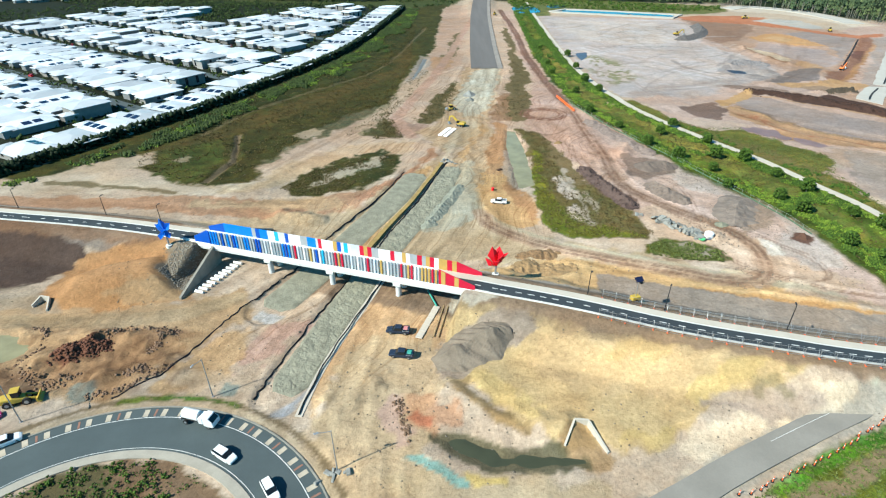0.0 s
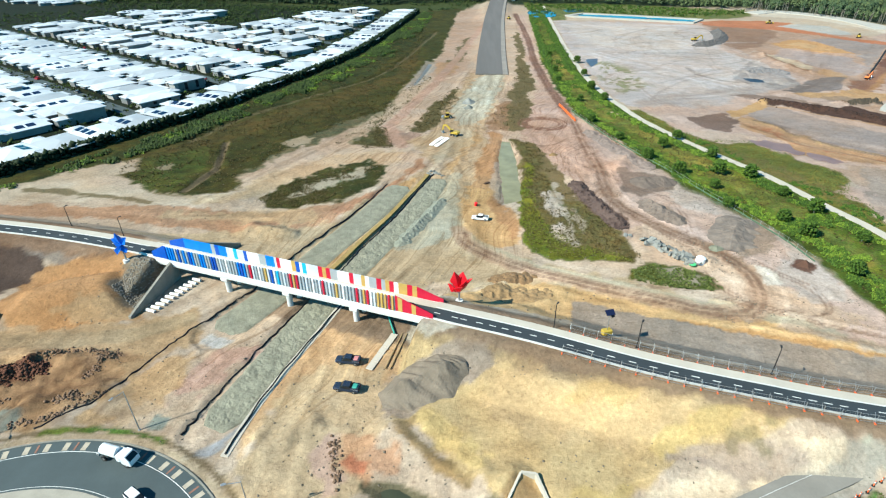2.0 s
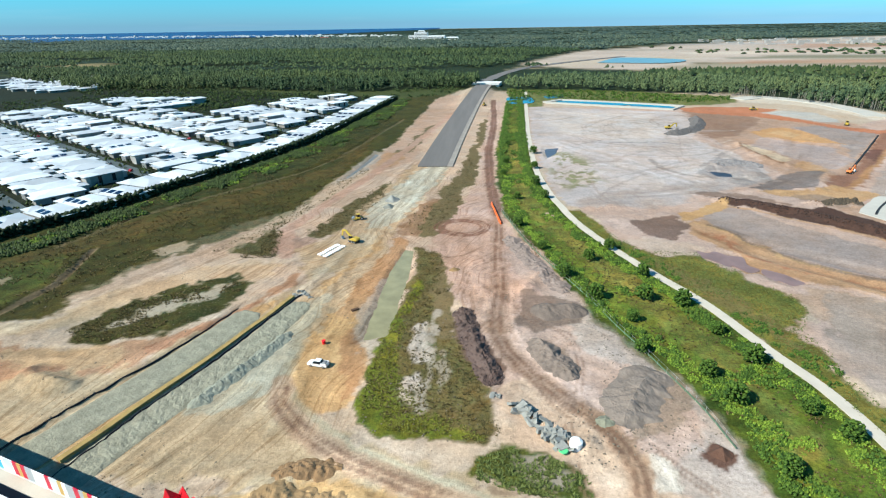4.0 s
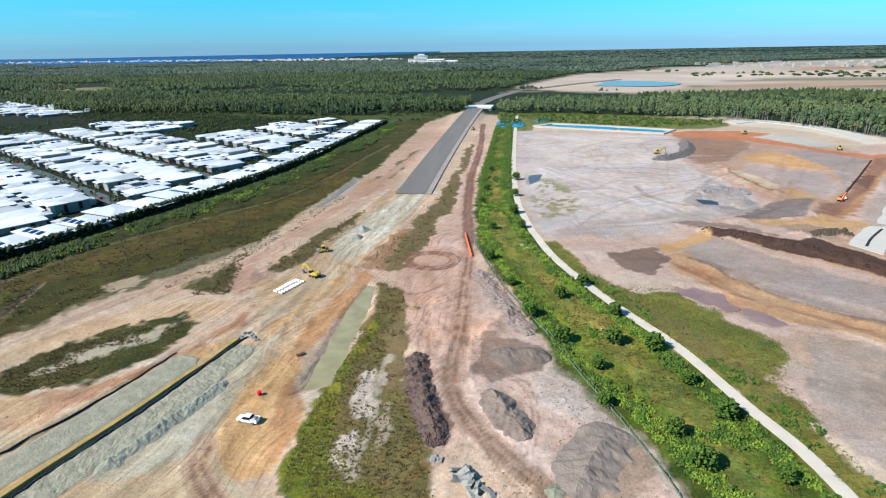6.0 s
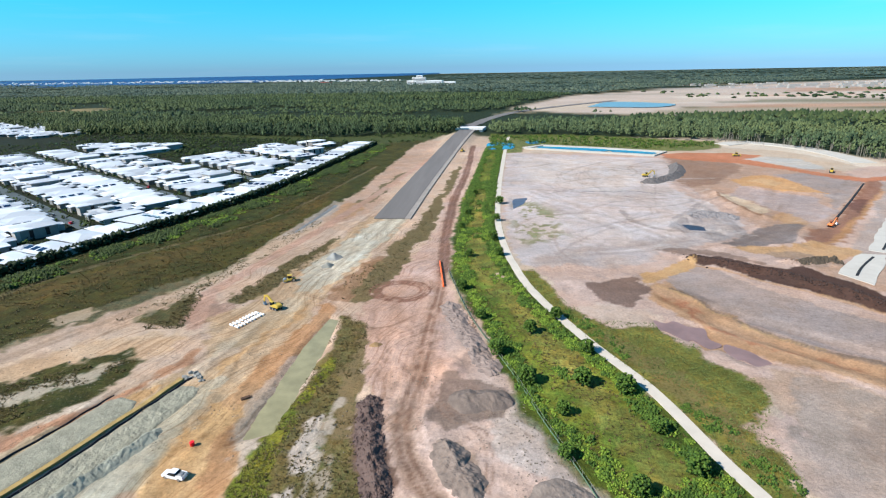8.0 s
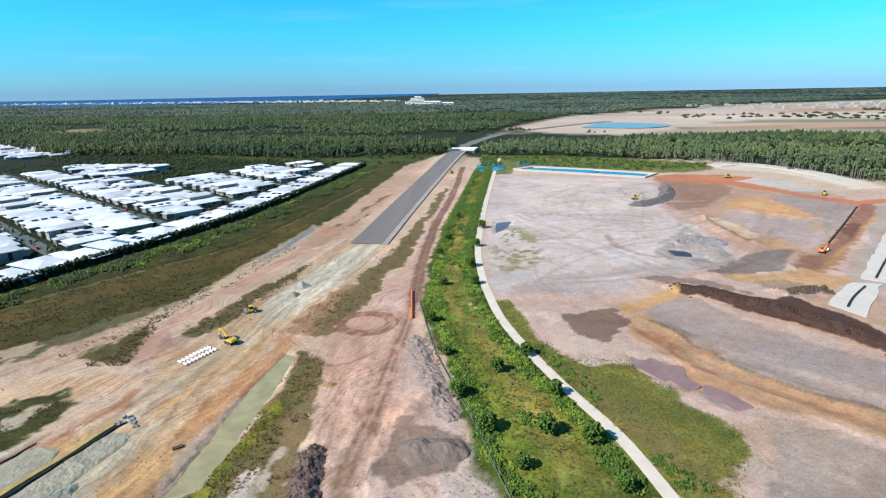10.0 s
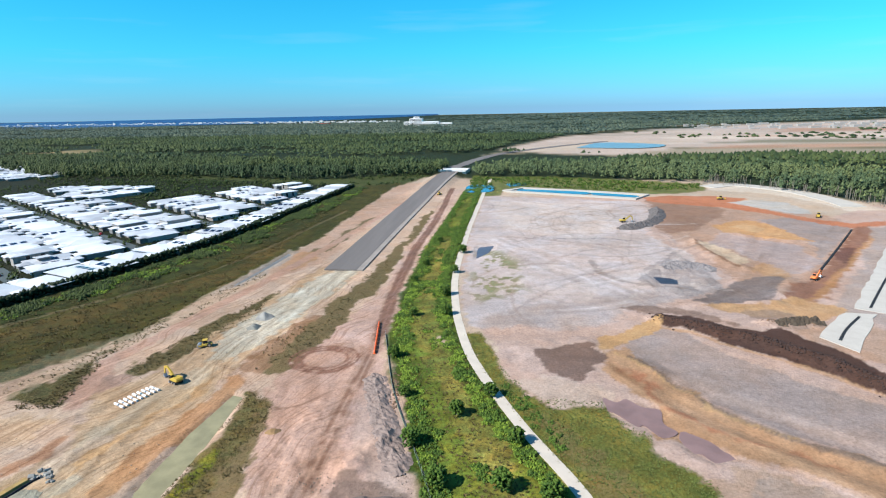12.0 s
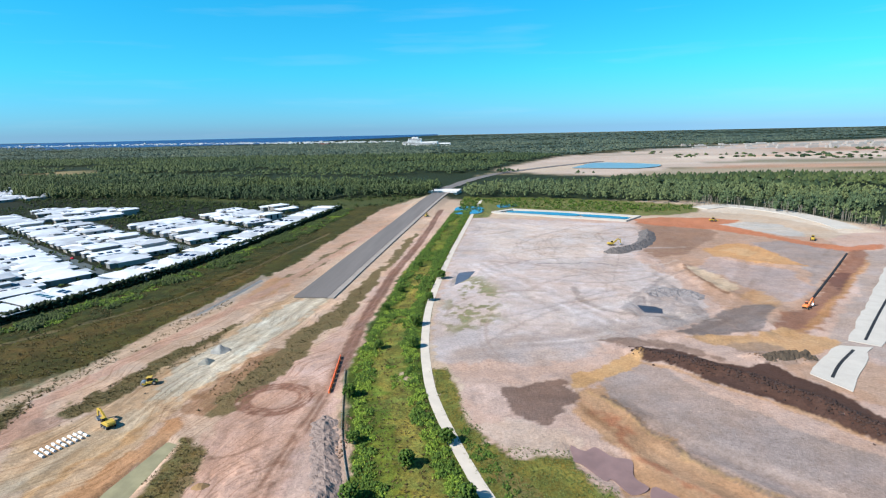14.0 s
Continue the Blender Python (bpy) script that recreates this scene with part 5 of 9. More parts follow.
    col = mixed(nt, "MIX", ramp(nt, tuft.outputs[0], 0.45, 0.6), bare, green)
    nt.links.new(col, bsdf.inputs["Base Color"])
    bsdf.inputs["Roughness"].default_value = 0.95
    bsdf.inputs["Specular IOR Level"].default_value = 0.15
    b1, b2 = nt.nodes.new("ShaderNodeBump"), nt.nodes.new("ShaderNodeBump")
    b1.inputs["Strength"].default_value, b1.inputs["Distance"].default_value = 0.35, 0.5
    b2.inputs["Strength"].default_value, b2.inputs["Distance"].default_value = 0.7, 0.22
    nt.links.new(mid, b1.inputs["Height"])
    nt.links.new(fine, b2.inputs["Height"])
    nt.links.new(b1.outputs[0], b2.inputs["Normal"])
    nt.links.new(b2.outputs[0], bsdf.inputs["Normal"])
    return mat


me.materials.append(earth_material())
tagged(new("ground", me), "bare yellow, pink and grey earth with grass and tracks", "ground", kind="structure")


# ---- roads and paths ----
def ribbon(pts, left, right, lift, thick=0.25, z_of=None):
    """A slab that follows a line: left and right are its edges' offsets, thick its depth."""
    s, n = Shape(), len(pts)
    secs = []
    for k, p in enumerate(pts):
        q = np.array(pts[min(k + 1, n - 1)][:2]) - np.array(pts[max(k - 1, 0)][:2])
        q = q / np.linalg.norm(q)
        nor = np.array((-q[1], q[0]))
        a, b = np.array(p[:2]) + nor * left, np.array(p[:2]) + nor * right
        z = (z_of(k / (n - 1)) if z_of else max(ground_z(*a), ground_z(*b), ground_z(*p[:2]))) + lift
        secs.append([(*a, z), (*a, z - thick), (*b, z - thick), (*b, z)])
    return s.loft(secs)


def structure(name, shape, material, label, category):
    return tagged(part(name, shape, material), label, category, kind="structure")


east, west = [tuple(BR_E)] + ROAD[37:], ROAD[:25] + [tuple(BR_W)]
fe, fw = 36 / (len(ROAD) - 1), 25 / (len(ROAD) - 1)
E_Z = lambda a: road_z(fe + a * (1 - fe))
W_Z = lambda a: road_z(a * fw)
for pts, zf in ((east, E_Z), (west, W_Z)):
    structure("road", ribbon(pts, 0.5, -2.16, 0.02, 0.4, zf), M_ROAD, "dark asphalt road on an earth bank", "road")
    structure("footpath", ribbon(pts, 2.2, 0.7, 0.12, 0.5, zf), M_PATH, "pale concrete footpath along the road", "footpath")
    structure("kerb", ribbon(pts, 0.7, 0.5, 0.1, 0.4, zf), M_CONCRETE, "concrete kerb between road and footpath", "kerb")
    structure("kerb", ribbon(pts, -2.16, -2.28, 0.08, 0.4, zf), M_CONCRETE, "concrete kerb on the outer road edge", "kerb")
new_road = smooth_line([(-6.5, 251), (-4.3, 320), (0.5, 430), (5.5, 510), (10, 570), (16, 640), (30, 720), (70, 830), (150, 950), (260, 1080)], 6)
structure("road", ribbon(new_road, 6.6, -6.8, 0.5, 0.9), M_NEWROAD, "unsealed grey road base of the new carriageway", "road")
structure("road_shoulder", ribbon(new_road[:26], -6.8, -9.4, 0.42, 0.7), surface("pale_road_base", lin(192, 182, 172), 0.95, big=0.15, fine=2, vary=0.2, bump=0.2), "pale gravel shoulder of the new carriageway", "shoulder")
structure("footpath", ribbon(PATH_LINE, 1.25, -1.25, 0.08, 0.3), M_PATH, "pale gravel footpath beside the green strip", "footpath")

def gravel_sheet(pts, w, lump):
    """A bed of gravel with a lumpy top, falling away at its sides and ends."""
    s, n, rows = Shape(), len(pts), 15
    v = []
    for k, p in enumerate(pts):
        q = np.array(pts[min(k + 1, n - 1)]) - np.array(pts[max(k - 1, 0)])
        q = q / np.linalg.norm(q)
        nor = np.array((-q[1], q[0]))
        end = min(k, n - 1 - k) / n * 60
        ww = w * min(1.0, 0.45 + 0.25 * end)
        for j in range(rows):
            t = j / (rows - 1) * 2 - 1
            c = np.array(p) + nor * t * ww
            edge = min(1.0, (1 - abs(t)) * 5, end)
            v.append((c[0], c[1], edge))
    x, y, edge = np.array(v).T
    h = -0.62 + 0.36 * edge + lump * edge * (fbm(x, y, 1.3, 81) + vnoise(x, y, 0.5, 82) * 0.5)
    v = list(zip(x, y, h))
    return s.add(v, [(k * rows + j, k * rows + j + 1, (k + 1) * rows + j + 1, (k + 1) * rows + j) for k in range(n - 1) for j in range(rows - 1)])


for (line, w), lab in zip(LANES, ("compacted grey-green gravel lane", "rough grey gravel lane beside the drain")):
    structure("gravel_bed", gravel_sheet(smooth_line(line, 40), w, 0.14 if "rough" in lab else 0.04), M_GRAVEL, lab, "gravel bed")
# ring road
C, RO, RI = (-66.5, -1), 30.2, 22.7
for name, r0, r1, z, mat, label, cat in (("road", RI, RO, 0.12, M_ASPHALT, "dark asphalt roundabout lane", "road"), ("kerb", RI - 1.3, RI, 0.22, M_KERB, "broad pale concrete inner kerb of the roundabout", "kerb"), ("kerb", RO, RO + 0.25, 0.2, M_CONC_OLD, "narrow outer kerb of the roundabout", "kerb")):
    s = Shape()
    secs = []
    for k in range(97):
        a = 2 * math.pi * k / 96
        secs.append([(C[0] + r * math.cos(a), C[1] + r * math.sin(a), h) for r, h in ((r0, z - 0.3), (r1, z - 0.3), (r1, z), (r0, z))])
    structure(name, s.loft(secs, caps=False), mat, label, cat)

# ---- bridge ----
def bridge_m(u, v, z):
    """A pose on the bridge: u along it from the west, v across to the north."""
    p = BR_W + BD * u + BN * v
    return Matrix.Translation((*p, z)) @ Matrix.Rotation(math.atan2(BD[1], BD[0]), 4, "Z")


bridge = thing("road_bridge", "concrete road bridge with blue to red coloured screens", "bridge", bridge_m(0, 0, 0))
HALF = 2.3
part("deck", Shape().box(-1, BR_LEN + 1, -HALF, HALF, 4.6, 5.15, bevel=0.04), M_CONCRETE, bridge)
part("roadway", Shape().box(-1, BR_LEN + 1, -HALF + 0.3, 0.4, 5.15, 5.2), M_ROAD, bridge)
part("walkway", Shape().box(-1, BR_LEN + 1, 0.45, HALF - 0.3, 5.15, 5.27), M_PATH, bridge)
for v in (-HALF + 0.25, HALF - 0.25):
    part("girder", Shape().box(0, BR_LEN, v - 0.25, v + 0.25, 3.4, 4.6, bevel=0.05), M_CONCRETE, bridge)
for u in (19.2, 33.2, 47.2):
    part("crosshead", Shape().box(u - 0.8, u + 0.8, -HALF - 0.1, HALF + 0.1, 2.7, 3.4, bevel=0.08), M_CONCRETE, bridge)
    for v in (-1.5, 1.5):
        part("column", Shape().tube(0.55, 0.55, -0.8, 2.7, 16, Matrix.Translation((u, v, 0))), M_CONCRETE, bridge, smooth=False)
for u in (0.5, BR_LEN - 0.5):
    part("abutment", Shape().box(u - 0.6, u + 0.6, -HALF - 0.3, HALF + 0.3, -0.5, 4.6, bevel=0.05), M_CONCRETE, bridge)
SCREEN_COLOURS = [("dark_blue", (0.004, 0.085, 0.46)), ("bright_blue", (0.004, 0.2, 0.66)), ("sky_blue", (0.02, 0.4, 0.68)), ("pale_grey", (0.55, 0.6, 0.66)), ("mid_grey", (0.34, 0.38, 0.41)), ("white", (0.75, 0.75, 0.75)), ("sand", (0.5, 0.33, 0.1)), ("crimson", (0.52, 0.012, 0.045))]
M_SCREEN = {n: plain("screen_" + n, c, 0.45) for n, c in SCREEN_COLOURS}
FAR_SEQ = "dark_blue:4 bright_blue:7 mid_grey:.9 dark_blue:1 bright_blue:1.9 pale_grey:.8 white:.9 sky_blue:.9 pale_grey:1.6 dark_blue:.8 white:2.8 mid_grey:1.6 bright_blue:2 pale_grey:.5 crimson:.8 white:2.6 sand:.9 dark_blue:.9 white:.6 sky_blue:.9 white:.6 pale_grey:2 crimson:.9 sand:.8 crimson:.9 mid_grey:1.5 white:2.5 crimson:.9 pale_grey:1.6 sand:.8 white:.8 mid_grey:1.5 crimson:1 mid_grey:.8 sand:.8 crimson:.9 white:.9 sand:1.7 crimson:1 sand:.9 crimson:5"


def screen(v, seq, top, low, name):
    u = 2.4
    total = sum(float(q.split(":")[1]) for q in seq.split())
    k = (BR_LEN - 1.6) / total
    for q in seq.split():
        col, w = q.split(":")
        w = float(w) * k
        h0 = h1 = top
        if u < 2.6:
            h0 = low + 0.45 * (top - low)
        if u + w > BR_LEN - 0.2:
            h1 = low + 0.35 * (top - low)
        s = Shape().add([(u, v - 0.06, low), (u + w, v - 0.06, low), (u + w, v - 0.06, h1), (u, v - 0.06, h0), (u, v + 0.06, low), (u + w, v + 0.06, low), (u + w, v + 0.06, h1), (u, v + 0.06, h0)],
                        [(0, 1, 2, 3), (7, 6, 5, 4), (0, 4, 5, 1), (1, 5, 6, 2), (2, 6, 7, 3), (3, 7, 4, 0)])
        part(name, s, M_SCREEN[col], bridge)
        u += w


screen(HALF, FAR_SEQ, 7.4, 5.1, "screen_panel")
NEAR_SEQ = "dark_blue bright_blue bright_blue bright_blue mid_grey dark_blue mid_grey bright_blue mid_grey dark_blue bright_blue mid_grey mid_grey bright_blue bright_blue mid_grey mid_grey dark_blue dark_blue mid_grey pale_grey mid_grey white mid_grey mid_grey mid_grey bright_blue dark_blue bright_blue mid_grey crimson pale_grey mid_grey white mid_grey sand pale_grey dark_blue white sky_blue mid_grey pale_grey mid_grey crimson sand crimson mid_grey mid_grey pale_grey mid_grey white mid_grey pale_grey crimson mid_grey pale_grey mid_grey sand mid_grey white mid_grey mid_grey mid_grey crimson mid_grey sand crimson white pale_grey sand sand sand crimson sand".split()
U0, U1 = 6.0, BR_LEN - 6.2
s = Shape().add([(2.4, -HALF, 5.0), (U0, -HALF, 5.0), (U0, -HALF, 8.15), (2.4, -HALF, 6.2), (2.4, -HALF + 0.12, 5.0), (U0, -HALF + 0.12, 5.0), (U0, -HALF + 0.12, 8.15), (2.4, -HALF + 0.12, 6.2)], [(0, 1, 2, 3), (7, 6, 5, 4), (0, 4, 5, 1), (1, 5, 6, 2), (2, 6, 7, 3), (3, 7, 4, 0)])
part("end_panel", s, M_SCREEN["dark_blue"], bridge, "deep blue tapering end panel")
s = Shape().add([(U1, -HALF, 5.0), (BR_LEN + 0.6, -HALF, 5.0), (BR_LEN + 0.6, -HALF, 5.9), (U1, -HALF, 8.15), (U1, -HALF + 0.12, 5.0), (BR_LEN + 0.6, -HALF + 0.12, 5.0), (BR_LEN + 0.6, -HALF + 0.12, 5.9), (U1, -HALF + 0.12, 8.15)], [(0, 1, 2, 3), (7, 6, 5, 4), (0, 4, 5, 1), (1, 5, 6, 2), (2, 6, 7, 3), (3, 7, 4, 0)])
part("end_panel", s, M_SCREEN["crimson"], bridge, "crimson tapering end panel")
for a in (0.5, 3.0):
    k0, k1 = 2.25 * a / (BR_LEN + 0.6 - U1), 2.25 * (a + 0.8) / (BR_LEN + 0.6 - U1)
    s = Shape().add([(U1 + q, v, z) for v in (-HALF - 0.03, -HALF) for q, z in ((a, 5.05), (a + 0.8, 5.05), (a + 0.8, 8.1 - k1), (a, 8.1 - k0))], [(0, 1, 2, 3), (7, 6, 5, 4), (0, 4, 5, 1), (1, 5, 6, 2), (2, 6, 7, 3), (3, 7, 4, 0)])
    part("end_stripe", s, M_SCREEN["sand"], bridge, "ochre stripe on the end panel")
part("screen_back", Shape().box(U0, U1, -HALF + 0.02, -HALF + 0.14, 5.0, 8.15), M_WHITE, bridge, "white backing of the near screen")
pitch = (U1 - U0) / len(NEAR_SEQ)
fins = {}
for k, col in enumerate(NEAR_SEQ):
    if col not in fins:
        fins[col] = Shape().box(0, pitch * 0.52, -0.3, 0.0, 5.15, 8.05, bevel=0.02).mesh("fin", M_SCREEN[col])
    part("fin", fins[col], None, bridge, m=Matrix.Translation((U0 + pitch * k + 0.1, -HALF + 0.02, 0)))
part("coping", Shape().box(U0, U1, -HALF - 0.05, -HALF + 0.2, 8.15, 8.25, bevel=0.02), M_WHITE, bridge)
part("fascia", Shape().box(0, BR_LEN, -HALF - 0.12, -HALF, 4.0, 5.0, bevel=0.03), M_WHITE, bridge)
# shaded edge north of the far screen, added as one black box
part("back_shade", Shape().box(9, BR_LEN - 7, HALF + 0.1, HALF + 0.4, 5.0, 7.0, bevel=0.05), M_POLE, bridge, "black strip for the shaded edge behind the far screen")


# ---- estate ----
def hip(s, x0, x1, y0, y1, h, rise, eave=0.7):
    """A hipped roof with a fascia, over a rectangle."""
    x0, x1, y0, y1 = x0 - eave, x1 + eave, y0 - eave, y1 + eave
    w, d = (x1 - x0) / 2, (y1 - y0) / 2
    cx, cy = (x0 + x1) / 2, (y0 + y1) / 2
    f0 = [(3, 2, 1, 0), (0, 1, 5, 4), (1, 2, 6, 5), (2, 3, 7, 6), (3, 0, 4, 7)]
    base = [(x, y, z) for z in (h, h + 0.22) for x, y in ((x0, y0), (x1, y0), (x1, y1), (x0, y1))]
    t = h + 0.22 + rise
    if d > w:
        return s.add(base + [(cx, y0 + w, t), (cx, y1 - w, t)], f0 + [(4, 5, 8), (5, 6, 9, 8), (6, 7, 9), (7, 4, 8, 9)])
    return s.add(base + [(x0 + d, cy, t), (x1 - d, cy, t)], f0 + [(4, 5, 9, 8), (5, 6, 9), (6, 7, 8, 9), (7, 4, 8)])


def build_house(w, d, h, panels, kind):
    """A low house with a hipped white roof, a garage wing and a porch."""
    storey = "two-storey" if h > 4 else "single-storey"
    ob = thing("house", storey + " rendered house with white hipped steel roof" + (" and solar panels" if panels else ""), "house", group="estate houses")
    gw = w * 0.45
    part("wall", Shape().box(-w / 2, w / 2, -d / 2, d / 2 - 2.5, -0.3, h), M_WALL, ob)
    part("garage", Shape().box(-w / 2 + 0.2, -w / 2 + gw, d / 2 - 2.6, d / 2 + 1.2, -0.3, 2.4), M_WALL, ob)
    rise = 0.095 * w * (0.7 if kind == 1 else 1)
    part("roof", hip(Shape(), -w / 2, w / 2, -d / 2, d / 2 - 2.5, h, rise), M_ROOF, ob)
    part("garage_roof", hip(Shape(), -w / 2 + 0.2, -w / 2 + gw, d / 2 - 3.4, d / 2 + 1.2, 2.42, 0.8, 0.4), M_ROOF, ob)
    if kind != 1:
        # a cross wing with its own ridge
        part("wing_wall", Shape().box(w * 0.02, w / 2 + 0.1, -d / 2 - 1.4, -d / 2 + 0.2, -0.3, h), M_WALL, ob)
        part("wing_roof", hip(Shape(), w * 0.02, w / 2 + 0.1, -d / 2 - 1.6, -d / 2 + 4.5, h + 0.05, rise * 0.6), M_ROOF, ob)
    if kind == 2:
        part("clerestory", Shape().box(-w * 0.3, w * 0.28, -d * 0.1, d * 0.14, h, h + 1.7), M_WALL, ob)
        part("clerestory_roof", Shape().add([(x, y, z) for z in (0.0, 0.14) for x, y in ((-w * 0.36, -d * 0.14), (w * 0.34, -d * 0.14), (w * 0.34, d * 0.18), (-w * 0.36, d * 0.18))], [(3, 2, 1, 0), (4, 5, 6, 7), (0, 1, 5, 4), (1, 2, 6, 5), (2, 3, 7, 6), (3, 0, 4, 7)], Matrix.Translation((0, 0, h + 1.7)) @ Matrix.Rotation(0.07, 4, "Y")), M_ROOF, ob)
    if kind == 1:
        part("patio_roof", Shape().box(-w * 0.2, w / 2 + 0.6, -d / 2 - 2.6, -d / 2 - 0.3, 2.2, 2.34, bevel=0.03), M_ROOF, ob)
    part("garage_door", Shape().box(-w / 2 + 0.6, -w / 2 + gw - 0.4, d / 2 + 1.2, d / 2 + 1.24, 0, 2.0), M_STEEL, ob)
    for q in (-w * 0.25, w * 0.2):
        part("window", Shape().box(q - 0.8, q + 0.8, -d / 2 - 0.04, -d / 2, 0.6, h - 0.4), M_GLASS, ob)
    for q in (-d * 0.25, d * 0.1):
        part("window", Shape().box(w / 2, w / 2 + 0.04, q - 0.7, q + 0.7, 0.8, h - 0.4), M_GLASS, ob)
    if panels:
        a = w / 2 + 0.5
        slope = math.atan2(rise, a)
        for k in range(panels):
            m = Matrix.Translation((-0.52 * a, (-0.18 + 0.22 * k) * d, h + 0.26 + rise * 0.48)) @ Matrix.Rotation(-slope, 4, "Y")
            part("solar_panel", Shape().box(-1.3, 1.3, -1.35, 1.35, 0.03, 0.1, m), M_SOLAR, ob)
    return ob


rng = random.Random(5)
PROTO = [build_house(11.0, 17, 2.2, 3, 0), build_house(11.4, 17.5, 2.3, 0, 0), build_house(10.6, 16.5, 2.2, 2, 1), build_house(11.2, 18, 2.3, 3, 1), build_house(10, 15.5, 4.2, 0, 0), build_house(11.4, 16, 2.2, 2, 0), build_house(11.2, 17, 2.3, 0, 1), build_house(10.8, 17.5, 2.2, 1, 2)]
EDGE_IN = [(-126, 169), (-117, 189), (-105, 224), (-94, 256), (-83, 299), (-73, 377), (-63, 491)]
SD, SN = np.array((-0.83, 0.56)), np.array((0.56, 0.83))
spots = []
hl = np.array(HEDGE)
run = 0
for k in range(len(hl) - 1):
    a, b = hl[k], hl[k + 1]
    L = np.linalg.norm(b - a)
    q = (b - a) / L
    while run < L:
        p = a + q * run + np.array((-q[1], q[0])) * 9.5
        if p[1] > 130:
            spots.append((p, math.atan2(q[1], q[0]), 0))
        run += 13.2
    run -= L
EST = [(-150, 165), (-140, 190), (-128, 224), (-117, 258), (-106, 300), (-97, 380), (-88, 470), (-115, 505), (-150, 500), (-166, 445), (-190, 405), (-275, 425), (-372, 490), (-460, 515), (-520, 420), (-330, 180), (-210, 130)]
for row in range(-1, 9):
    for side in (-10.0, 10.0):
        nn = 43 + 51 * row + side
        for col in range(0, 44):
            p = SN * nn + SD * (110 - 12.2 * 10 + 12.2 * col) + np.array((0, 0))
            if float(inside_dist(np.array([p[0]]), np.array([p[1]]), EST)[0]) > 4:
                spots.append((p, math.atan2(SD[1], SD[0]), 1))
for area, sp in (([(-623, 700), (-623, 760), (-459, 680), (-398, 565), (-437, 541), (-526, 590)], 17), ([(-335, 490), (-241, 487), (-212, 440), (-270, 425)], 15)):
    for i in range(30):
        for j in range(30):
            p = np.array((-630 + i * sp * 0.9 + (j % 2) * 5, 420 + j * sp))
            if p[0] < -200 and float(inside_dist(np.array([p[0]]), np.array([p[1]]), area)[0]) > 2:
                spots.append((p, math.atan2(SD[1], SD[0]), 2))
used = set()
for p, a, kind in spots:
    k = rng.choice([0, 1, 1, 2, 3, 4, 5, 6, 6, 7] if kind else [0, 1, 2, 3, 5, 6])
    turn = a + rng.choice([0, math.pi]) + rng.uniform(-0.03, 0.03)
    m = Matrix.Translation((p[0] + rng.uniform(-0.5, 0.5), p[1] + rng.uniform(-0.5, 0.5), 0.05)) @ Matrix.Rotation(turn, 4, "Z")
    if k not in used:
        PROTO[k].matrix_basis = m
        used.add(k)
    else:
        copy_thing(PROTO[k], m)


# estate streets
def est_in(p, edge=0.0):
    return float(inside_dist(np.array([p[0]]), np.array([p[1]]), EST)[0]) > edge


for row in range(-1, 9):
    nn = 68.5 + 51 * row
    run_ = [SN * nn + SD * q for q in range(-40, 560, 6)]
    run_ = [tuple(p) for p in run_ if est_in(p, -16)]
    if len(run_) > 2:
        structure("street", ribbon(run_, 2.8, -2.8, 0.1, 0.3), M_ASPHALT, "narrow asphalt street between the houses", "street")
ring_line = []
for k in range(len(HEDGE) - 1):
    a, c = np.array(HEDGE[k]), np.array(HEDGE[k + 1])
    q = (c - a) / np.linalg.norm(c - a)
    p = a + np.array((-q[1], q[0])) * 21.5
    if p[1] > 140:
        ring_line.append(tuple(p))
structure("street", ribbon(ring_line, 2.8, -2.8, 0.13, 0.3), M_ASPHALT, "asphalt street curving along the outer houses", "street")


# ---- woods, hedge and shrubs ----
def clump(n, seed, squash=1.0):
    """Vertices and faces of one lumpy tuft."""
    bm = bmesh.new()
    bmesh.ops.create_icosphere(bm, subdivisions=n, radius=1.0)
    r = random.Random(seed)
    for v in bm.verts:
        v.co *= r.uniform(0.6, 1.3)
    vs, fs = [tuple(v.co) for v in bm.verts], [tuple(q.index for q in f.verts) for f in bm.faces]
    bm.free()
    return np.array(vs), np.array(fs)


def tuft(seed):
    """Vertices and faces of a small ragged leaf tuft."""
    r = random.Random(seed)
    v = np.array([(1, 0, 0), (0, 1, 0), (-1, 0, 0), (0, -1, 0), (0, 0, 1), (0, 0, -1)], float)
    v = v * np.array([r.uniform(0.7, 1.35) for _ in range(6)])[:, None] + np.array([[r.uniform(-0.25, 0.25) for _ in range(3)] for _ in range(6)])
    return v, np.array([(0, 1, 4), (1, 2, 4), (2, 3, 4), (3, 0, 4), (1, 0, 5), (2, 1, 5), (3, 2, 5), (0, 3, 5)])


def spire(seed):
    """Vertices and faces of a tree top seen from afar: a ragged skirt under a point."""
    r = random.Random(seed)
    v = [(math.cos(k * 1.257) * r.uniform(0.6, 1.3), math.sin(k * 1.257) * r.uniform(0.6, 1.3), r.uniform(-1.1, -0.3)) for k in range(5)]
    v.append((r.uniform(-0.4, 0.4), r.uniform(-0.4, 0.4), 1.0))
    return np.array(v), np.array([(k, (k + 1) % 5, 5) for k in range(5)])


SPIRES = [spire(k) for k in range(8)]
CLUMPS = [clump(1, k) for k in range(8)]
TUFTS = [tuft(k) for k in range(8)]


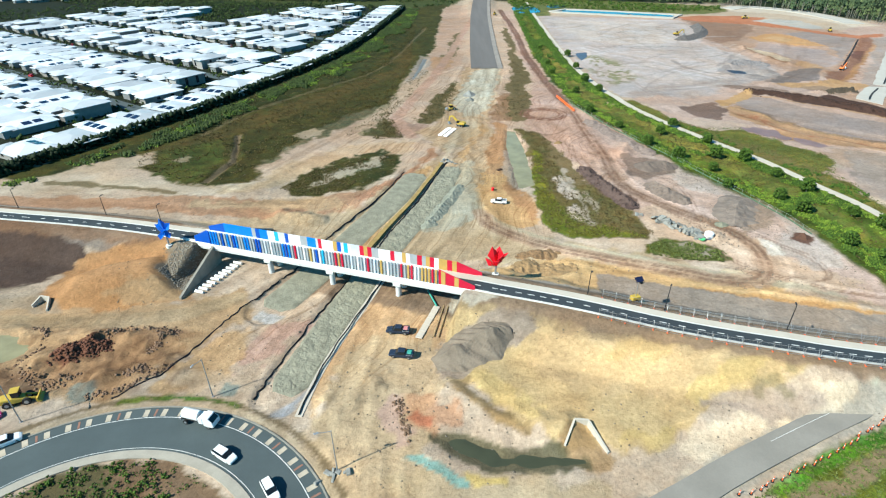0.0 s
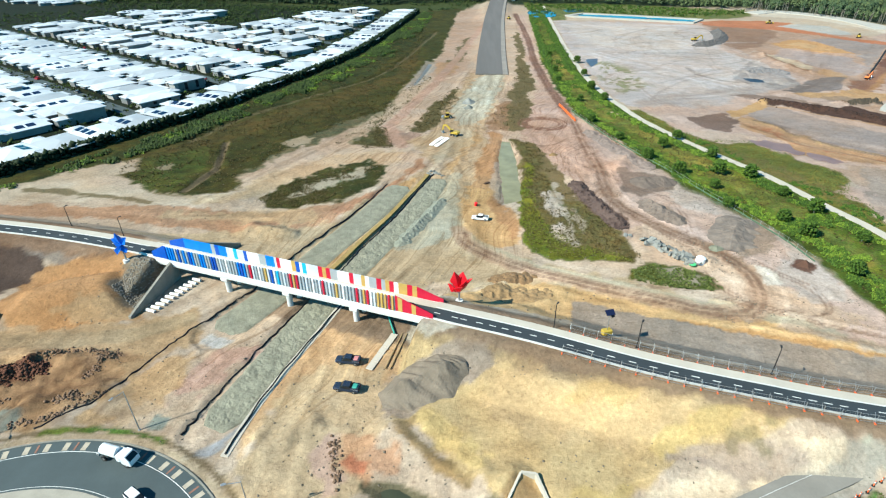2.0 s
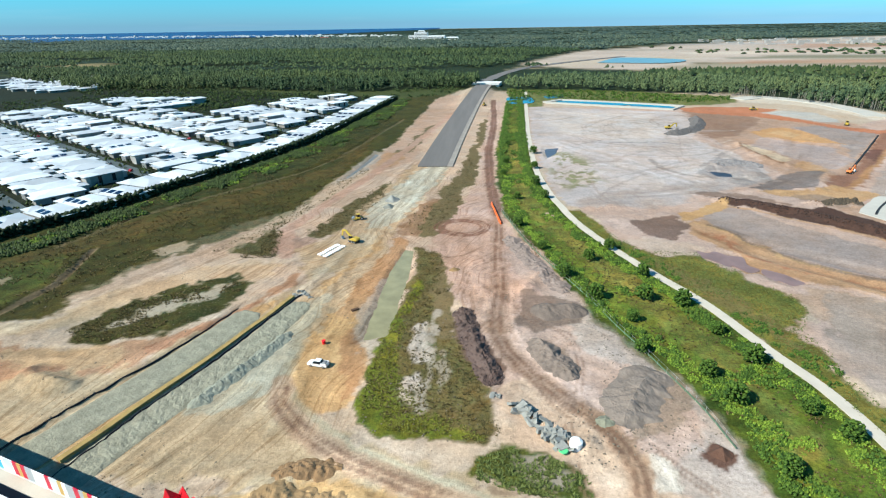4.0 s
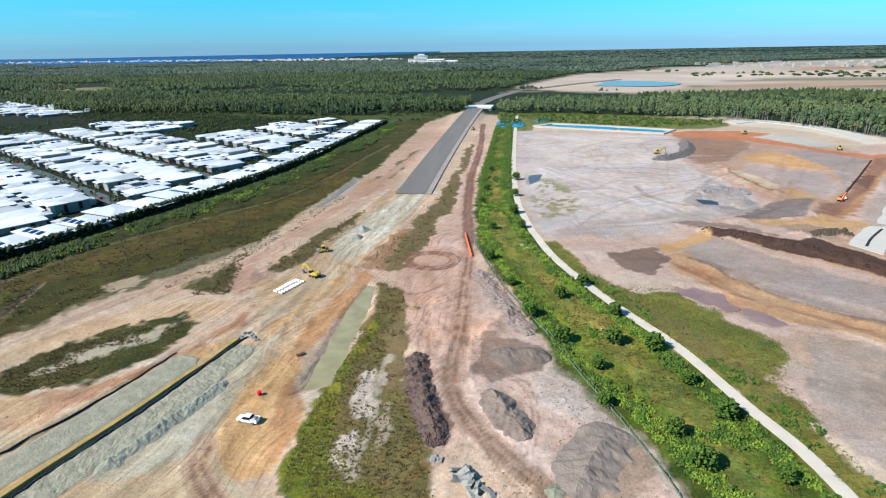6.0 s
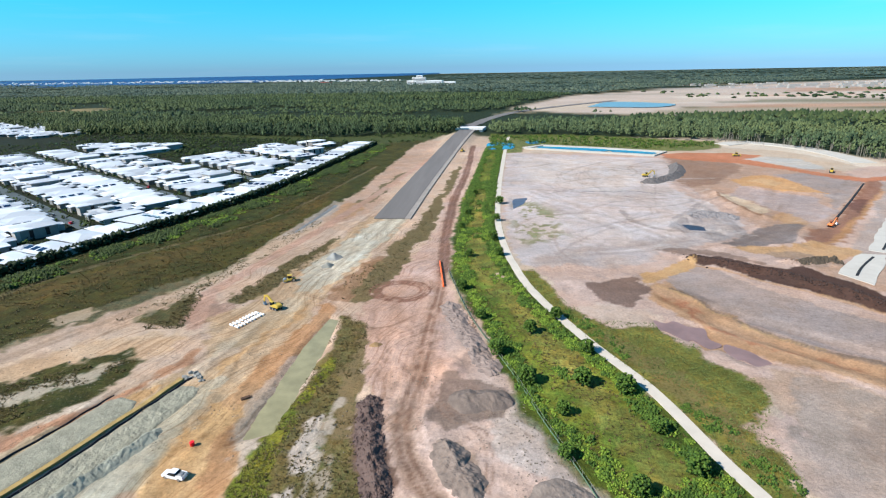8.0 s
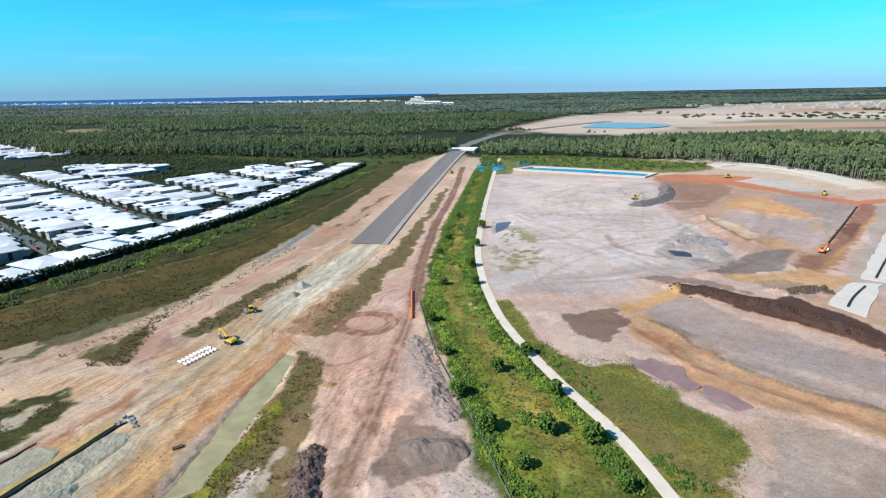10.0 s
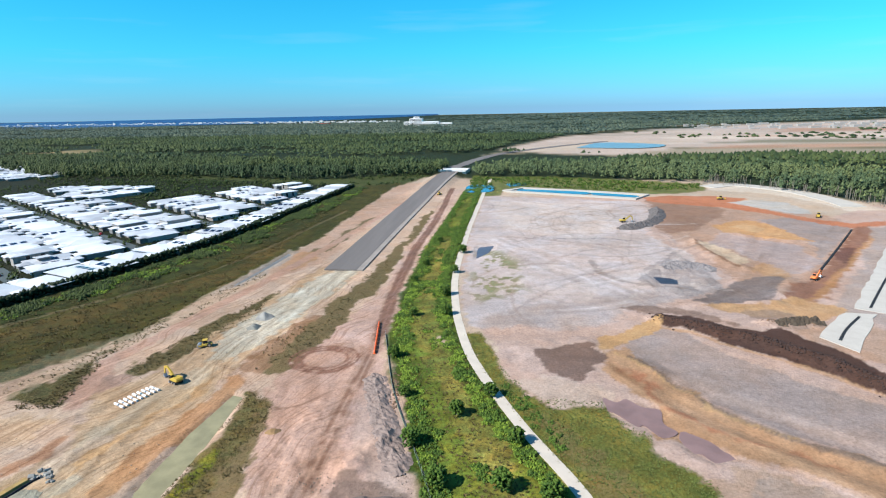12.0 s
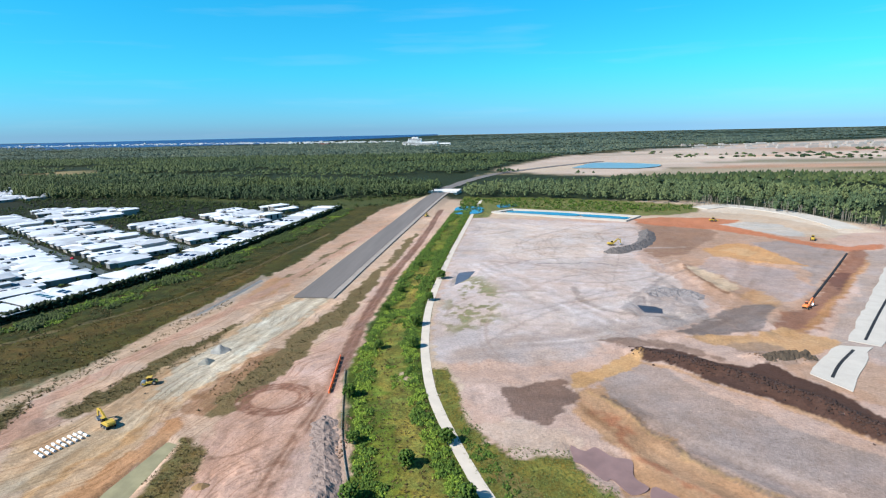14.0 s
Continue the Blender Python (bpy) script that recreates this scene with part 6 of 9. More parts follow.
def scatter_mesh(name, places, material, kit=None):
    """One mesh of many clumps: each place is x, y, z, radius across, radius up."""
    r = np.random.RandomState(len(places))
    P = np.array(places, float)
    kinds, turn = r.randint(0, 8, len(P)), r.uniform(0, 6.28, len(P))
    vs, fs, n = [], [], 0
    for k in range(8):
        q, t = P[kinds == k], turn[kinds == k]
        if not len(q):
            continue
        v, f = (kit or CLUMPS)[k]
        c, s = np.cos(t)[:, None], np.sin(t)[:, None]
        x = (v[None, :, 0] * c - v[None, :, 1] * s) * q[:, 3:4] + q[:, 0:1]
        y = (v[None, :, 0] * s + v[None, :, 1] * c) * q[:, 3:4] + q[:, 1:2]
        z = v[None, :, 2] * q[:, 4:5] + q[:, 2:3]
        vs.append(np.stack([x, y, z], -1).reshape(-1, 3))
        fs.append((f[None] + (n + np.arange(len(q)) * len(v))[:, None, None]).reshape(-1, 3))
        n += len(q) * len(v)
    vs, fs = np.concatenate(vs), np.concatenate(fs)
    me = bpy.data.meshes.new(name)
    me.vertices.add(len(vs))
    me.vertices.foreach_set("co", vs.ravel())
    me.loops.add(len(fs) * 3)
    me.loops.foreach_set("vertex_index", fs.ravel())
    me.polygons.add(len(fs))
    me.polygons.foreach_set("loop_start", np.arange(len(fs)) * 3)
    me.update()
    me.materials.append(material)
    return me


def stuff(name, places, material, label, category, kit=None):
    return tagged(new(name, scatter_mesh(name, places, material, kit)), label, category, kind="stuff")


rs = np.random.RandomState(3)


def pick(area, n, edge=0.0):
    """Random places inside an outline."""
    xs, ys = [p[0] for p in area], [p[1] for p in area]
    out_x, out_y = [], []
    while sum(map(len, out_x)) < n:
        x, y = rs.uniform(min(xs), max(xs), n * 2), rs.uniform(min(ys), max(ys), n * 2)
        ok = inside_dist(x, y, area) > edge
        out_x.append(x[ok])
        out_y.append(y[ok])
    return np.concatenate(out_x)[:n], np.concatenate(out_y)[:n]


def woods(label, area, n, tall, wide, bits, material=None):
    """Trees standing close: each crown is a stack of several tufts of its own."""
    x, y = pick(area, n)
    stand = fbm(x, y, 60, 35) + 0.4 * fbm(x, y, 22, 36) > -0.42
    places = []
    for a, b in zip(x[stand], y[stand]):
        g = ground_z(a, b)
        h, w = tall * rs.uniform(0.6, 1.25), wide * rs.uniform(0.65, 1.3)
        for k in range(bits):
            r = w * rs.uniform(0.18, 0.36)
            places.append((a + rs.uniform(-0.55, 0.55) * w, b + rs.uniform(-0.55, 0.55) * w, g + h * rs.uniform(0.3, 1.0), r, r * rs.uniform(0.8, 1.5)))
    return stuff("woodland", places, material or M_FOREST, label, "woodland", SPIRES)


def far_woods(label, area, n, tall, wide, material):
    """Woods too far off for single tufts: one ragged top a tree, in stands of different height."""
    x, y = pick(area, n)
    age = fbm(x * 0.5, y * 1.2, 130, 37)
    stand = (age + 0.5 * fbm(x, y, 35, 38) > -0.24) & (inside_dist(x, y, CLEARING) < 0)
    x, y, age = x[stand], y[stand], age[stand]
    h = tall * rs.uniform(0.6, 1.3, len(x)) * (0.85 + 0.5 * np.clip(age, -0.5, 0.8))
    places = [(a, b, ground_z(a, b) + q * 0.78, wide * r * 0.5, q * 0.24) for a, b, q, r in zip(x, y, h, rs.uniform(0.6, 1.3, len(x)))]
    return stuff("woodland", places, material, label, "woodland", SPIRES)


CLEARING = [(-790, 985), (-640, 880), (-590, 900), (-720, 1040)]
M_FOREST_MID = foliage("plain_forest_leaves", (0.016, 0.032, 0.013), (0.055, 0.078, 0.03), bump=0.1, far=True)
# distance haze is mixed into these leaf colours, paler and bluer
M_FOREST_HAZE = foliage("hazed_forest_leaves", (0.034, 0.054, 0.042), (0.076, 0.1, 0.074), bump=0.1, far=True)
woods("dense dark green eucalypt woodland edge", [(-120, 535), (-60, 560), (4, 572), (8, 640), (-60, 680), (-400, 720), (-600, 780), (-640, 720), (-420, 570), (-260, 570)], 3000, 10.5, 3.2, 15)
BELT = [(36, 560), (56, 557), (127, 546), (191, 515), (222, 500), (258, 470), (286, 425), (288, 378), (300, 330), (420, 290), (760, 260), (760, 420), (411, 525), (312, 585), (209, 630), (80, 640), (34, 600)]
woods("dense grey-green eucalypt woodland belt", BELT, 3600, 10, 2.8, 15, foliage("belt_leaves", (0.04, 0.062, 0.028), (0.11, 0.14, 0.062), bump=0.2, far=True))
far_woods("wide dark green woodland plain", [(-700, 790), (-400, 720), (0, 680), (12, 720), (50, 880), (100, 1060), (220, 1300), (60, 1400), (-1900, 1400), (-900, 900)], 26000, 9, 6.0, M_FOREST_MID)
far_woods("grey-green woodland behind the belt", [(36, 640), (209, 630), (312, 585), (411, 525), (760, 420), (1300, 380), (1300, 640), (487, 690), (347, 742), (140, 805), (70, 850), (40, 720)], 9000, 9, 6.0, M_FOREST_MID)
far_woods("wide woodland towards the coast with haze in its leaf colour", [(-1900, 1400), (60, 1400), (220, 1300), (430, 1540), (880, 1960), (1500, 2300), (1500, 2600), (-2800, 2700), (-2800, 1500)], 22000, 9, 11, M_FOREST_HAZE)
far_woods("far woodland before the horizon with haze in its leaf colour", [(-2300, 2400), (1200, 2450), (1700, 2300), (3700, 2150), (3600, 3200), (600, 4300), (-250, 3900), (-500, 3000)], 9000, 7, 26, M_FOREST_HAZE)
# pale trunks along the near edge of the belt
sticks = Shape()
for a, b in zip(*pick([(225, 497), (258, 467), (285, 424), (287, 380), (296, 335), (300, 345), (291, 385), (290, 428), (262, 476), (230, 505)], 110)):
    h = rs.uniform(4.5, 8.5)
    sticks.tube(0.17, 0.1, ground_z(a, b) - 0.3, h, 5, Matrix.Translation((a, b, 0)) @ Matrix.Rotation(rs.uniform(-0.06, 0.06), 4, "X"))
tagged(part("tree_trunks", sticks, M_BARK), "slim pale trunks at the edge of the wood", "trunks", kind="stuff")
hp = []
for k in range(len(HEDGE) - 1):
    a, b = np.array(HEDGE[k]), np.array(HEDGE[k + 1])
    L = np.linalg.norm(b - a)
    for t in np.linspace(0, 1, max(2, int(L / 0.5)), endpoint=False):
        p = a + (b - a) * t
        for q in (0.5, 1.3, 2.0, 2.7):
            hp.append((p[0] + rs.uniform(-1.5, 1.5), p[1] + rs.uniform(-1.5, 1.5), q, 0.95 * rs.uniform(0.7, 1.2), 0.9 * rs.uniform(0.7, 1.2)))
stuff("hedge", hp, M_HEDGE, "dark green hedge along the estate fence", "hedge", TUFTS)
STRIP = [(32, 470), (23.5, 278), (24.8, 208), (26, 190), (35, 157), (44, 121), (57, 97), (60, 86), (62, 60), (64, 50), (84, 50), (80, 64), (79, 82), (77, 96), (73, 108), (67, 128), (58, 147), (48.5, 172), (44, 190), (40.5, 213), (38, 250), (40, 320), (43, 400), (46, 480)]


def shrub_places(x, y, lo, hi, bits, low=1.0, leaf=1.0):
    """Tufts that heap up into bushes: low flattens the bushes, leaf sizes the tufts."""
    out = []
    for a, b in zip(x, y):
        r, g = rs.uniform(lo, hi), ground_z(a, b)
        for k in range(bits):
            s = r * rs.uniform(0.17, 0.36) * leaf
            t, q = rs.uniform(0, 6.28), r * rs.uniform(0, 0.85) ** 0.6
            out.append((a + q * math.cos(t), b + q * math.sin(t), g + low * r * rs.uniform(0.1, 1.0) * (1.1 - 0.5 * q / r), s, s * rs.uniform(0.7, 1.1)))
    return out


x, y = pick(STRIP, 12000)
e = inside_dist(x, y, STRIP)
mass = fbm(x, y, 11, 5) + 0.5 * fbm(x, y, 3.5, 6)
keep = (e > 0.4) & (e < 4.4 + 3.4 * mass) & (rs.rand(len(x)) < 0.72) | (e > 0.8) & (mass > 0.42)
x, y = x[keep], y[keep]
bright = fbm(x, y, 8, 19) + 0.35 * rs.normal(size=len(x)) > 0.02
near_y = y < 260
stuff("shrubs", shrub_places(x[~bright & near_y], y[~bright & near_y], 0.35, 1.3, 22, 0.7, 0.72), M_LEAF, "mid-green shrubs along the grassy strip", "shrubs", SPIRES)
stuff("shrubs", shrub_places(x[bright & near_y], y[bright & near_y], 0.3, 1.1, 22, 0.6, 0.72), M_LEAF_BRIGHT, "bright green young shrubs along the grassy strip", "shrubs", SPIRES)
stuff("shrubs", shrub_places(x[~near_y], y[~near_y], 0.5, 1.4, 5), M_LEAF, "green shrubs along the far grassy strip", "shrubs", SPIRES)
x, y = pick([(51, 176), (60, 151), (69, 133), (76, 113), (80, 100), (84, 80), (85, 66), (89, 70), (86, 98), (80, 116), (73, 135), (64, 153), (55, 175)], 420)
keep = fbm(x, y, 8, 29) > 0.12
stuff("shrubs", shrub_places(x[keep], y[keep], 0.3, 1.0, 18, 0.7, 0.75), M_LEAF, "scattered shrubs on the outer side of the footpath", "shrubs", SPIRES)


def blades(name, places, material):
    """One mesh of grass tussocks, each of a few leaning blades."""
    P = np.array(places, float)
    r = np.random.RandomState(len(P))
    n, per = len(P), 7
    t = r.uniform(0, 6.28, (n, per))
    lean, wid, hi = r.uniform(0.5, 1.3, (n, per)) * P[:, 3:4], r.uniform(0.16, 0.34, (n, per)) * P[:, 3:4], r.uniform(0.5, 1.2, (n, per)) * P[:, 4:5]
    c, s = np.cos(t), np.sin(t)
    x, y, z = P[:, 0:1], P[:, 1:2], P[:, 2:3]
    a = np.stack([x - s * wid, y + c * wid, z + 0 * t], -1)
    b = np.stack([x + s * wid, y - c * wid, z + 0 * t], -1)
    tip = np.stack([x + c * lean, y + s * lean, z + hi], -1)
    vs = np.stack([a, b, tip], 2).reshape(-1, 3)
    me = bpy.data.meshes.new(name)
    me.vertices.add(len(vs))
    me.vertices.foreach_set("co", vs.ravel())
    me.loops.add(len(vs))
    me.loops.foreach_set("vertex_index", np.arange(len(vs)))
    me.polygons.add(len(vs) // 3)
    me.polygons.foreach_set("loop_start", np.arange(len(vs) // 3) * 3)
    me.update()
    me.materials.append(material)
    return me


def grass(area, n, size, material, label):
    n, size = int(n * 1.5), size * 0.8
    x, y = pick(area, n)
    tuftiness = fbm(x, y, 9, 15) + 0.5 * fbm(x, y, 2.5, 16)
    ok = tuftiness > -0.28
    x, y = x[ok], y[ok]
    s = size * rs.uniform(0.5, 1.5, len(x))
    z = np.array([ground_z(a, b) for a, b in zip(x, y)])
    tagged(new("grass_tufts", blades("grass_tufts", np.stack([x, y, z - 0.03, s, s * rs.uniform(0.5, 1.1, len(x))], 1), material)), label, "grass", kind="stuff")


M_GRASS_OLIVE = foliage("olive_grass", (0.042, 0.036, 0.011), (0.13, 0.098, 0.036))
M_GRASS_LIME = foliage("yellow_green_grass", (0.085, 0.095, 0.014), (0.19, 0.19, 0.035))
M_GRASS_GREEN = foliage("green_grass", (0.06, 0.085, 0.02), (0.14, 0.165, 0.045))
MID_GRASS = [(-1.4, 157), (6.5, 153), (11, 127), (15, 105), (19.2, 93), (22.6, 82), (20, 79), (11.7, 80), (3.7, 81), (-1.4, 86), (-2.4, 97), (-0.6, 114)]
grass(MID_GRASS, 2600, 0.34, M_GRASS_OLIVE, "olive and brown grass tufts on the median")
grass([(-1.2, 114), (2.5, 114), (2.5, 96), (9, 86), (16, 84), (20, 79.5), (11.7, 80), (3.7, 81), (-1.4, 86), (-2.4, 97)], 1500, 0.3, M_GRASS_LIME, "yellow-green grass along the median edge")
grass([(18.4, 76), (24, 78), (30, 77), (35, 73), (36, 69), (32, 69), (24, 70), (18.6, 72)], 700, 0.45, M_GRASS_GREEN, "green grass on the spoil bank")
grass(STRIP, 5600, 0.4, M_GRASS_OLIVE, "olive grass of the strip beside the footpath")
grass(EAST_VERGE, 4200, 0.3, M_GRASS_GREEN, "olive-green grass east of the footpath")
grass([(-71, 106), (-64, 119), (-52, 128), (-42, 133), (-41, 127), (-48, 116), (-54, 104), (-65, 102)], 1700, 0.36, M_GRASS_OLIVE, "olive scrub on the sandy island")
grass([(-128, 160), (-105, 212), (-80, 290), (-60, 420), (-48, 400), (-44, 260), (-50, 190), (-70, 160), (-80, 125), (-92, 108), (-118, 122)], 7000, 0.5, M_GRASS_OLIVE, "olive marsh grass below the estate")
for patch_ in ([(-55, 153), (-50, 159), (-48, 177), (-44, 163), (-40, 147), (-49, 146)], [(-37, 166), (-33, 185), (-29, 204), (-25, 221), (-21, 227), (-20, 200), (-25, 186), (-28, 170), (-32, 163)], [(-7, 168), (-6, 186), (0, 203), (5, 243), (9, 270), (14, 270), (13, 230), (9, 200), (4, 176), (1, 166)], [(-60, 150), (-54, 172), (-48, 200), (-44, 225), (-38, 250), (-34, 244), (-40, 205), (-46, 176), (-52, 150)]):
    grass(patch_, 520, 0.42, M_GRASS_OLIVE, "brown and olive tufts beside the works road")
grass([(8, 12.5), (19, 18.5), (37, 26), (60, 33), (60, 10), (20, 8)], 2000, 0.35, M_GRASS_GREEN, "bright green verge grass")
GREENBAND = [(-148, 112), (-126, 150), (-119, 169), (-98, 222), (-78, 290), (-68, 377), (-58, 491), (-48, 490), (-52, 380), (-60, 290), (-76, 222), (-93, 194), (-107, 174), (-113, 152), (-128, 124), (-150, 104)]
x, y = pick(GREENBAND, 8800)
away = line_dist(x, y, HEDGE)[0]
thick = fbm(x, y, 10, 25) + 0.7 * fbm(x, y, 3.5, 26)
keep = (away > 1.5) & (thick > -0.55 + 0.042 * away)
x, y, pale = x[keep], y[keep], fbm(x[keep], y[keep], 7, 27) + 0.5 * rs.normal(size=int(keep.sum())) * 0.5
for mat, ok, lo, hi, lab in ((M_SCRUB, pale < -0.05, 0.6, 1.9, "low dark green scrub below the hedge"), (M_LEAF, (pale >= -0.08) & (pale < 0.2), 0.4, 1.3, "mid-green scrub below the hedge"), (M_LEAF_BRIGHT, pale >= 0.2, 0.3, 0.9, "bright green bushes below the hedge")):
    stuff("shrubs", shrub_places(x[ok], y[ok], lo, hi, 8, 0.9, 0.9), mat, lab, "shrubs", SPIRES)
x, y = pick([(-140, 492), (-66, 498), (-26, 505), (-8, 575), (-120, 545), (-260, 585), (-470, 670), (-440, 600), (-260, 535)], 900)
keep = fbm(x, y, 22, 28) > -0.1
stuff("shrubs", shrub_places(x[keep], y[keep], 1.0, 2.8, 6), M_SCRUB, "dark scrub between the estate and the wood", "shrubs", TUFTS)
x, y = pick([(-430, 560), (-330, 500), (-210, 425), (-150, 470), (-130, 500), (-260, 560), (-420, 640)], 620)
stuff("shrubs", shrub_places(x, y, 1.4, 3.2, 6), M_SCRUB, "dark trees between the blocks of houses", "trees", TUFTS)
x, y = pick([(50, 535), (56, 470), (36, 478), (34, 530), (40, 548), (112, 540), (175, 508), (218, 492), (210, 470), (160, 458), (70, 490)], 700)
stuff("shrubs", shrub_places(x, y, 0.8, 2.2, 6), M_LEAF, "green swamp scrub before the wood", "shrubs", TUFTS)
x, y = pick([(-150, 130), (-110, 210), (-70, 480), (-120, 515), (-300, 560), (-520, 420), (-330, 180), (-210, 130)], 5200)
home = np.array([p for p, _, _ in spots])
far_from = ((x[:, None] - home[None, :, 0]) ** 2 + (y[:, None] - home[None, :, 1]) ** 2).min(1)
x, y = x[far_from > 44], y[far_from > 44]
lush = rs.rand(len(x)) < 0.4
stuff("street_trees", shrub_places(x[~lush], y[~lush], 0.8, 2.2, 5), M_SCRUB, "small dark garden trees in the estate", "trees", TUFTS)
stuff("street_trees", shrub_places(x[lush], y[lush], 0.6, 1.5, 5), M_LEAF, "mid-green garden bushes in the estate", "trees", TUFTS)
pts_ = [(C[0] + r * math.cos(a), C[1] + r * math.sin(a)) for r, a in zip((RI - 1.8) * rs.uniform(0.05, 1, 2600) ** 0.6, rs.uniform(0, 6.28, 2600))]
pts_ = [p for p in pts_ if fbm(np.array([p[0]]), np.array([p[1]]), 5, 4)[0] > -0.25]
stuff("island_plants", shrub_places([p[0] for p in pts_], [p[1] for p in pts_], 0.22, 0.7, 5), M_LEAF, "low planted shrubs on the roundabout island", "plants", TUFTS)


def build_tree(seed, tall, wide):
    """A bushy tree: forked tapered trunk under a broken crown of tufts."""
    ob = thing("tree", "bushy dark green tree standing in the grass strip", "tree", group="trees in the grass strip")
    r = random.Random(seed)
    s = Shape().tube(0.14, 0.1, -0.3, tall * 0.4, 7)
    for k in range(4):
        s.tube(0.07, 0.03, 0, tall * 0.45, 5, Matrix.Translation((0, 0, tall * 0.35)) @ Matrix.Rotation(k * 1.6 + r.random(), 4, "Z") @ Matrix.Rotation(r.uniform(0.4, 0.8), 4, "X"))
    part("trunk", s, M_BARK, ob)
    places = []
    for k in range(260):
        t, q = r.uniform(0, 6.28), wide * r.random() ** 0.6
        z = tall * r.uniform(0.25, 1.0)
        q *= math.sqrt(max(0.1, 1 - ((z / tall - 0.5) / 0.6) ** 2))
        c = r.uniform(0.1, 0.22) * wide
        places.append((q * math.cos(t), q * math.sin(t), z, c, c * 0.8))
    part("crown", scatter_mesh("crown", places, M_LEAF, TUFTS), M_LEAF, ob)
    return ob


TREES = [build_tree(k, 2.6 + 0.5 * k, 1.4 + 0.25 * k) for k in range(3)]
tree_at = [(51, 118), (60, 99), (62, 92), (35, 157), (59, 141), (64, 126), (25.5, 238), (40, 206), (38, 224), (30, 205), (29, 176), (39, 139), (50, 106), (54, 158), (70, 104), (73, 90), (63, 76), (66, 68), (27, 260), (39.5, 250), (41, 280), (29, 300), (47, 150), (56, 128), (67, 114), (76, 84), (45, 128)]
for k, (a, b) in enumerate(tree_at):
    m = Matrix.Translation((a, b, ground_z(a, b))) @ Matrix.Rotation(k * 1.3, 4, "Z")
    if k < 3:
        TREES[k].matrix_basis = m
    else:
        copy_thing(TREES[k % 3], m)


# ---- vehicles and machines ----
def wheel(parent, x, y, r, w):
    m = Matrix.Translation((x, y, r)) @ Matrix.Rotation(math.pi / 2, 4, "X")
    t = part("wheel", Shape().tube(r, r, -w / 2, w / 2, 14, m), M_TYRE, parent)
    part("rim", Shape().tube(r * 0.55, r * 0.5, -w / 2 - 0.02, w / 2 + 0.02, 10, m), M_STEEL, t)


def body_loft(secs):
    """Sections along x: x, half width, bottom, shoulder, top, top half width."""
    out = []
    for x, hw, z0, z1, z2, tw in secs:
        out.append([(x, -hw, z0), (x, hw, z0), (x, hw, z1), (x, tw, z2), (x, -tw, z2), (x, -hw, z1)])
    return Shape().loft(out)


M_CAR_WHITE = plain("white_car_paint", (0.75, 0.76, 0.77), 0.25)
M_CAR_DARK = plain("dark_blue_car_paint", (0.02, 0.032, 0.055), 0.25)
M_CAR_GREY = plain("grey_car_paint", (0.16, 0.17, 0.18), 0.3)
M_TEAL = plain("teal_tarp", (0.05, 0.3, 0.24), 0.6)
M_LAMP = plain("headlight_glass", (0.7, 0.72, 0.74), 0.15)
M_TAIL = plain("tail_light", (0.4, 0.01, 0.01), 0.25)


def lights_of(ob, x0, x1, w, z):
    for s in (-1, 1):
        part("headlight", Shape().box(x1 - 0.04, x1 + 0.03, s * w - 0.18, s * w + 0.18, z, z + 0.16, bevel=0.03), M_LAMP, ob)
        part("tail_light", Shape().box(x0 - 0.03, x0 + 0.04, s * w - 0.1, s * w + 0.1, z, z + 0.22, bevel=0.02), M_TAIL, ob)


def build_ute(paint, label, load=None):
    """A twin-cab pickup, nose along +x."""
    ob = thing("pickup_truck", label, "pickup")
    part("body", body_loft([(-2.6, 0.88, 0.5, 0.95, 1.0, 0.86), (-0.9, 0.92, 0.42, 1.0, 1.05, 0.9), (0.9, 0.92, 0.42, 1.02, 1.08, 0.9), (1.3, 0.92, 0.42, 0.98, 1.06, 0.86), (2.3, 0.9, 0.45, 0.88, 0.96, 0.78), (2.6, 0.78, 0.5, 0.8, 0.84, 0.66)]), paint, ob)
    part("cabin", body_loft([(-1.0, 0.86, 1.0, 1.4, 1.42, 0.7), (-0.75, 0.86, 1.0, 1.62, 1.75, 0.66), (0.5, 0.86, 1.0, 1.64, 1.78, 0.66), (1.25, 0.84, 1.0, 1.06, 1.1, 0.7)]), M_GLASS, ob, "dark cabin glass")
    part("cab_roof", body_loft([(-0.85, 0.68, 1.7, 1.74, 1.77, 0.6), (0.5, 0.7, 1.74, 1.78, 1.82, 0.62), (0.62, 0.66, 1.7, 1.72, 1.74, 0.6)]), paint, ob)
    tray = part("tray", Shape().box(-2.55, -1.05, -0.85, 0.85, 0.95, 1.12, bevel=0.04), M_STEEL, ob)
    for y in (-0.85, 0.79):
        part("side_board", Shape().box(-2.55, -1.05, y, y + 0.06, 1.1, 1.4), paint, tray)
    if load is not None:
        part("load", Shape().box(-2.3, -1.3, -0.6, 0.6, 1.12, 1.5, bevel=0.1), load, ob, "tools and boxes in the tray")
    part("tail_gate", Shape().box(-2.62, -2.55, -0.8, 0.8, 1.0, 1.4), paint, ob)
    part("bumper", Shape().box(2.5, 2.68, -0.8, 0.8, 0.45, 0.62, bevel=0.05), M_STEEL, ob)
    for x in (-1.65, 1.6):
        for y in (-0.8, 0.8):
            wheel(ob, x, y, 0.38, 0.26)
    lights_of(ob, -2.6, 2.55, 0.62, 0.68)
    return ob


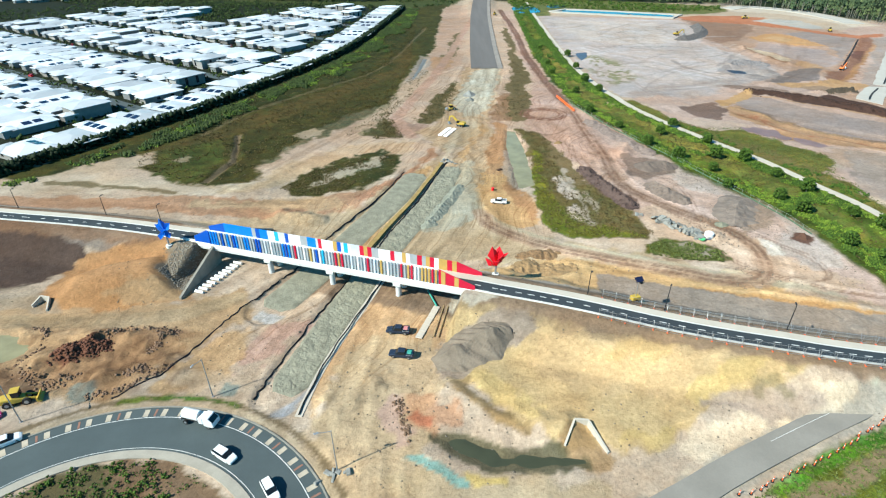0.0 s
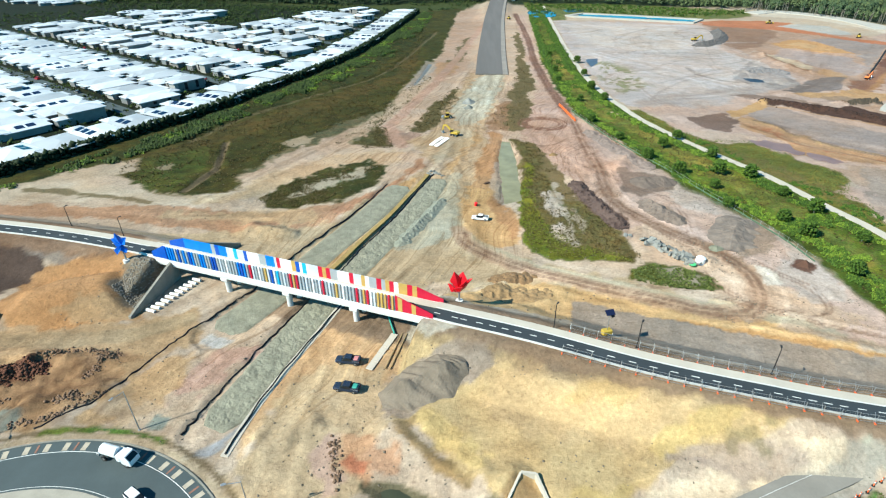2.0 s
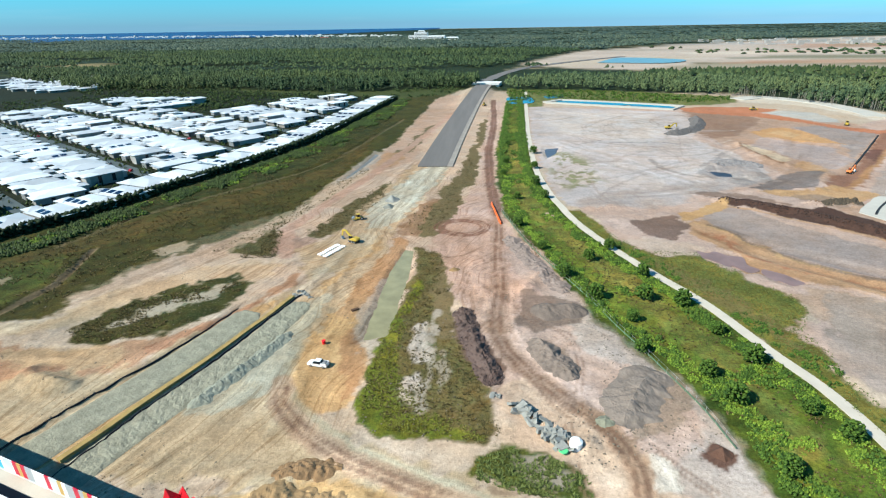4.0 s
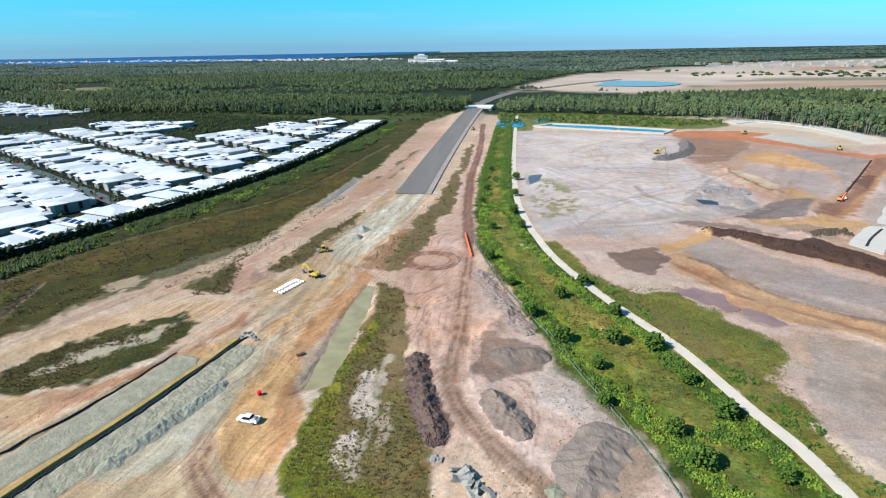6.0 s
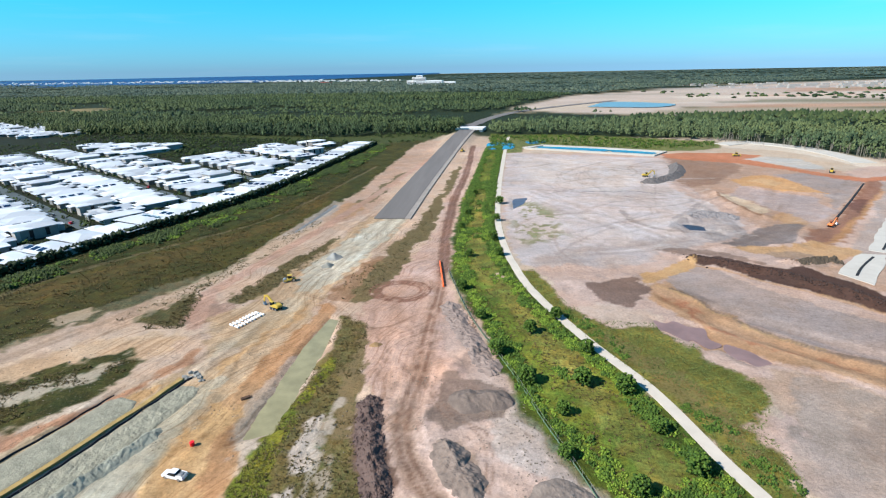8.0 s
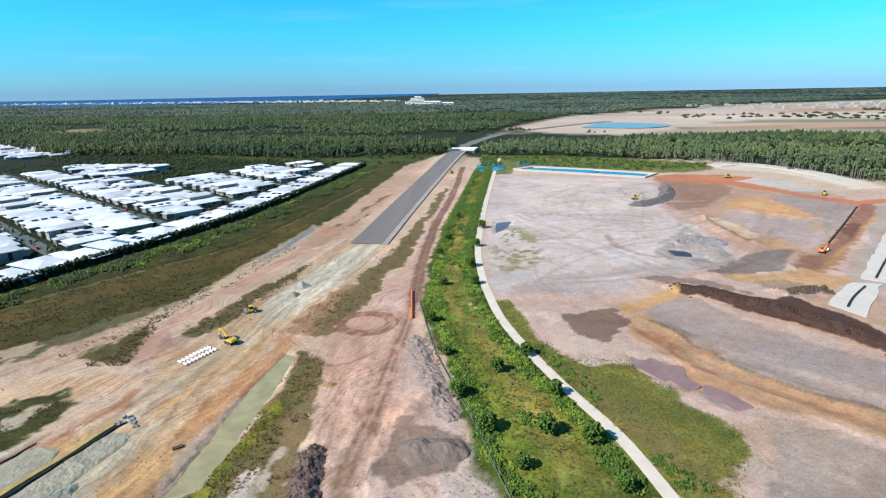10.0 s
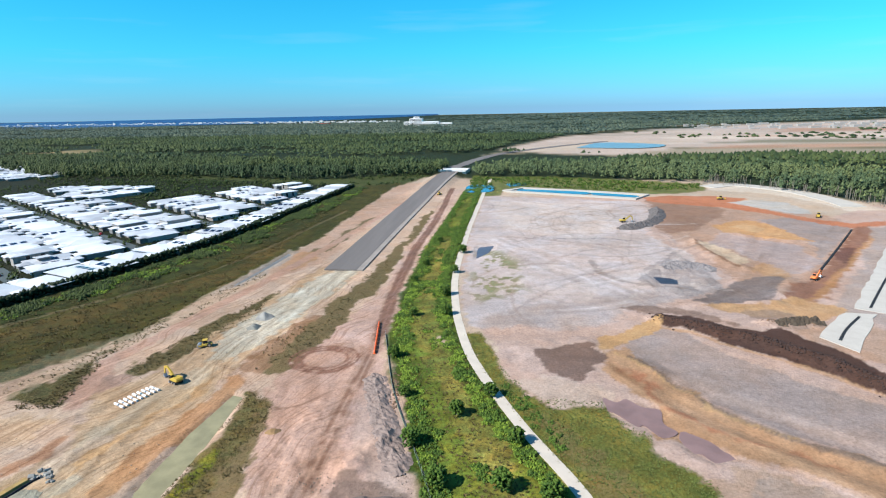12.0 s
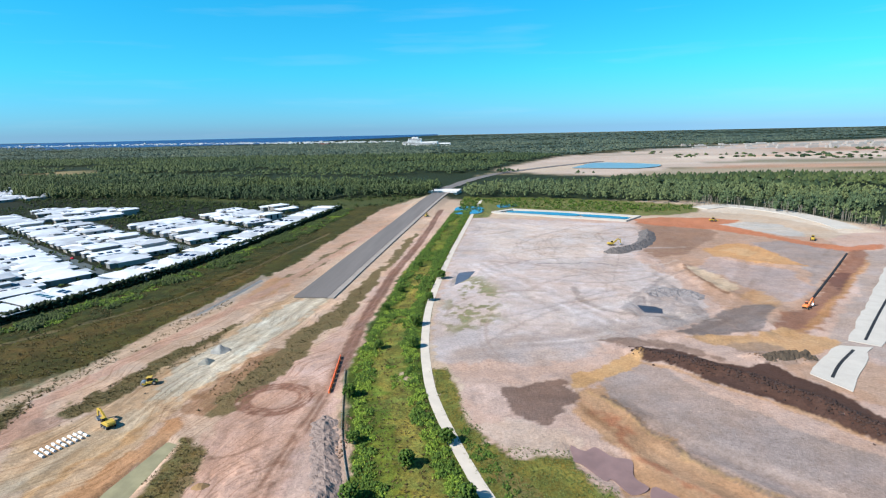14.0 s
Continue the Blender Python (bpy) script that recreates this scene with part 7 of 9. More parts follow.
def build_car(paint, label):
    ob = thing("car", label, "car")
    part("body", body_loft([(-2.3, 0.8, 0.4, 0.8, 0.95, 0.74), (-1.9, 0.9, 0.3, 0.9, 1.05, 0.84), (1.2, 0.92, 0.28, 0.9, 1.02, 0.86), (2.0, 0.88, 0.3, 0.78, 0.88, 0.78), (2.35, 0.74, 0.38, 0.66, 0.72, 0.62)]), paint, ob)
    part("cabin", body_loft([(-2.1, 0.8, 0.95, 1.15, 1.2, 0.66), (-1.6, 0.84, 0.98, 1.5, 1.56, 0.66), (0.3, 0.84, 0.98, 1.54, 1.6, 0.66), (1.25, 0.82, 0.96, 1.02, 1.06, 0.72)]), M_GLASS, ob, "dark cabin glass")
    part("roof", body_loft([(-1.75, 0.66, 1.52, 1.56, 1.58, 0.58), (0.3, 0.7, 1.54, 1.6, 1.64, 0.62), (0.5, 0.66, 1.5, 1.54, 1.56, 0.6)]), paint, ob)
    for x in (-1.4, 1.45):
        for y in (-0.8, 0.8):
            wheel(ob, x, y, 0.34, 0.22)
    lights_of(ob, -2.28, 2.28, 0.6, 0.62)
    return ob


def build_truck():
    ob = thing("vacuum_truck", "white cab truck with a white tank body on the road", "truck")
    part("chassis", Shape().box(-3.6, 3.2, -0.5, 0.5, 0.55, 0.85, bevel=0.05), M_POLE, ob)
    part("cab", body_loft([(1.5, 1.05, 0.7, 2.3, 2.6, 0.92), (2.6, 1.08, 0.6, 2.2, 2.55, 0.94), (3.3, 1.06, 0.6, 1.6, 1.8, 0.98), (3.45, 1.0, 0.65, 1.4, 1.5, 0.95)]), M_CAR_WHITE, ob)
    part("windscreen", Shape().add([(3.36, -0.9, 1.62), (3.36, 0.9, 1.62), (2.75, 0.86, 2.42), (2.75, -0.86, 2.42), (3.2, -0.9, 1.6), (3.2, 0.9, 1.6), (2.6, 0.86, 2.38), (2.6, -0.86, 2.38)], [(0, 1, 2, 3), (7, 6, 5, 4), (0, 4, 5, 1), (1, 5, 6, 2), (2, 6, 7, 3), (3, 7, 4, 0)], Matrix.Translation((0.06, 0, 0.04))), M_GLASS, ob)
    part("tank", Shape().tube(0.95, 0.95, -3.0, 0.2, 18, Matrix.Translation((0, 0, 1.85)) @ Matrix.Rotation(math.pi / 2, 4, "Y")), M_CAR_WHITE, ob)
    part("tool_bin", Shape().box(0.45, 1.3, -1.0, 1.0, 0.9, 2.2, bevel=0.06), M_CAR_WHITE, ob)
    part("rear_rack", Shape().box(-3.6, -3.1, -1.0, 1.0, 0.9, 1.5, bevel=0.05), M_STEEL, ob)
    for x in (-2.4, 2.3):
        for y in (-0.9, 0.9):
            wheel(ob, x, y, 0.5, 0.32)
    lights_of(ob, -3.6, 3.42, 0.75, 0.85)
    return ob


def build_excavator(paint, label):
    ob = thing("excavator", label, "excavator")
    for y in (-1.1, 1.1):
        t = part("track", Shape().box(-1.9, 1.9, y - 0.3, y + 0.3, 0, 0.85, bevel=0.25), M_TYRE, ob)
        for x in (-1.4, 0, 1.4):
            part("roller", Shape().tube(0.28, 0.28, -0.34, 0.34, 10, Matrix.Translation((x, y, 0.42)) @ Matrix.Rotation(math.pi / 2, 4, "X")), M_STEEL, t)
    part("turntable", Shape().tube(0.8, 0.7, 0.6, 1.05, 16), M_POLE, ob)
    part("house", body_loft([(-2.1, 1.15, 1.05, 1.8, 2.0, 1.05), (-0.4, 1.25, 1.05, 1.9, 2.1, 1.15), (1.2, 1.2, 1.05, 1.5, 1.6, 1.1)]), paint, ob)
    part("cab", Shape().box(0.1, 1.5, 0.35, 1.2, 1.4, 2.8, bevel=0.12), M_GLASS, ob, "glazed cab")
    part("cab_roof", Shape().box(0.0, 1.5, 0.3, 1.25, 2.8, 2.9, bevel=0.04), paint, ob)
    part("counterweight", Shape().box(-2.5, -1.9, -1.15, 1.15, 1.05, 1.9, bevel=0.2), paint, ob)
    def arm(name, a, b, w0, w1, mat, parent):
        a, b = Vector(a), Vector(b)
        d = (b - a)
        m = Matrix.Translation(a) @ d.to_track_quat("X", "Z").to_matrix().to_4x4()
        return part(name, Shape().loft([[(0, -w0 / 2, -w0), (0, w0 / 2, -w0), (0, w0 / 2, w0), (0, -w0 / 2, w0)], [(d.length * 0.5, -w0 / 2, -w0 * 1.3), (d.length * 0.5, w0 / 2, -w0 * 1.3), (d.length * 0.5, w0 / 2, w0), (d.length * 0.5, -w0 / 2, w0)], [(d.length, -w1 / 2, -w1), (d.length, w1 / 2, -w1), (d.length, w1 / 2, w1), (d.length, -w1 / 2, w1)]], m), mat, parent)
    boom = arm("boom", (1.1, -0.2, 1.6), (4.0, -0.2, 4.1), 0.42, 0.32, paint, ob)
    arm("boom_end", (4.0, -0.2, 4.1), (5.6, -0.2, 3.7), 0.32, 0.26, paint, boom)
    stick = arm("stick", (5.5, -0.2, 3.9), (6.0, -0.2, 1.4), 0.28, 0.2, paint, ob)
    part("bucket", Shape().loft([[(x, y, z) for x, z in ((6.2, 1.5), (6.5, 0.7), (6.0, 0.15), (5.3, 0.4), (5.7, 0.9))] for y in (-0.7, 0.3)]), M_STEEL, stick)
    part("ram", Shape().tube(0.08, 0.08, 0, 2.2, 8, Matrix.Translation((1.6, -0.2, 1.5)) @ Matrix.Rotation(0.95, 4, "Y")), M_STEEL, boom)
    return ob


def build_roller(label):
    ob = thing("road_roller", label, "roller")
    part("body", body_loft([(-2.2, 0.8, 0.7, 1.2, 1.35, 0.7), (0, 0.85, 0.6, 1.3, 1.5, 0.75), (1.0, 0.8, 0.7, 1.1, 1.2, 0.7)]), M_YELLOW, ob)
    part("drum", Shape().tube(0.75, 0.75, -1.0, 1.0, 20, Matrix.Translation((2.0, 0, 0.75)) @ Matrix.Rotation(math.pi / 2, 4, "X")), M_STEEL, ob)
    part("yoke", Shape().box(0.9, 2.2, -1.15, -1.02, 0.5, 1.0).box(0.9, 2.2, 1.02, 1.15, 0.5, 1.0).box(0.8, 1.1, -1.15, 1.15, 0.5, 1.0), M_YELLOW, ob)
    part("cab", Shape().box(-0.7, 0.7, -0.75, 0.75, 1.3, 2.6, bevel=0.1), M_GLASS, ob)
    part("cab_roof", Shape().box(-0.85, 0.85, -0.9, 0.9, 2.6, 2.72, bevel=0.04), M_YELLOW, ob)
    for y in (-0.85, 0.85):
        wheel(ob, -1.4, y, 0.75, 0.5)
    return ob


def build_loader(label):
    ob = thing("wheel_loader", label, "loader")
    part("body", body_loft([(-2.8, 0.9, 0.9, 1.7, 1.9, 0.8), (-0.6, 1.0, 0.8, 1.8, 2.0, 0.85), (1.2, 0.8, 0.8, 1.3, 1.4, 0.7)]), M_YELLOW, ob)
    part("cab", Shape().box(-0.7, 0.7, -0.75, 0.75, 1.8, 3.1, bevel=0.12), M_GLASS, ob)
    part("cab_roof", Shape().box(-0.8, 0.8, -0.85, 0.85, 3.1, 3.22, bevel=0.04), M_YELLOW, ob)
    for y in (-0.6, 0.6):
        part("lift_arm", Shape().box(0, 2.2, -0.12, 0.12, -0.15, 0.15, Matrix.Translation((1.0, y, 1.4)) @ Matrix.Rotation(0.25, 4, "Y")), M_YELLOW, ob)
    part("bucket", Shape().loft([[(x, y, z) for x, z in ((3.1, 0.3), (3.9, 0.15), (3.9, 0.3), (3.4, 0.6), (3.5, 1.3), (3.1, 1.0))] for y in (-1.3, 1.3)]), M_YELLOW, ob)
    for x in (-1.7, 1.5):
        for y in (-1.0, 1.0):
            wheel(ob, x, y, 0.75, 0.55)
    return ob


CAR_SIZE = Matrix.Scale(0.78, 4)


def put(ob, x, y, turn, z=None, size=CAR_SIZE):
    ob.matrix_basis = Matrix.Translation((x, y, ground_z(x, y) if z is None else z)) @ Matrix.Rotation(radians(turn), 4, "Z") @ size
    return ob


put(build_ute(M_CAR_DARK, "dark blue twin-cab pickup with pink load on bare earth", plain("pink_load", (0.5, 0.2, 0.2), 0.6)), -34.2, 46.2, 175, 0.12)
put(build_ute(M_CAR_DARK, "dark pickup with green and white load on bare earth", M_TEAL), -33.2, 40.2, 172, 0.1)
put(build_ute(M_CAR_WHITE, "white twin-cab pickup parked on ochre fill", M_CAR_GREY), -12.3, 97.5, 170)
put(build_truck(), -60.8, 26.4, -14, 0.13)
put(build_car(M_CAR_WHITE, "white hatchback on the roundabout"), -55.3, 20.6, -30, 0.13)
put(build_car(M_CAR_WHITE, "white estate car on the roundabout"), -86.0, 22.8, 34, 0.13)
put(build_car(M_CAR_WHITE, "white car leaving the roundabout"), -47.8, 15.5, -52, 0.13)
put(build_excavator(M_YELLOW, "yellow tracked excavator beside the concrete pipes"), -20.6, 160, 152)
put(build_roller("yellow road roller on pale road base"), -23.8, 179.5, 200)
put(build_loader("yellow wheel loader in rough brown earth"), -89, 30, 20)
put(build_car(plain("pink_car_paint", (0.6, 0.05, 0.22), 0.3), "pink car parked beside the works"), -91.5, 26.5, 40)
put(build_excavator(plain("machine_orange", (0.75, 0.2, 0.06), 0.45), "orange tracked excavator digging a trench"), 169.5, 245.5, 40, size=Matrix.Scale(0.75, 4))
put(build_excavator(M_YELLOW, "yellow excavator at the grey spoil curve"), 125.5, 346.5, 10, size=Matrix.Scale(0.85, 4))
put(build_loader("small yellow loader beside the new carriageway"), 14.2, 446, 75, size=Matrix.Scale(0.8, 4))
put(build_loader("orange-brown dozer on red earth"), 206, 421, 10, size=Matrix.Scale(0.85, 4))
put(build_loader("yellow loader beside the white bank"), 234, 360, 60, size=Matrix.Scale(0.85, 4))


# ---- sculptures ----
def petal(root, tip, width, side, thick=0.07):
    """A folded pointed sheet from root to tip."""
    root, tip, side = Vector(root), Vector(tip), Vector(side).normalized()
    d = tip - root
    up = d.cross(side).normalized()
    a, b = root + d * 0.55 + side * width + up * width * 0.35, root + d * 0.55 - side * width + up * width * 0.35
    f, o = [root, a, tip, b], up * thick
    mid = root + d * 0.5 - up * width * 0.12
    v = [root, a, tip, b, mid]
    v = [tuple(p) for p in v] + [tuple(p - o) for p in v]
    return Shape().add(v, [(0, 1, 4), (1, 2, 4), (2, 3, 4), (3, 0, 4), (6, 5, 9), (7, 6, 9), (8, 7, 9), (5, 8, 9), (0, 5, 6, 1), (1, 6, 7, 2), (2, 7, 8, 3), (3, 8, 5, 0)])


def build_flower(name, label, paint, x, y, z, petals, stem):
    ob = thing(name, label, "sculpture", Matrix.Translation((x, y, z)))
    part("footing", Shape().tube(0.7, 0.65, -0.6, 0.25, 14), M_CONCRETE, ob)
    part("stem", Shape().tube(0.2, 0.14, 0.2, stem, 12), M_STEEL, ob)
    for p in petals:
        part("petal", petal(*p), paint, ob)


M_FLOWER_RED = plain("red_gloss_paint", (0.7, 0.012, 0.025), 0.35)
M_FLOWER_BLUE = plain("blue_gloss_paint", (0.006, 0.13, 0.6), 0.35)
build_flower("flower_sculpture", "tall red folded steel flower on a pale stem", M_FLOWER_RED, -16.5, 58.2, ground_z(-16.5, 58.2), [
    ((0, 0, 2.0), (-0.9, -0.2, 6.4), 1.1, (1, 0.4, 0)), ((0, 0, 2.0), (0.6, 0.8, 5.8), 1.2, (1, -0.5, 0)), ((0, 0, 2.0), (2.2, 0.2, 4.8), 0.9, (0.4, 1, 0.3)),
    ((0, 0, 2.0), (-2.0, 0.5, 3.4), 0.9, (0.2, 1, 0.2)), ((0, 0, 2.0), (0.4, -1.7, 4.2), 1.0, (1, 0.2, 0)), ((0, 0, 2.0), (-1.0, -1.5, 3.2), 0.8, (1, -0.6, 0)), ((0, 0, 2.0), (1.3, -0.9, 5.2), 0.8, (0.6, 0.8, 0))], 2.4)
build_flower("flower_sculpture", "tall blue folded steel flower on a steel stem", M_FLOWER_BLUE, -83.2, 69.0, ground_z(-83.2, 69.0), [
    ((0, 0, 3.6), (-0.4, -0.2, 6.4), 0.7, (1, 0.2, 0)), ((0, 0, 3.6), (1.4, 0.1, 5.3), 0.8, (-0.5, 0.3, 1)), ((0, 0, 3.6), (-1.7, 0, 5.0), 0.8, (0.5, 0.3, 1)),
    ((0, 0, 4.0), (0.9, -0.5, 2.0), 0.8, (1, 0.2, 0)), ((0, 0, 4.0), (-1.2, -0.4, 1.6), 0.9, (1, -0.2, 0.2)), ((0, 0, 3.8), (0.1, -1.4, 3.9), 0.7, (1, 0, 0.1))], 3.8)


# ---- street furniture ----
def build_lamp(tall, arm, label, mat=M_POLE):
    ob = thing("street_lamp", label, "street lamp")
    part("pole", Shape().tube(0.1, 0.06, -0.5, tall, 8), mat, ob)
    part("base_plate", Shape().tube(0.2, 0.2, 0, 0.08, 8), mat, ob)
    if arm:
        part("arm", Shape().tube(0.05, 0.04, 0, arm, 6, Matrix.Translation((0, 0, tall - 0.1)) @ Matrix.Rotation(radians(80), 4, "Y")), mat, ob)
    part("lamp_head", Shape().box(arm * 0.98 - 0.1, arm * 0.98 + 0.5, -0.14, 0.14, tall + arm * 0.16 - 0.08, tall + arm * 0.16 + 0.04, bevel=0.03), mat, ob)
    return ob


for x, y, turn in ((11.3, 46.6, 60), (29.8, 42.2, 70), (-1.0, 50.4, 60), (46, 39, 70), (-104, 83, 60), (-88.5, 77.5, 60), (-128, 88, 60)):
    ob = build_lamp(4.8, 0.35, "slim dark road lamp beside the footpath")
    ob.matrix_basis = Matrix.Translation((x, y, ground_z(x, y))) @ Matrix.Rotation(radians(turn), 4, "Z")
for x, y, turn in ((-40, 18.6, 200), (-61, 31.4, 250), (-86.5, 26.4, 280)):
    ob = build_lamp(7.5, 1.6, "tall grey road lamp beside the roundabout", M_STEEL)
    ob.matrix_basis = Matrix.Translation((x, y, ground_z(x, y))) @ Matrix.Rotation(radians(turn), 4, "Z")

tower = thing("light_tower", "yellow trailer light tower with a blue solar panel", "light tower", Matrix.Translation((7.6, 50.6, ground_z(7.6, 50.6))) @ Matrix.Rotation(0.3, 4, "Z"))
part("trailer", Shape().box(-0.8, 0.8, -0.5, 0.5, 0.3, 1.1, bevel=0.06), M_YELLOW, tower)
part("mast", Shape().tube(0.06, 0.04, 1.0, 4.6, 8), M_STEEL, tower)
part("solar_panel", Shape().box(-0.75, 0.75, -0.5, 0.5, -0.03, 0.03, Matrix.Translation((0, 0, 4.6)) @ Matrix.Rotation(0.5, 4, "X")), M_SOLAR, tower)
part("lamp_head", Shape().box(0.3, 0.8, -0.3, 0.3, 3.7, 4.0, bevel=0.04), M_POLE, tower)
for y in (-0.55, 0.55):
    wheel(tower, 0, y, 0.3, 0.18)


def build_fence_panel():
    """A temporary mesh fence panel on an orange foot."""
    ob = thing("fence_panel", "temporary steel mesh fence panel on orange feet", "fence", group="temporary road fence")
    part("frame", Shape().box(-0.02, 0.02, -0.02, 0.02, 0.1, 1.5).box(2.1, 2.14, -0.02, 0.02, 0.1, 1.5).box(0, 2.14, -0.015, 0.015, 1.46, 1.5).box(0, 2.14, -0.015, 0.015, 0.14, 0.18).box(0, 2.14, -0.012, 0.012, 0.8, 0.83), M_STEEL, ob)
    wire = Shape().box(-0.005, 0.005, -0.005, 0.005, 0.18, 1.46).mesh("wire", M_STEEL)
    for k in range(1, 7):
        part("wire", wire, None, ob, m=Matrix.Translation((k * 0.305, 0, 0)))
    part("foot", Shape().box(-0.1, 0.1, -0.26, 0.26, 0, 0.13, bevel=0.03), M_ORANGE, ob, "orange plastic foot")
    part("brace", Shape().tube(0.02, 0.02, 0, 1.4, 5, Matrix.Translation((0, 0.05, 0.1)) @ Matrix.Rotation(-0.6, 4, "X")), M_STEEL, ob)
    return ob


panel = None
for off, a0, n in ((-2.9, 46, 21), (2.75, 47, 21)):
    line = smooth_line(ROAD[44:64], 6)
    run, placed = 0.0, 0
    for k in range(len(line) - 1):
        a, b = np.array(line[k]), np.array(line[k + 1])
        L = np.linalg.norm(b - a)
        q = (b - a) / L
        while run < L and placed < n:
            p = a + q * run + np.array((-q[1], q[0])) * off
            zz = ground_z(*p)
            m = Matrix.Translation((p[0], p[1], zz)) @ Matrix.Rotation(math.atan2(q[1], q[0]), 4, "Z")
            if panel is None:
                panel = build_fence_panel()
                panel.matrix_basis = m
            else:
                copy_thing(panel, m)
            placed += 1
            run += 2.15
        run -= L

def build_bollard():
    """A short orange post with a pale band on a black foot."""
    ob = thing("traffic_bollard", "short orange plastic post beside the worn road", "bollard", group="orange road posts")
    part("post", Shape().tube(0.07, 0.05, 0.06, 0.95, 8), M_ORANGE, ob)
    part("band", Shape().tube(0.068, 0.064, 0.55, 0.72, 8), M_WHITE, ob, "white reflective band")
    part("foot", Shape().tube(0.24, 0.2, 0, 0.07, 8), M_TYRE, ob, "black rubber foot")
    return ob


post = build_bollard()
rp = random.Random(8)
for k in range(22):
    t = k / 21
    p = (10.5 + 27 * t + rp.uniform(-0.3, 0.3), 15.0 + 12.6 * t + 0.9 * math.sin(t * 3) * -1 + rp.uniform(-0.2, 0.2))
    m = Matrix.Translation((*p, ground_z(*p))) @ Matrix.Rotation(rp.uniform(0, 6), 4, "Z")
    if k == 0:
        post.matrix_basis = m
    else:
        copy_thing(post, m)


# lane marks
def dash(m, w, l, mat, name="lane_mark", label="white painted lane dash", group="lane dashes"):
    return tagged(part(name, Shape().box(-l / 2, l / 2, -w / 2, w / 2, 0, 0.012), mat, m=m), label, "road marking", group)


first_dash = None
for pts, zf in ((east, E_Z), (west, W_Z)):
    n = len(pts)
    for k in range(n - 1):
        a, b = np.array(pts[k][:2]), np.array(pts[k + 1][:2])
        L, q = np.linalg.norm(b - a), (b - a) / np.linalg.norm(b - a)
        for t in np.arange(0.8, L, 3.2):
            p = a + q * t + np.array((-q[1], q[0])) * -0.8
            z0, z1 = float(zf(k / (n - 1))), float(zf((k + 1) / (n - 1)))
            m = Matrix.Translation((p[0], p[1], z0 + (z1 - z0) * t / L + 0.03)) @ Matrix.Rotation(math.atan2(q[1], q[0]), 4, "Z") @ Matrix.Rotation(-math.atan2(z1 - z0, L), 4, "Y")
            if first_dash is None:
                first_dash = dash(m, 0.14, 1.1, M_LINE)
            else:
                copy_thing(first_dash, m)
for r, w in ((RO - 1.85, 0.08), (RI + 0.35, 0.06)):
    s, secs = Shape(), []
    for k in range(121):
        a = math.pi * (0.02 + 0.96 * k / 120)
        secs.append([(C[0] + q * math.cos(a), C[1] + q * math.sin(a), h) for q, h in ((r, 0.118), (r + w, 0.118), (r + w, 0.132), (r, 0.132))])
    structure("edge_line", s.loft(secs), M_LINE, "white edge line round the roundabout", "road marking")
M_PAVER = surface("cream_pavers", lin(226, 212, 190, 0.56), 0.85, big=1, fine=8, vary=0.2, bump=0.1)
M_PAVER_RED = surface("red_pavers", lin(190, 140, 120), 0.85, big=1, fine=8, vary=0.2, bump=0.1)
first = {}
for k in range(32):
    a = math.pi * (0.06 + 0.86 * k / 31)
    for j, (mat, da) in enumerate(((M_PAVER, 0), (M_PAVER_RED, 0.042))):
        if j and k % 2:
            continue
        m = Matrix.Translation((C[0], C[1], 0.12)) @ Matrix.Rotation(a + da, 4, "Z")
        if j not in first:
            first[j] = tagged(part("paver_patch", Shape().box(RO - 1.62, RO - 0.3, -0.36 if not j else -0.14, 0.36 if not j else 0.14, -0.02, 0.02 + 0.006 * j, bevel=0.008), mat, m=m), ("cream" if not j else "faded red") + " paver patch on the roundabout shoulder", "paving", "roundabout paver patches")
        else:
            copy_thing(first[j], m)


# ---- works ----
def silt_fence(name, pts, tall, label):
    """Black cloth pegged along a line, sagging between its stakes."""
    ob = thing(name, label, "silt fence")
    line = smooth_line(pts, 10)
    secs = []
    r = random.Random(len(pts))
    for k, p in enumerate(line):
        q = np.array(line[min(k + 1, len(line) - 1)]) - np.array(line[max(k - 1, 0)])
        q = q / np.linalg.norm(q)
        nor = np.array((-q[1], q[0]))
        c = np.array(p) + nor * r.uniform(-0.25, 0.25)
        z, t, w = ground_z(*p), tall * r.uniform(0.75, 1.1), 0.45 * tall * r.uniform(0.6, 1.4)
        secs.append([(*(c - nor * (w + 0.3 * tall)), z - 0.1), (*(c + nor * (w + 0.3 * tall)), z - 0.1), (*(c + nor * w * 0.5), z + t), (*(c - nor * w * 0.5), z + t)])
    part("cloth", Shape().loft(secs), M_BLACK, ob)
    for p in line[::4]:
        part("stake", Shape().box(p[0] - 0.04, p[0] + 0.04, p[1] - 0.04, p[1] + 0.04, ground_z(*p) - 0.3, ground_z(*p) + tall * 1.25), M_BARK, ob)


silt_fence("silt_fence", [(-37.9, 118.8), (-43.8, 101), (-50.5, 85), (-56, 71)], 0.26, "black silt fence along the gravel lane")
silt_fence("silt_fence", [(-25.7, 126), (-29.8, 112), (-33.2, 99), (-38.2, 85), (-40.6, 77), (-43.4, 68)], 0.36, "black drain wrap between the gravel lanes")
# this one is added for the shadow of a cut ledge, with some cloth
silt_fence("silt_fence", [(-76, 30.8), (-70, 37.5), (-65.5, 49), (-62.8, 55), (-59.5, 62), (-55.5, 70)], 0.2, "black strip for a cut ledge's shadow and scraps of dark cloth")
silt_fence("silt_fence", [(-55, 31), (-52.8, 39), (-49.6, 51), (-45.5, 63)], 0.22, "black silt fence beside the rough gravel lane")
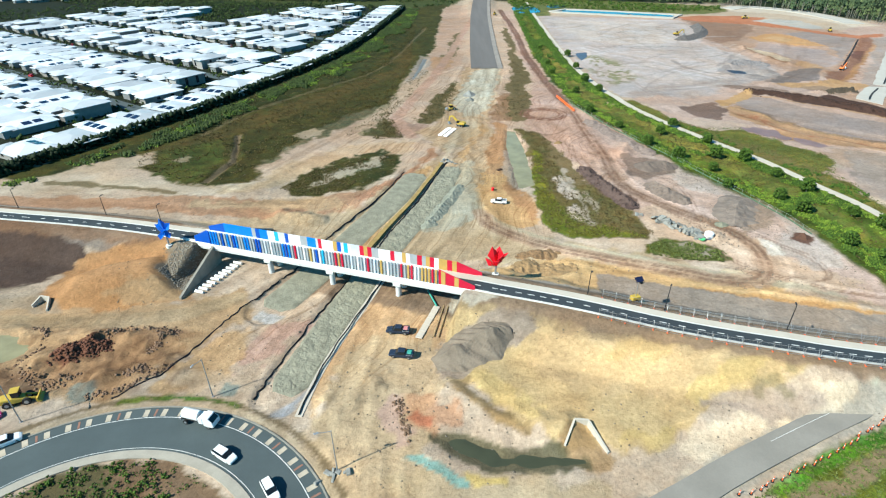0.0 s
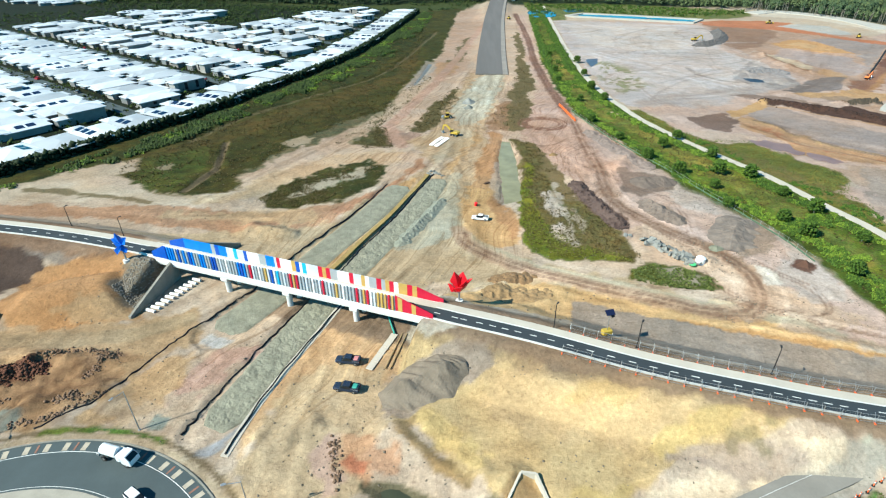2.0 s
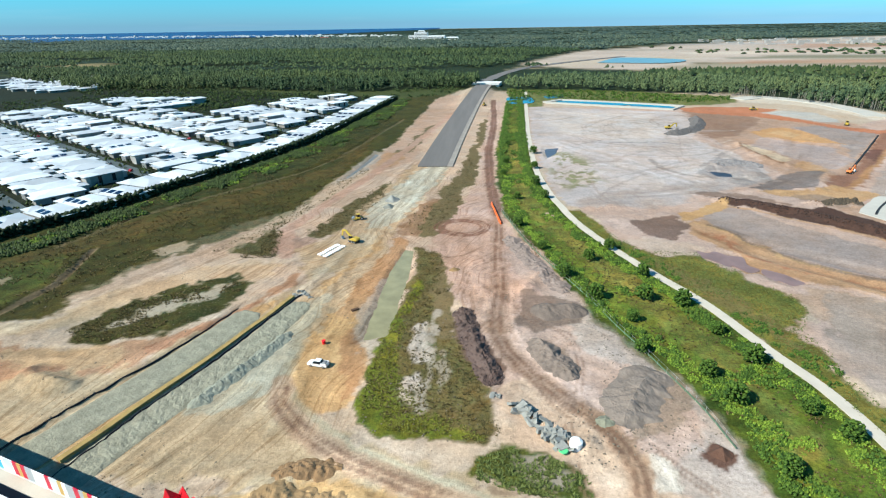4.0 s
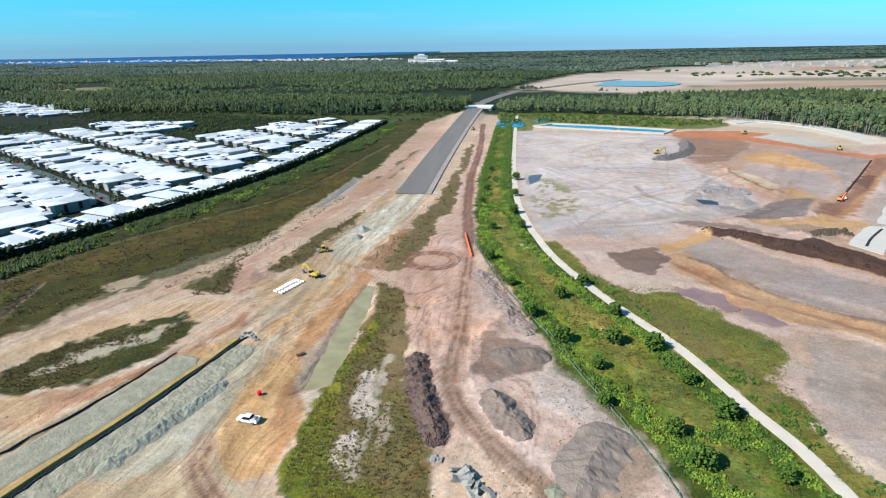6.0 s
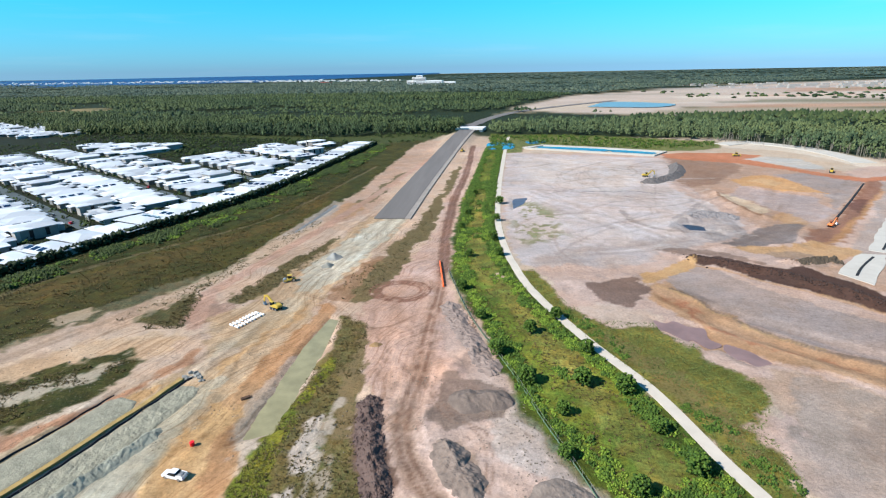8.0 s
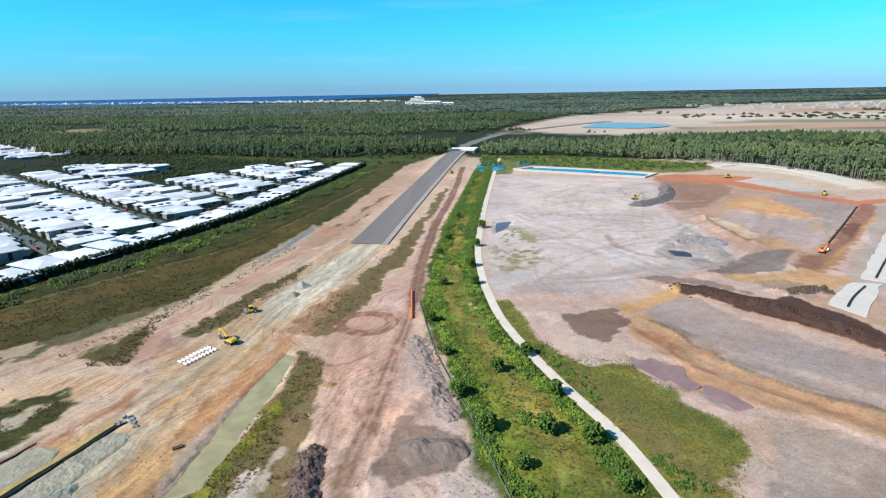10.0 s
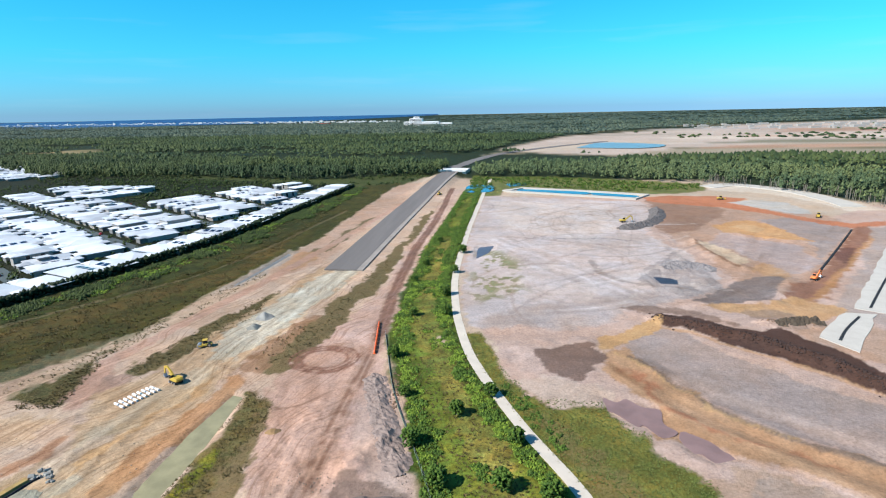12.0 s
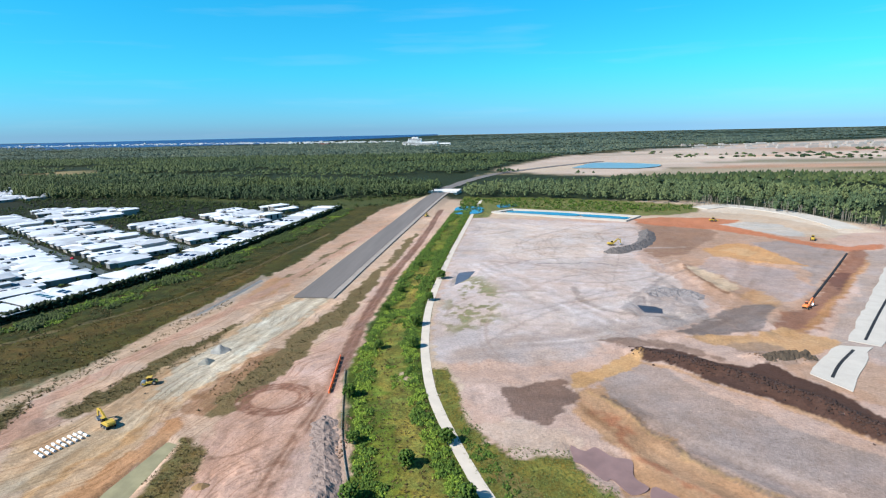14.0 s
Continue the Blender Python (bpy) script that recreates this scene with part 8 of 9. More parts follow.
structure("yellow_berm", ribbon(smooth_line([(-27.2, 125), (-31, 112), (-34.6, 99.5), (-39.4, 86), (-42, 78), (-44.5, 71)], 6), 0.65, -0.4, 0.25, 0.8), surface("yellow_clay", lin(210, 178, 112), 0.95, big=0.6, fine=4, vary=0.25, bump=0.4), "yellow clay berm beside the drain", "berm")
structure("drain_slab", ribbon(smooth_line([(-38.6, 62), (-41, 54), (-43.8, 45), (-45.8, 37), (-47.2, 27.5)], 6), 0.55, -0.55, 0.1, 0.4), M_PATH, "long pale concrete drain strip", "drain")
hose = thing("drain_hose", "black hose lying on the concrete drain strip", "hose")
line = smooth_line([(-38.6, 62), (-41, 54), (-43.8, 45), (-45.8, 37), (-47.2, 27.8)], 8)
secs = []
for k, p in enumerate(line):
    q = np.array(line[min(k + 1, len(line) - 1)]) - np.array(line[max(k - 1, 0)])
    q = q / np.linalg.norm(q)
    c = np.array(p) + np.array((-q[1], q[0])) * 0.1 * math.sin(k)
    z = max(ground_z(*p), 0) + 0.2
    secs.append([(c[0] - q[1] * 0.14 * math.cos(a), c[1] + q[0] * 0.14 * math.cos(a), z + 0.14 * math.sin(a)) for a in np.linspace(0, 2 * math.pi, 7)[:-1]])
part("tube", Shape().loft(secs), M_BLACK, hose)


def pipe_mesh(r, l):
    """A hollow concrete pipe along x with a thick wall."""
    n, v, f = 14, [], []
    for x, q in ((-l / 2, r), (l / 2, r), (l / 2, r * 0.78), (-l / 2, r * 0.78)):
        v += [(x, q * math.cos(2 * math.pi * k / n), q * math.sin(2 * math.pi * k / n) + r) for k in range(n)]
    for ring in range(4):
        f += [(ring * n + k, ring * n + (k + 1) % n, ((ring + 1) % 4) * n + (k + 1) % n, ((ring + 1) % 4) * n + k) for k in range(n)]
    return Shape().add(v, f)


pm = pipe_mesh(0.27, 1.35).mesh("concrete_pipe", M_WHITE)
for row in range(2):
    for k in range(9):
        t = k / 8
        p = np.array((-27.3, 149)) * (1 - t) + np.array((-24.0, 156.6)) * t + np.array((0.91, -0.41)) * (row * 1.9 - 0.5)
        ob = new("concrete_pipe", pm)
        ob.matrix_basis = Matrix.Translation((p[0], p[1], ground_z(*p))) @ Matrix.Rotation(math.atan2(-0.41, 0.91), 4, "Z")
        tagged(ob, "white concrete drain pipe lying in a row", "pipe", "rows of drain pipes")
pm2 = pipe_mesh(0.3, 1.9).mesh("concrete_pipe", M_WHITE)
for k in range(11):
    t = k / 10
    p = np.array((-73.6, 58.2)) * (1 - t) + np.array((-69.6, 68.5)) * t
    ob = new("concrete_pipe", pm2)
    ob.matrix_basis = Matrix.Translation((p[0], p[1], ground_z(*p))) @ Matrix.Rotation(radians(-18 + (k % 3) * 4), 4, "Z")
    tagged(ob, "short white pipe stacked beside the wing wall", "pipe", "short pipes by the wing wall")
bm_ = Shape().box(-0.26, 0.26, -1.15, 1.15, 0, 0.3, bevel=0.05).box(-0.14, 0.14, -1.1, 1.1, 0.28, 0.85, bevel=0.06).mesh("water_barrier", M_ORANGE)
for k in range(8):
    t = k / 7
    p = np.array((20.7, 197)) * (1 - t) + np.array((23.4, 178.5)) * t
    ob = new("water_barrier", bm_)
    ob.matrix_basis = Matrix.Translation((p[0], p[1], ground_z(*p) - 0.03)) @ Matrix.Rotation(radians(9), 4, "Z")
    tagged(ob, "orange plastic water-filled road barrier", "barrier", "orange barriers")


def wedge_wall(name, a, b, za, zb, thick, label, base=-0.6):
    """A wall whose top runs from za to zb."""
    a, b = np.array(a), np.array(b)
    q = (b - a) / np.linalg.norm(b - a)
    n = np.array((-q[1], q[0])) * thick / 2
    v = [(*(a - n), base), (*(b - n), base), (*(b + n), base), (*(a + n), base), (*(a - n), za), (*(b - n), zb), (*(b + n), zb), (*(a + n), za)]
    return structure(name, Shape().add(v, [(3, 2, 1, 0), (4, 5, 6, 7), (0, 1, 5, 4), (1, 2, 6, 5), (2, 3, 7, 6), (3, 0, 4, 7)]), M_PATH if name == "headwall" else M_CONC_OLD, label, "wall")


wedge_wall("wing_wall", (-76.4, 56), (-73.6, 69.6), 0.5, 5.0, 0.5, "pale concrete wing wall sloping down from the bridge")
wedge_wall("wing_wall", (-71.8, 76.5), (-66.2, 83), 4.4, 0.6, 0.4, "pale concrete wing wall on the far side")
wedge_wall("headwall", (-9.8, 22.4), (-7.9, 25.9), 0.4, 1.5, 0.3, "white concrete culvert wing")
wedge_wall("headwall", (-7.9, 25.9), (-6.0, 25.7), 1.5, 1.5, 0.3, "white concrete culvert head")
wedge_wall("headwall", (-6.0, 25.7), (-4.2, 21.2), 1.5, 0.4, 0.3, "white concrete culvert wing")
wedge_wall("headwall", (-103, 53.5), (-102.4, 55.6), 0.6, 1.3, 0.25, "small pale culvert wing")
wedge_wall("headwall", (-102.4, 55.6), (-100.6, 55.2), 1.3, 1.3, 0.25, "small pale culvert head")
wedge_wall("headwall", (-100.6, 55.2), (-99.4, 52.2), 1.3, 0.6, 0.25, "small pale culvert wing")
for k in range(5):
    t = (k + 0.5) / 5
    p = np.array((-30.6, 44.6)) * (1 - t) + np.array((-27.5, 53.6)) * t
    m = Matrix.Translation((p[0], p[1], ground_z(*p) + 0.02)) @ Matrix.Rotation(math.atan2(9.0, 3.1), 4, "Z")
    tagged(part("precast_slab", Shape().box(-0.9, 0.9, -0.6, 0.6, 0, 0.22, bevel=0.03), M_PATH, m=m), "long pale precast concrete slab on the ground", "slab", "precast slabs")
tagged(part("teal_pipe", Shape().tube(0.16, 0.16, 0, 5, 10, Matrix.Translation((-27.6, 53.4, 0.35)) @ Matrix.Rotation(radians(20), 4, "Z") @ Matrix.Rotation(radians(-88), 4, "X")), M_TEAL), "teal plastic pipe lying under the bridge end", "pipe")
M_TIMBER = surface("pale_timber", lin(206, 178, 132), 0.85, big=0.5, fine=6, vary=0.25, bump=0.1)
for k, (a, b) in enumerate((((-28.0, 45.0), (-26.2, 54.0)), ((-27.2, 44.8), (-25.6, 53.0)))):
    q = math.atan2(b[1] - a[1], b[0] - a[0])
    tagged(part("timber_beam", Shape().box(0, 9, -0.09, 0.09, 0, 0.16, bevel=0.02), M_TIMBER, m=Matrix.Translation((*a, 0.12)) @ Matrix.Rotation(q, 4, "Z")), "long timber beam lying on the fill", "timber", "timber beams")
bucket = thing("water_tub", "small red plastic tub on the ochre fill", "tub", Matrix.Translation((-13.3, 104.6, ground_z(-13.3, 104.6))))
part("tub", Shape().tube(0.35, 0.42, 0, 0.75, 14, caps=True), M_RED, bucket)
part("lid", Shape().tube(0.44, 0.4, 0.75, 0.82, 14), M_RED, bucket)

def build_fence_bay(n):
    """One bay of a low site fence: a post and a strip of green cloth."""
    ob = thing("site_fence", "low green mesh fence on steel posts beside the strip", "fence", group="green site fence")
    part("post", Shape().tube(0.04, 0.04, -0.3, 1.25, 6), M_STEEL, ob)
    part("cloth", Shape().box(0, n, -0.012, 0.012, 0.1, 0.45), plain("green_cloth", (0.09, 0.15, 0.09), 0.7), ob, "green mesh cloth")
    part("top_wire", Shape().box(0, n, -0.012, 0.012, 1.18, 1.21), M_STEEL, ob)
    return ob


bay = None
edge = smooth_line([(24.0, 190), (31.6, 160), (39.4, 138.4), (43.4, 127.4), (46.6, 117), (50.2, 107), (53.2, 98.5), (56, 89), (58, 78)], 10)
last = np.array(edge[0])
for p in edge[1:]:
    p = np.array(p)
    while np.linalg.norm(p - last) > 2.8:
        q = (p - last) / np.linalg.norm(p - last)
        nxt = last + q * 2.8
        z0, z1 = ground_z(*last), ground_z(*nxt)
        m = Matrix.Translation((*last, z0)) @ Matrix.Rotation(math.atan2(q[1], q[0]), 4, "Z") @ Matrix.Rotation(-math.atan2(z1 - z0, 2.8), 4, "Y")
        if bay is None:
            bay = build_fence_bay(2.8)
            bay.matrix_basis = m
        else:
            copy_thing(bay, m)
        last = nxt


def build_rubble(x, y, n, wide, label, seed):
    """A few broken blocks thrown together."""
    ob = thing("rubble_heap", label, "rubble", Matrix.Translation((x, y, ground_z(x, y))))
    q = random.Random(seed)
    for k in range(n):
        a, b = q.gauss(0, wide), q.gauss(0, wide * 0.6)
        w, d, h = q.uniform(0.2, 0.6), q.uniform(0.15, 0.4), q.uniform(0.1, 0.22)
        m = Matrix.Translation((a, b, ground_z(x + a, y + b) - ground_z(x, y) + h * 0.6)) @ Euler((q.uniform(-0.4, 0.4), q.uniform(-0.4, 0.4), q.uniform(0, 3))).to_matrix().to_4x4()
        part("block", Shape().box(-w, w, -d, d, -h, h, m, bevel=0.05), M_RUBBLE, ob)


build_rubble(-25.0, 126.6, 16, 1.1, "grey broken concrete at the end of the drain", 3)
build_rubble(21.4, 90.6, 7, 0.5, "small pile of pale broken stone beside the mulch", 5)
build_rubble(-40.2, 18.0, 8, 1.2, "broken kerb pieces and scrap on bare earth", 7)
stack = thing("timber_stack", "small stack of dark brown timber on ochre fill", "timber", Matrix.Translation((-10.3, 118.8, ground_z(-10.3, 118.8))) @ Matrix.Rotation(0.7, 4, "Z"))
for k in range(6):
    part("plank", Shape().box(-0.9, 0.9, -0.45 + 0.3 * (k % 3), -0.2 + 0.3 * (k % 3), 0.02 + 0.14 * (k // 3), 0.14 + 0.14 * (k // 3), bevel=0.015), surface("brown_timber", (0.09, 0.05, 0.03), 0.85) if k == 0 else bpy.data.materials["brown_timber"], stack)

# rocks: riprap, rubble, loose stones
def rock_mesh(seed, n=1):
    r = random.Random(seed)
    v, f = clump(n, seed)
    return v * np.array((1, r.uniform(0.6, 0.9), r.uniform(0.5, 0.8))), f


riprap = []
for a, b in zip(*pick([(-83, 62), (-81.5, 70.5), (-77, 71), (-74.6, 66), (-76, 58.5)], 1100)):
    riprap.append((a, b, ground_z(a, b) + 0.02, rs.uniform(0.1, 0.24), rs.uniform(0.06, 0.14)))
stuff("riprap", riprap, M_SOILROCK, "grey-brown rock facing beside the wing wall", "rocks")
rubble = thing("rubble_heap", "heap of broken white concrete slabs beside grass", "rubble", Matrix.Translation((29, 83, 0)))
r = random.Random(8)
for k in range(46):
    t = r.random()
    x, y = -4 + 7.6 * t + r.uniform(-1.3, 1.3), 5.5 - 10 * t + r.uniform(-1.3, 1.3)
    w, d, h = r.uniform(0.35, 1.1), r.uniform(0.3, 0.8), r.uniform(0.12, 0.4)
    m = Matrix.Translation((x, y, ground_z(29 + x, 83 + y) + r.uniform(0.05, 0.6))) @ Euler((r.uniform(-0.6, 0.6), r.uniform(-0.6, 0.6), r.uniform(0, 3))).to_matrix().to_4x4()
    part("slab", Shape().add([(-w, -d, -h), (w * 0.9, -d, -h), (w, d * 0.8, -h), (-w * 0.7, d, -h), (-w, -d * 0.9, h), (w, -d, h), (w * 0.8, d, h), (-w, d * 0.7, h)], [(3, 2, 1, 0), (4, 5, 6, 7), (0, 1, 5, 4), (1, 2, 6, 5), (2, 3, 7, 6), (3, 0, 4, 7)], m), M_RUBBLE, rubble)
tank = thing("white_tank", "white plastic tank with a green lid beside the rubble", "tank", Matrix.Translation((33.6, 79.2, ground_z(33.6, 79.2))))
part("shell", Shape().tube(1.0, 1.0, -0.2, 1.1, 18).tube(1.0, 0.5, 1.1, 1.4, 18), M_WHITE, tank)
part("lid", Shape().tube(0.75, 0.7, 0, 0.15, 14, Matrix.Translation((-2.0, -1.2, 0.2))), plain("green_lid", (0.1, 0.5, 0.2), 0.5), tank)
stones = []
for area, n in (([(-120, 20), (50, 12), (60, 90), (30, 130), (-20, 200), (-40, 160), (-90, 110), (-130, 80)], 5200), ([(24, 60), (60, 60), (56, 95), (40, 130), (20, 130), (24, 90)], 1600)):
    x, y = pick(area, n)
    ok = (fbm(x, y, 12, 91) > 0.0) & (line_dist(x, y, ROAD)[0] > 5) & (np.abs(np.hypot(x - C[0], y - C[1]) - 26) > 6)
    for a, b in zip(x[ok], y[ok]):
        q = rs.uniform(0.06, 0.2) if rs.rand() < 0.985 else rs.uniform(0.2, 0.3)
        stones.append((a, b, ground_z(a, b) + q * 0.2, q, q * 0.6))
stuff("loose_stones", stones, surface("mixed_stones", lin(170, 156, 138), 0.95, big=0.3, fine=5, vary=0.5, bump=0.3), "loose stones and clods scattered over the works", "stones", TUFTS)
clods = []
for pts, n, w in (([(133, 203.5), (147, 203)], 160, 2.4), ([(31, 168), (35, 140)], 120, 1.0), ([(-33.4, 31), (-31, 24)], 90, 0.9), ([(-84, 44.6), (-82, 46.7), (-76, 47.3), (-72.8, 46)], 150, 1.1), ([(-74.6, 45), (-74.8, 40.8)], 70, 0.8), ([(-76.7, 36), (-73.4, 37.2)], 90, 1.0), ([(-99, 47.4), (-95, 46), (-93.6, 41), (-95.5, 36.6)], 90, 0.8), ([(-93, 36), (-88, 33), (-84, 35)], 130, 1.3), ([(-80, 31), (-75, 33), (-70, 38)], 110, 0.7)):
    for k in range(n):
        t = rs.rand()
        i = min(int(t * (len(pts) - 1)), len(pts) - 2)
        f = t * (len(pts) - 1) - i
        a, b = pts[i][0] * (1 - f) + pts[i + 1][0] * f + rs.normal() * w * 0.5, pts[i][1] * (1 - f) + pts[i + 1][1] * f + rs.normal() * w * 0.5
        q = rs.uniform(0.1, 0.3)
        clods.append((a, b, ground_z(a, b) + q * 0.2, q, q * 0.7))
stuff("earth_clods", clods, surface("dark_clods", lin(172, 138, 112), 0.95, big=0.5, fine=4, vary=0.4, bump=0.4), "dark clods on the spoil ridges", "clods")

red_clods = []
for k in range(330):
    t = rs.rand()
    a, b = -89 + 6 * t + rs.normal() * 0.9, 39 + 3.6 * t + rs.normal() * 0.8
    q = rs.uniform(0.12, 0.34)
    red_clods.append((a, b, ground_z(a, b) + q * 0.25, q, q * 0.75))
stuff("earth_clods", red_clods, surface("red_clods", lin(150, 98, 76), 0.95, big=0.5, fine=4, vary=0.35, bump=0.4), "heap of reddish brown clay clods", "clods")

band = []
PEAT = [(104, 205), (116, 198), (127, 189), (136, 178), (142, 166), (172, 138)]
for k in range(900):
    t = rs.rand()
    i = min(int(t * 5), 4)
    f = t * 5 - i
    (ax, ay), (bx, by) = PEAT[i], PEAT[i + 1]
    a, b = ax + (bx - ax) * f + rs.normal() * 1.8, ay + (by - ay) * f + rs.normal() * 1.8
    q = rs.uniform(0.12, 0.42)
    band.append((a, b, ground_z(a, b) + q * 0.2, q, q * 0.7))
stuff("peat_clods", band, surface("black_peat", lin(92, 70, 62), 0.95, big=0.5, fine=3, vary=0.4, bump=0.4), "dark peat clods along the quarry bench", "clods")


def build_heap(name, label, pts, wide, tall, colour, seed, lumps=0.0, category="heap"):
    """A tipped heap along a ridge, with gullies down its flanks."""
    line, rows = smooth_line(pts, 22), 25
    n = len(line)
    run = np.concatenate([[0], np.cumsum([math.dist(line[k], line[k + 1]) for k in range(n - 1)])])
    mid = np.array(line)
    q = np.array([mid[min(k + 1, n - 1)] - mid[max(k - 1, 0)] for k in range(n)])
    q = q / np.linalg.norm(q, axis=1)[:, None]
    fade = np.minimum(1.0, 0.12 + 0.95 * np.minimum(run, run[-1] - run) / wide)[:, None] ** 0.7
    t, far = np.meshgrid(np.linspace(-1, 1, rows), run)
    gully = fbm(far * 1.1 + 3 * t, t * 1.2 + seed, 2.0, seed, 3)
    reach = t * wide * (0.25 + 0.75 * fade) * (1 + 0.22 * gully)
    cx, cy = mid[:, 0:1] - q[:, 1:2] * reach, mid[:, 1:2] + q[:, 0:1] * reach
    lump = vnoise(cx, cy, 0.8, seed + 3) + 0.6 * vnoise(cx, cy, 0.4, seed + 4)
    h = tall * fade * (1 - np.abs(t)) ** 0.95 * (1 + 0.3 * gully) + lumps * lump * (1 - np.abs(t)) ** 0.4
    v = [(a, b, ground_z(a, b) - 0.12 + max(c, 0)) for a, b, c in zip(cx.ravel(), cy.ravel(), h.ravel())]
    s = Shape().add(v, [(k * rows + j, (k + 1) * rows + j, (k + 1) * rows + j + 1, k * rows + j + 1) for k in range(n - 1) for j in range(rows - 1)])
    tagged(part(name, s, surface(name + "_earth", colour, 0.95, big=0.5, fine=3.5, vary=0.28, bump=0.5, depth=0.12), smooth=lumps < 0.05), label, category)
    return v


build_heap("sand_mound", "long heap of grey-brown sand with gullied flanks", [(-27.8, 38.2), (-24, 40), (-20.5, 41.6), (-17, 43.2), (-15, 43.8)], 3.9, 2.7, lin(172, 156, 138), 3, 0.05)
build_heap("gravel_windrow", "low windrow of pale grey-green gravel", [(-31.0, 84), (-28.0, 92), (-25.0, 100), (-21.8, 109)], 2.3, 1.0, lin(184, 186, 168), 8, 0.2)
mulch = build_heap("mulch_mound", "dark brown heap of clods and mulch beside grass", [(14.2, 121.5), (15.4, 114), (17.4, 106), (20.4, 96.5), (21.4, 93.5)], 2.7, 1.15, lin(128, 106, 98), 12, 0.4)
build_heap("spoil_mound", "dark grey-brown spoil heap beside the haul road", [(29.5, 121.5), (34, 121), (38, 121.5), (42, 120.5)], 4.2, 1.7, lin(150, 133, 122), 15, 0.1)
build_heap("spoil_mound", "small brown spoil ridge beside the haul road", [(29, 109), (31.5, 104), (34, 99), (35.6, 95.5)], 3.4, 1.5, lin(164, 146, 134), 18, 0.25)
build_heap("spoil_mound", "broad low grey spoil mound before the strip", [(41.5, 84), (44.5, 90), (48.5, 96), (53, 98)], 5.2, 1.5, lin(172, 156, 144), 21, 0.12)
build_heap("spoil_mound", "pale rough spoil ridge beside the green strip", [(25.6, 167), (28.4, 158), (31.5, 149), (35, 139), (38.5, 130)], 3.2, 0.8, lin(178, 158, 148), 24, 0.3)
build_heap("soil_mound", "small dark brown soil pile on pale sand", [(53.4, 79.4), (55, 79.6), (56.8, 79.4)], 2.2, 1.3, lin(120, 86, 70), 27, 0.1)
build_heap("earth_mound", "rough ochre earth mound beside the red flower", [(-13, 64.5), (-8, 66.5), (-3, 66), (2, 66.5)], 3.0, 0.55, lin(206, 170, 124), 51, 0.2)
build_heap("earth_mound", "low brown earth mound behind the red flower", [(-11, 70.5), (-6, 72), (-1, 72.5)], 2.4, 0.7, lin(186, 148, 108), 54, 0.25)
build_heap("gravel_mound", "small grey-green gravel pile", [(37.6, 85.4), (39, 85.2), (40.6, 84.8)], 1.9, 1.2, lin(170, 170, 148), 30, 0.1)
build_heap("gravel_mound", "pale grey gravel pile on the road base", [(-18.6, 199.6), (-16, 200.6), (-13.4, 201.4)], 2.8, 2.0, lin(190, 190, 184), 33)
build_heap("gravel_mound", "pale grey gravel pile beside the road roller", [(-17.6, 191), (-16, 192.6), (-14.4, 194)], 2.0, 1.4, lin(186, 184, 172), 36)
build_heap("spoil_mound", "curved dark grey spoil ridge in the quarry", [(119, 329), (130, 335), (142, 349), (150, 368), (154, 387)], 4.6, 2.4, lin(134, 128, 126), 39, 0.3)
build_heap("spoil_mound", "low grey spoil swell on the quarry floor", [(120, 258), (128, 262), (135, 262), (138, 254)], 5, 1.1, lin(170, 163, 162), 42, 0.25)
build_heap("debris_mound", "heap of dark roots and branches beside the apron", [(135, 202), (140, 203.4), (145, 203.8), (149, 203)], 2.6, 1.3, lin(104, 92, 78), 45, 0.6)
build_heap("soil_mound", "little orange clay pile beside the grass", [(9.4, 141), (11, 141.6), (12.4, 142)], 1.3, 0.8, lin(196, 158, 112), 48, 0.1)

top = []
for k in range(1100):
    a, b, z = mulch[rs.randint(len(mulch))]
    q = rs.uniform(0.07, 0.19)
    top.append((a + rs.uniform(-0.2, 0.2), b + rs.uniform(-0.2, 0.2), z + q * 0.3, q, q * 0.8))
stuff("mulch_clods", top, surface("purple_brown_clods", lin(132, 108, 102), 0.95, big=0.5, fine=4, vary=0.45, bump=0.4), "purplish brown clods over the mulch heap", "clods")

# ---- water ----
def pond(name, pts, z, material, label):
    v = [(x, y, z) for x, y in smooth_line(list(pts) + [pts[0]], 5)[:-1]]
    s = Shape().add(v + [(x, y, z - 0.5) for x, y, _ in v], [tuple(range(len(v)))] + [(k, len(v) + k, len(v) + (k + 1) % len(v), (k + 1) % len(v)) for k in range(len(v))])
    return structure(name, s, material, label, "water")


pond("water_1", [(-5.5, 157), (-1.0, 156), (0.2, 136), (0.2, 120), (0, 108), (-7.6, 105), (-7.2, 123), (-7.1, 140)], -0.5, M_WATER_GREEN, "long silty green pond")
pond("water_2", [(-28.4, 25.2), (-23, 25.8), (-19, 24), (-14, 23), (-6, 22), (-5, 19.4), (-10, 18.2), (-19, 18), (-24, 20), (-27.4, 22.4)], -0.5, water_mat("dark_green_water", lin(88, 92, 68, 0.5), 0.4), "dark green pool below the culvert")
pond("water_3", [(-107, 46), (-100, 45.6), (-96.4, 42.8), (-96.4, 40.4), (-98.6, 38.4), (-107, 36)], -0.25, M_WATER_GREEN, "small green settling pond")
pond("water_4", [(78.6, 159.5), (81, 157.6), (83.4, 159), (86, 156), (89.4, 155), (88.6, 150), (90.4, 147), (87, 145), (84.6, 149), (83, 148.6), (80, 153), (78, 154.6)], -0.3, M_MUD, "shallow purple puddle on the quarry floor")
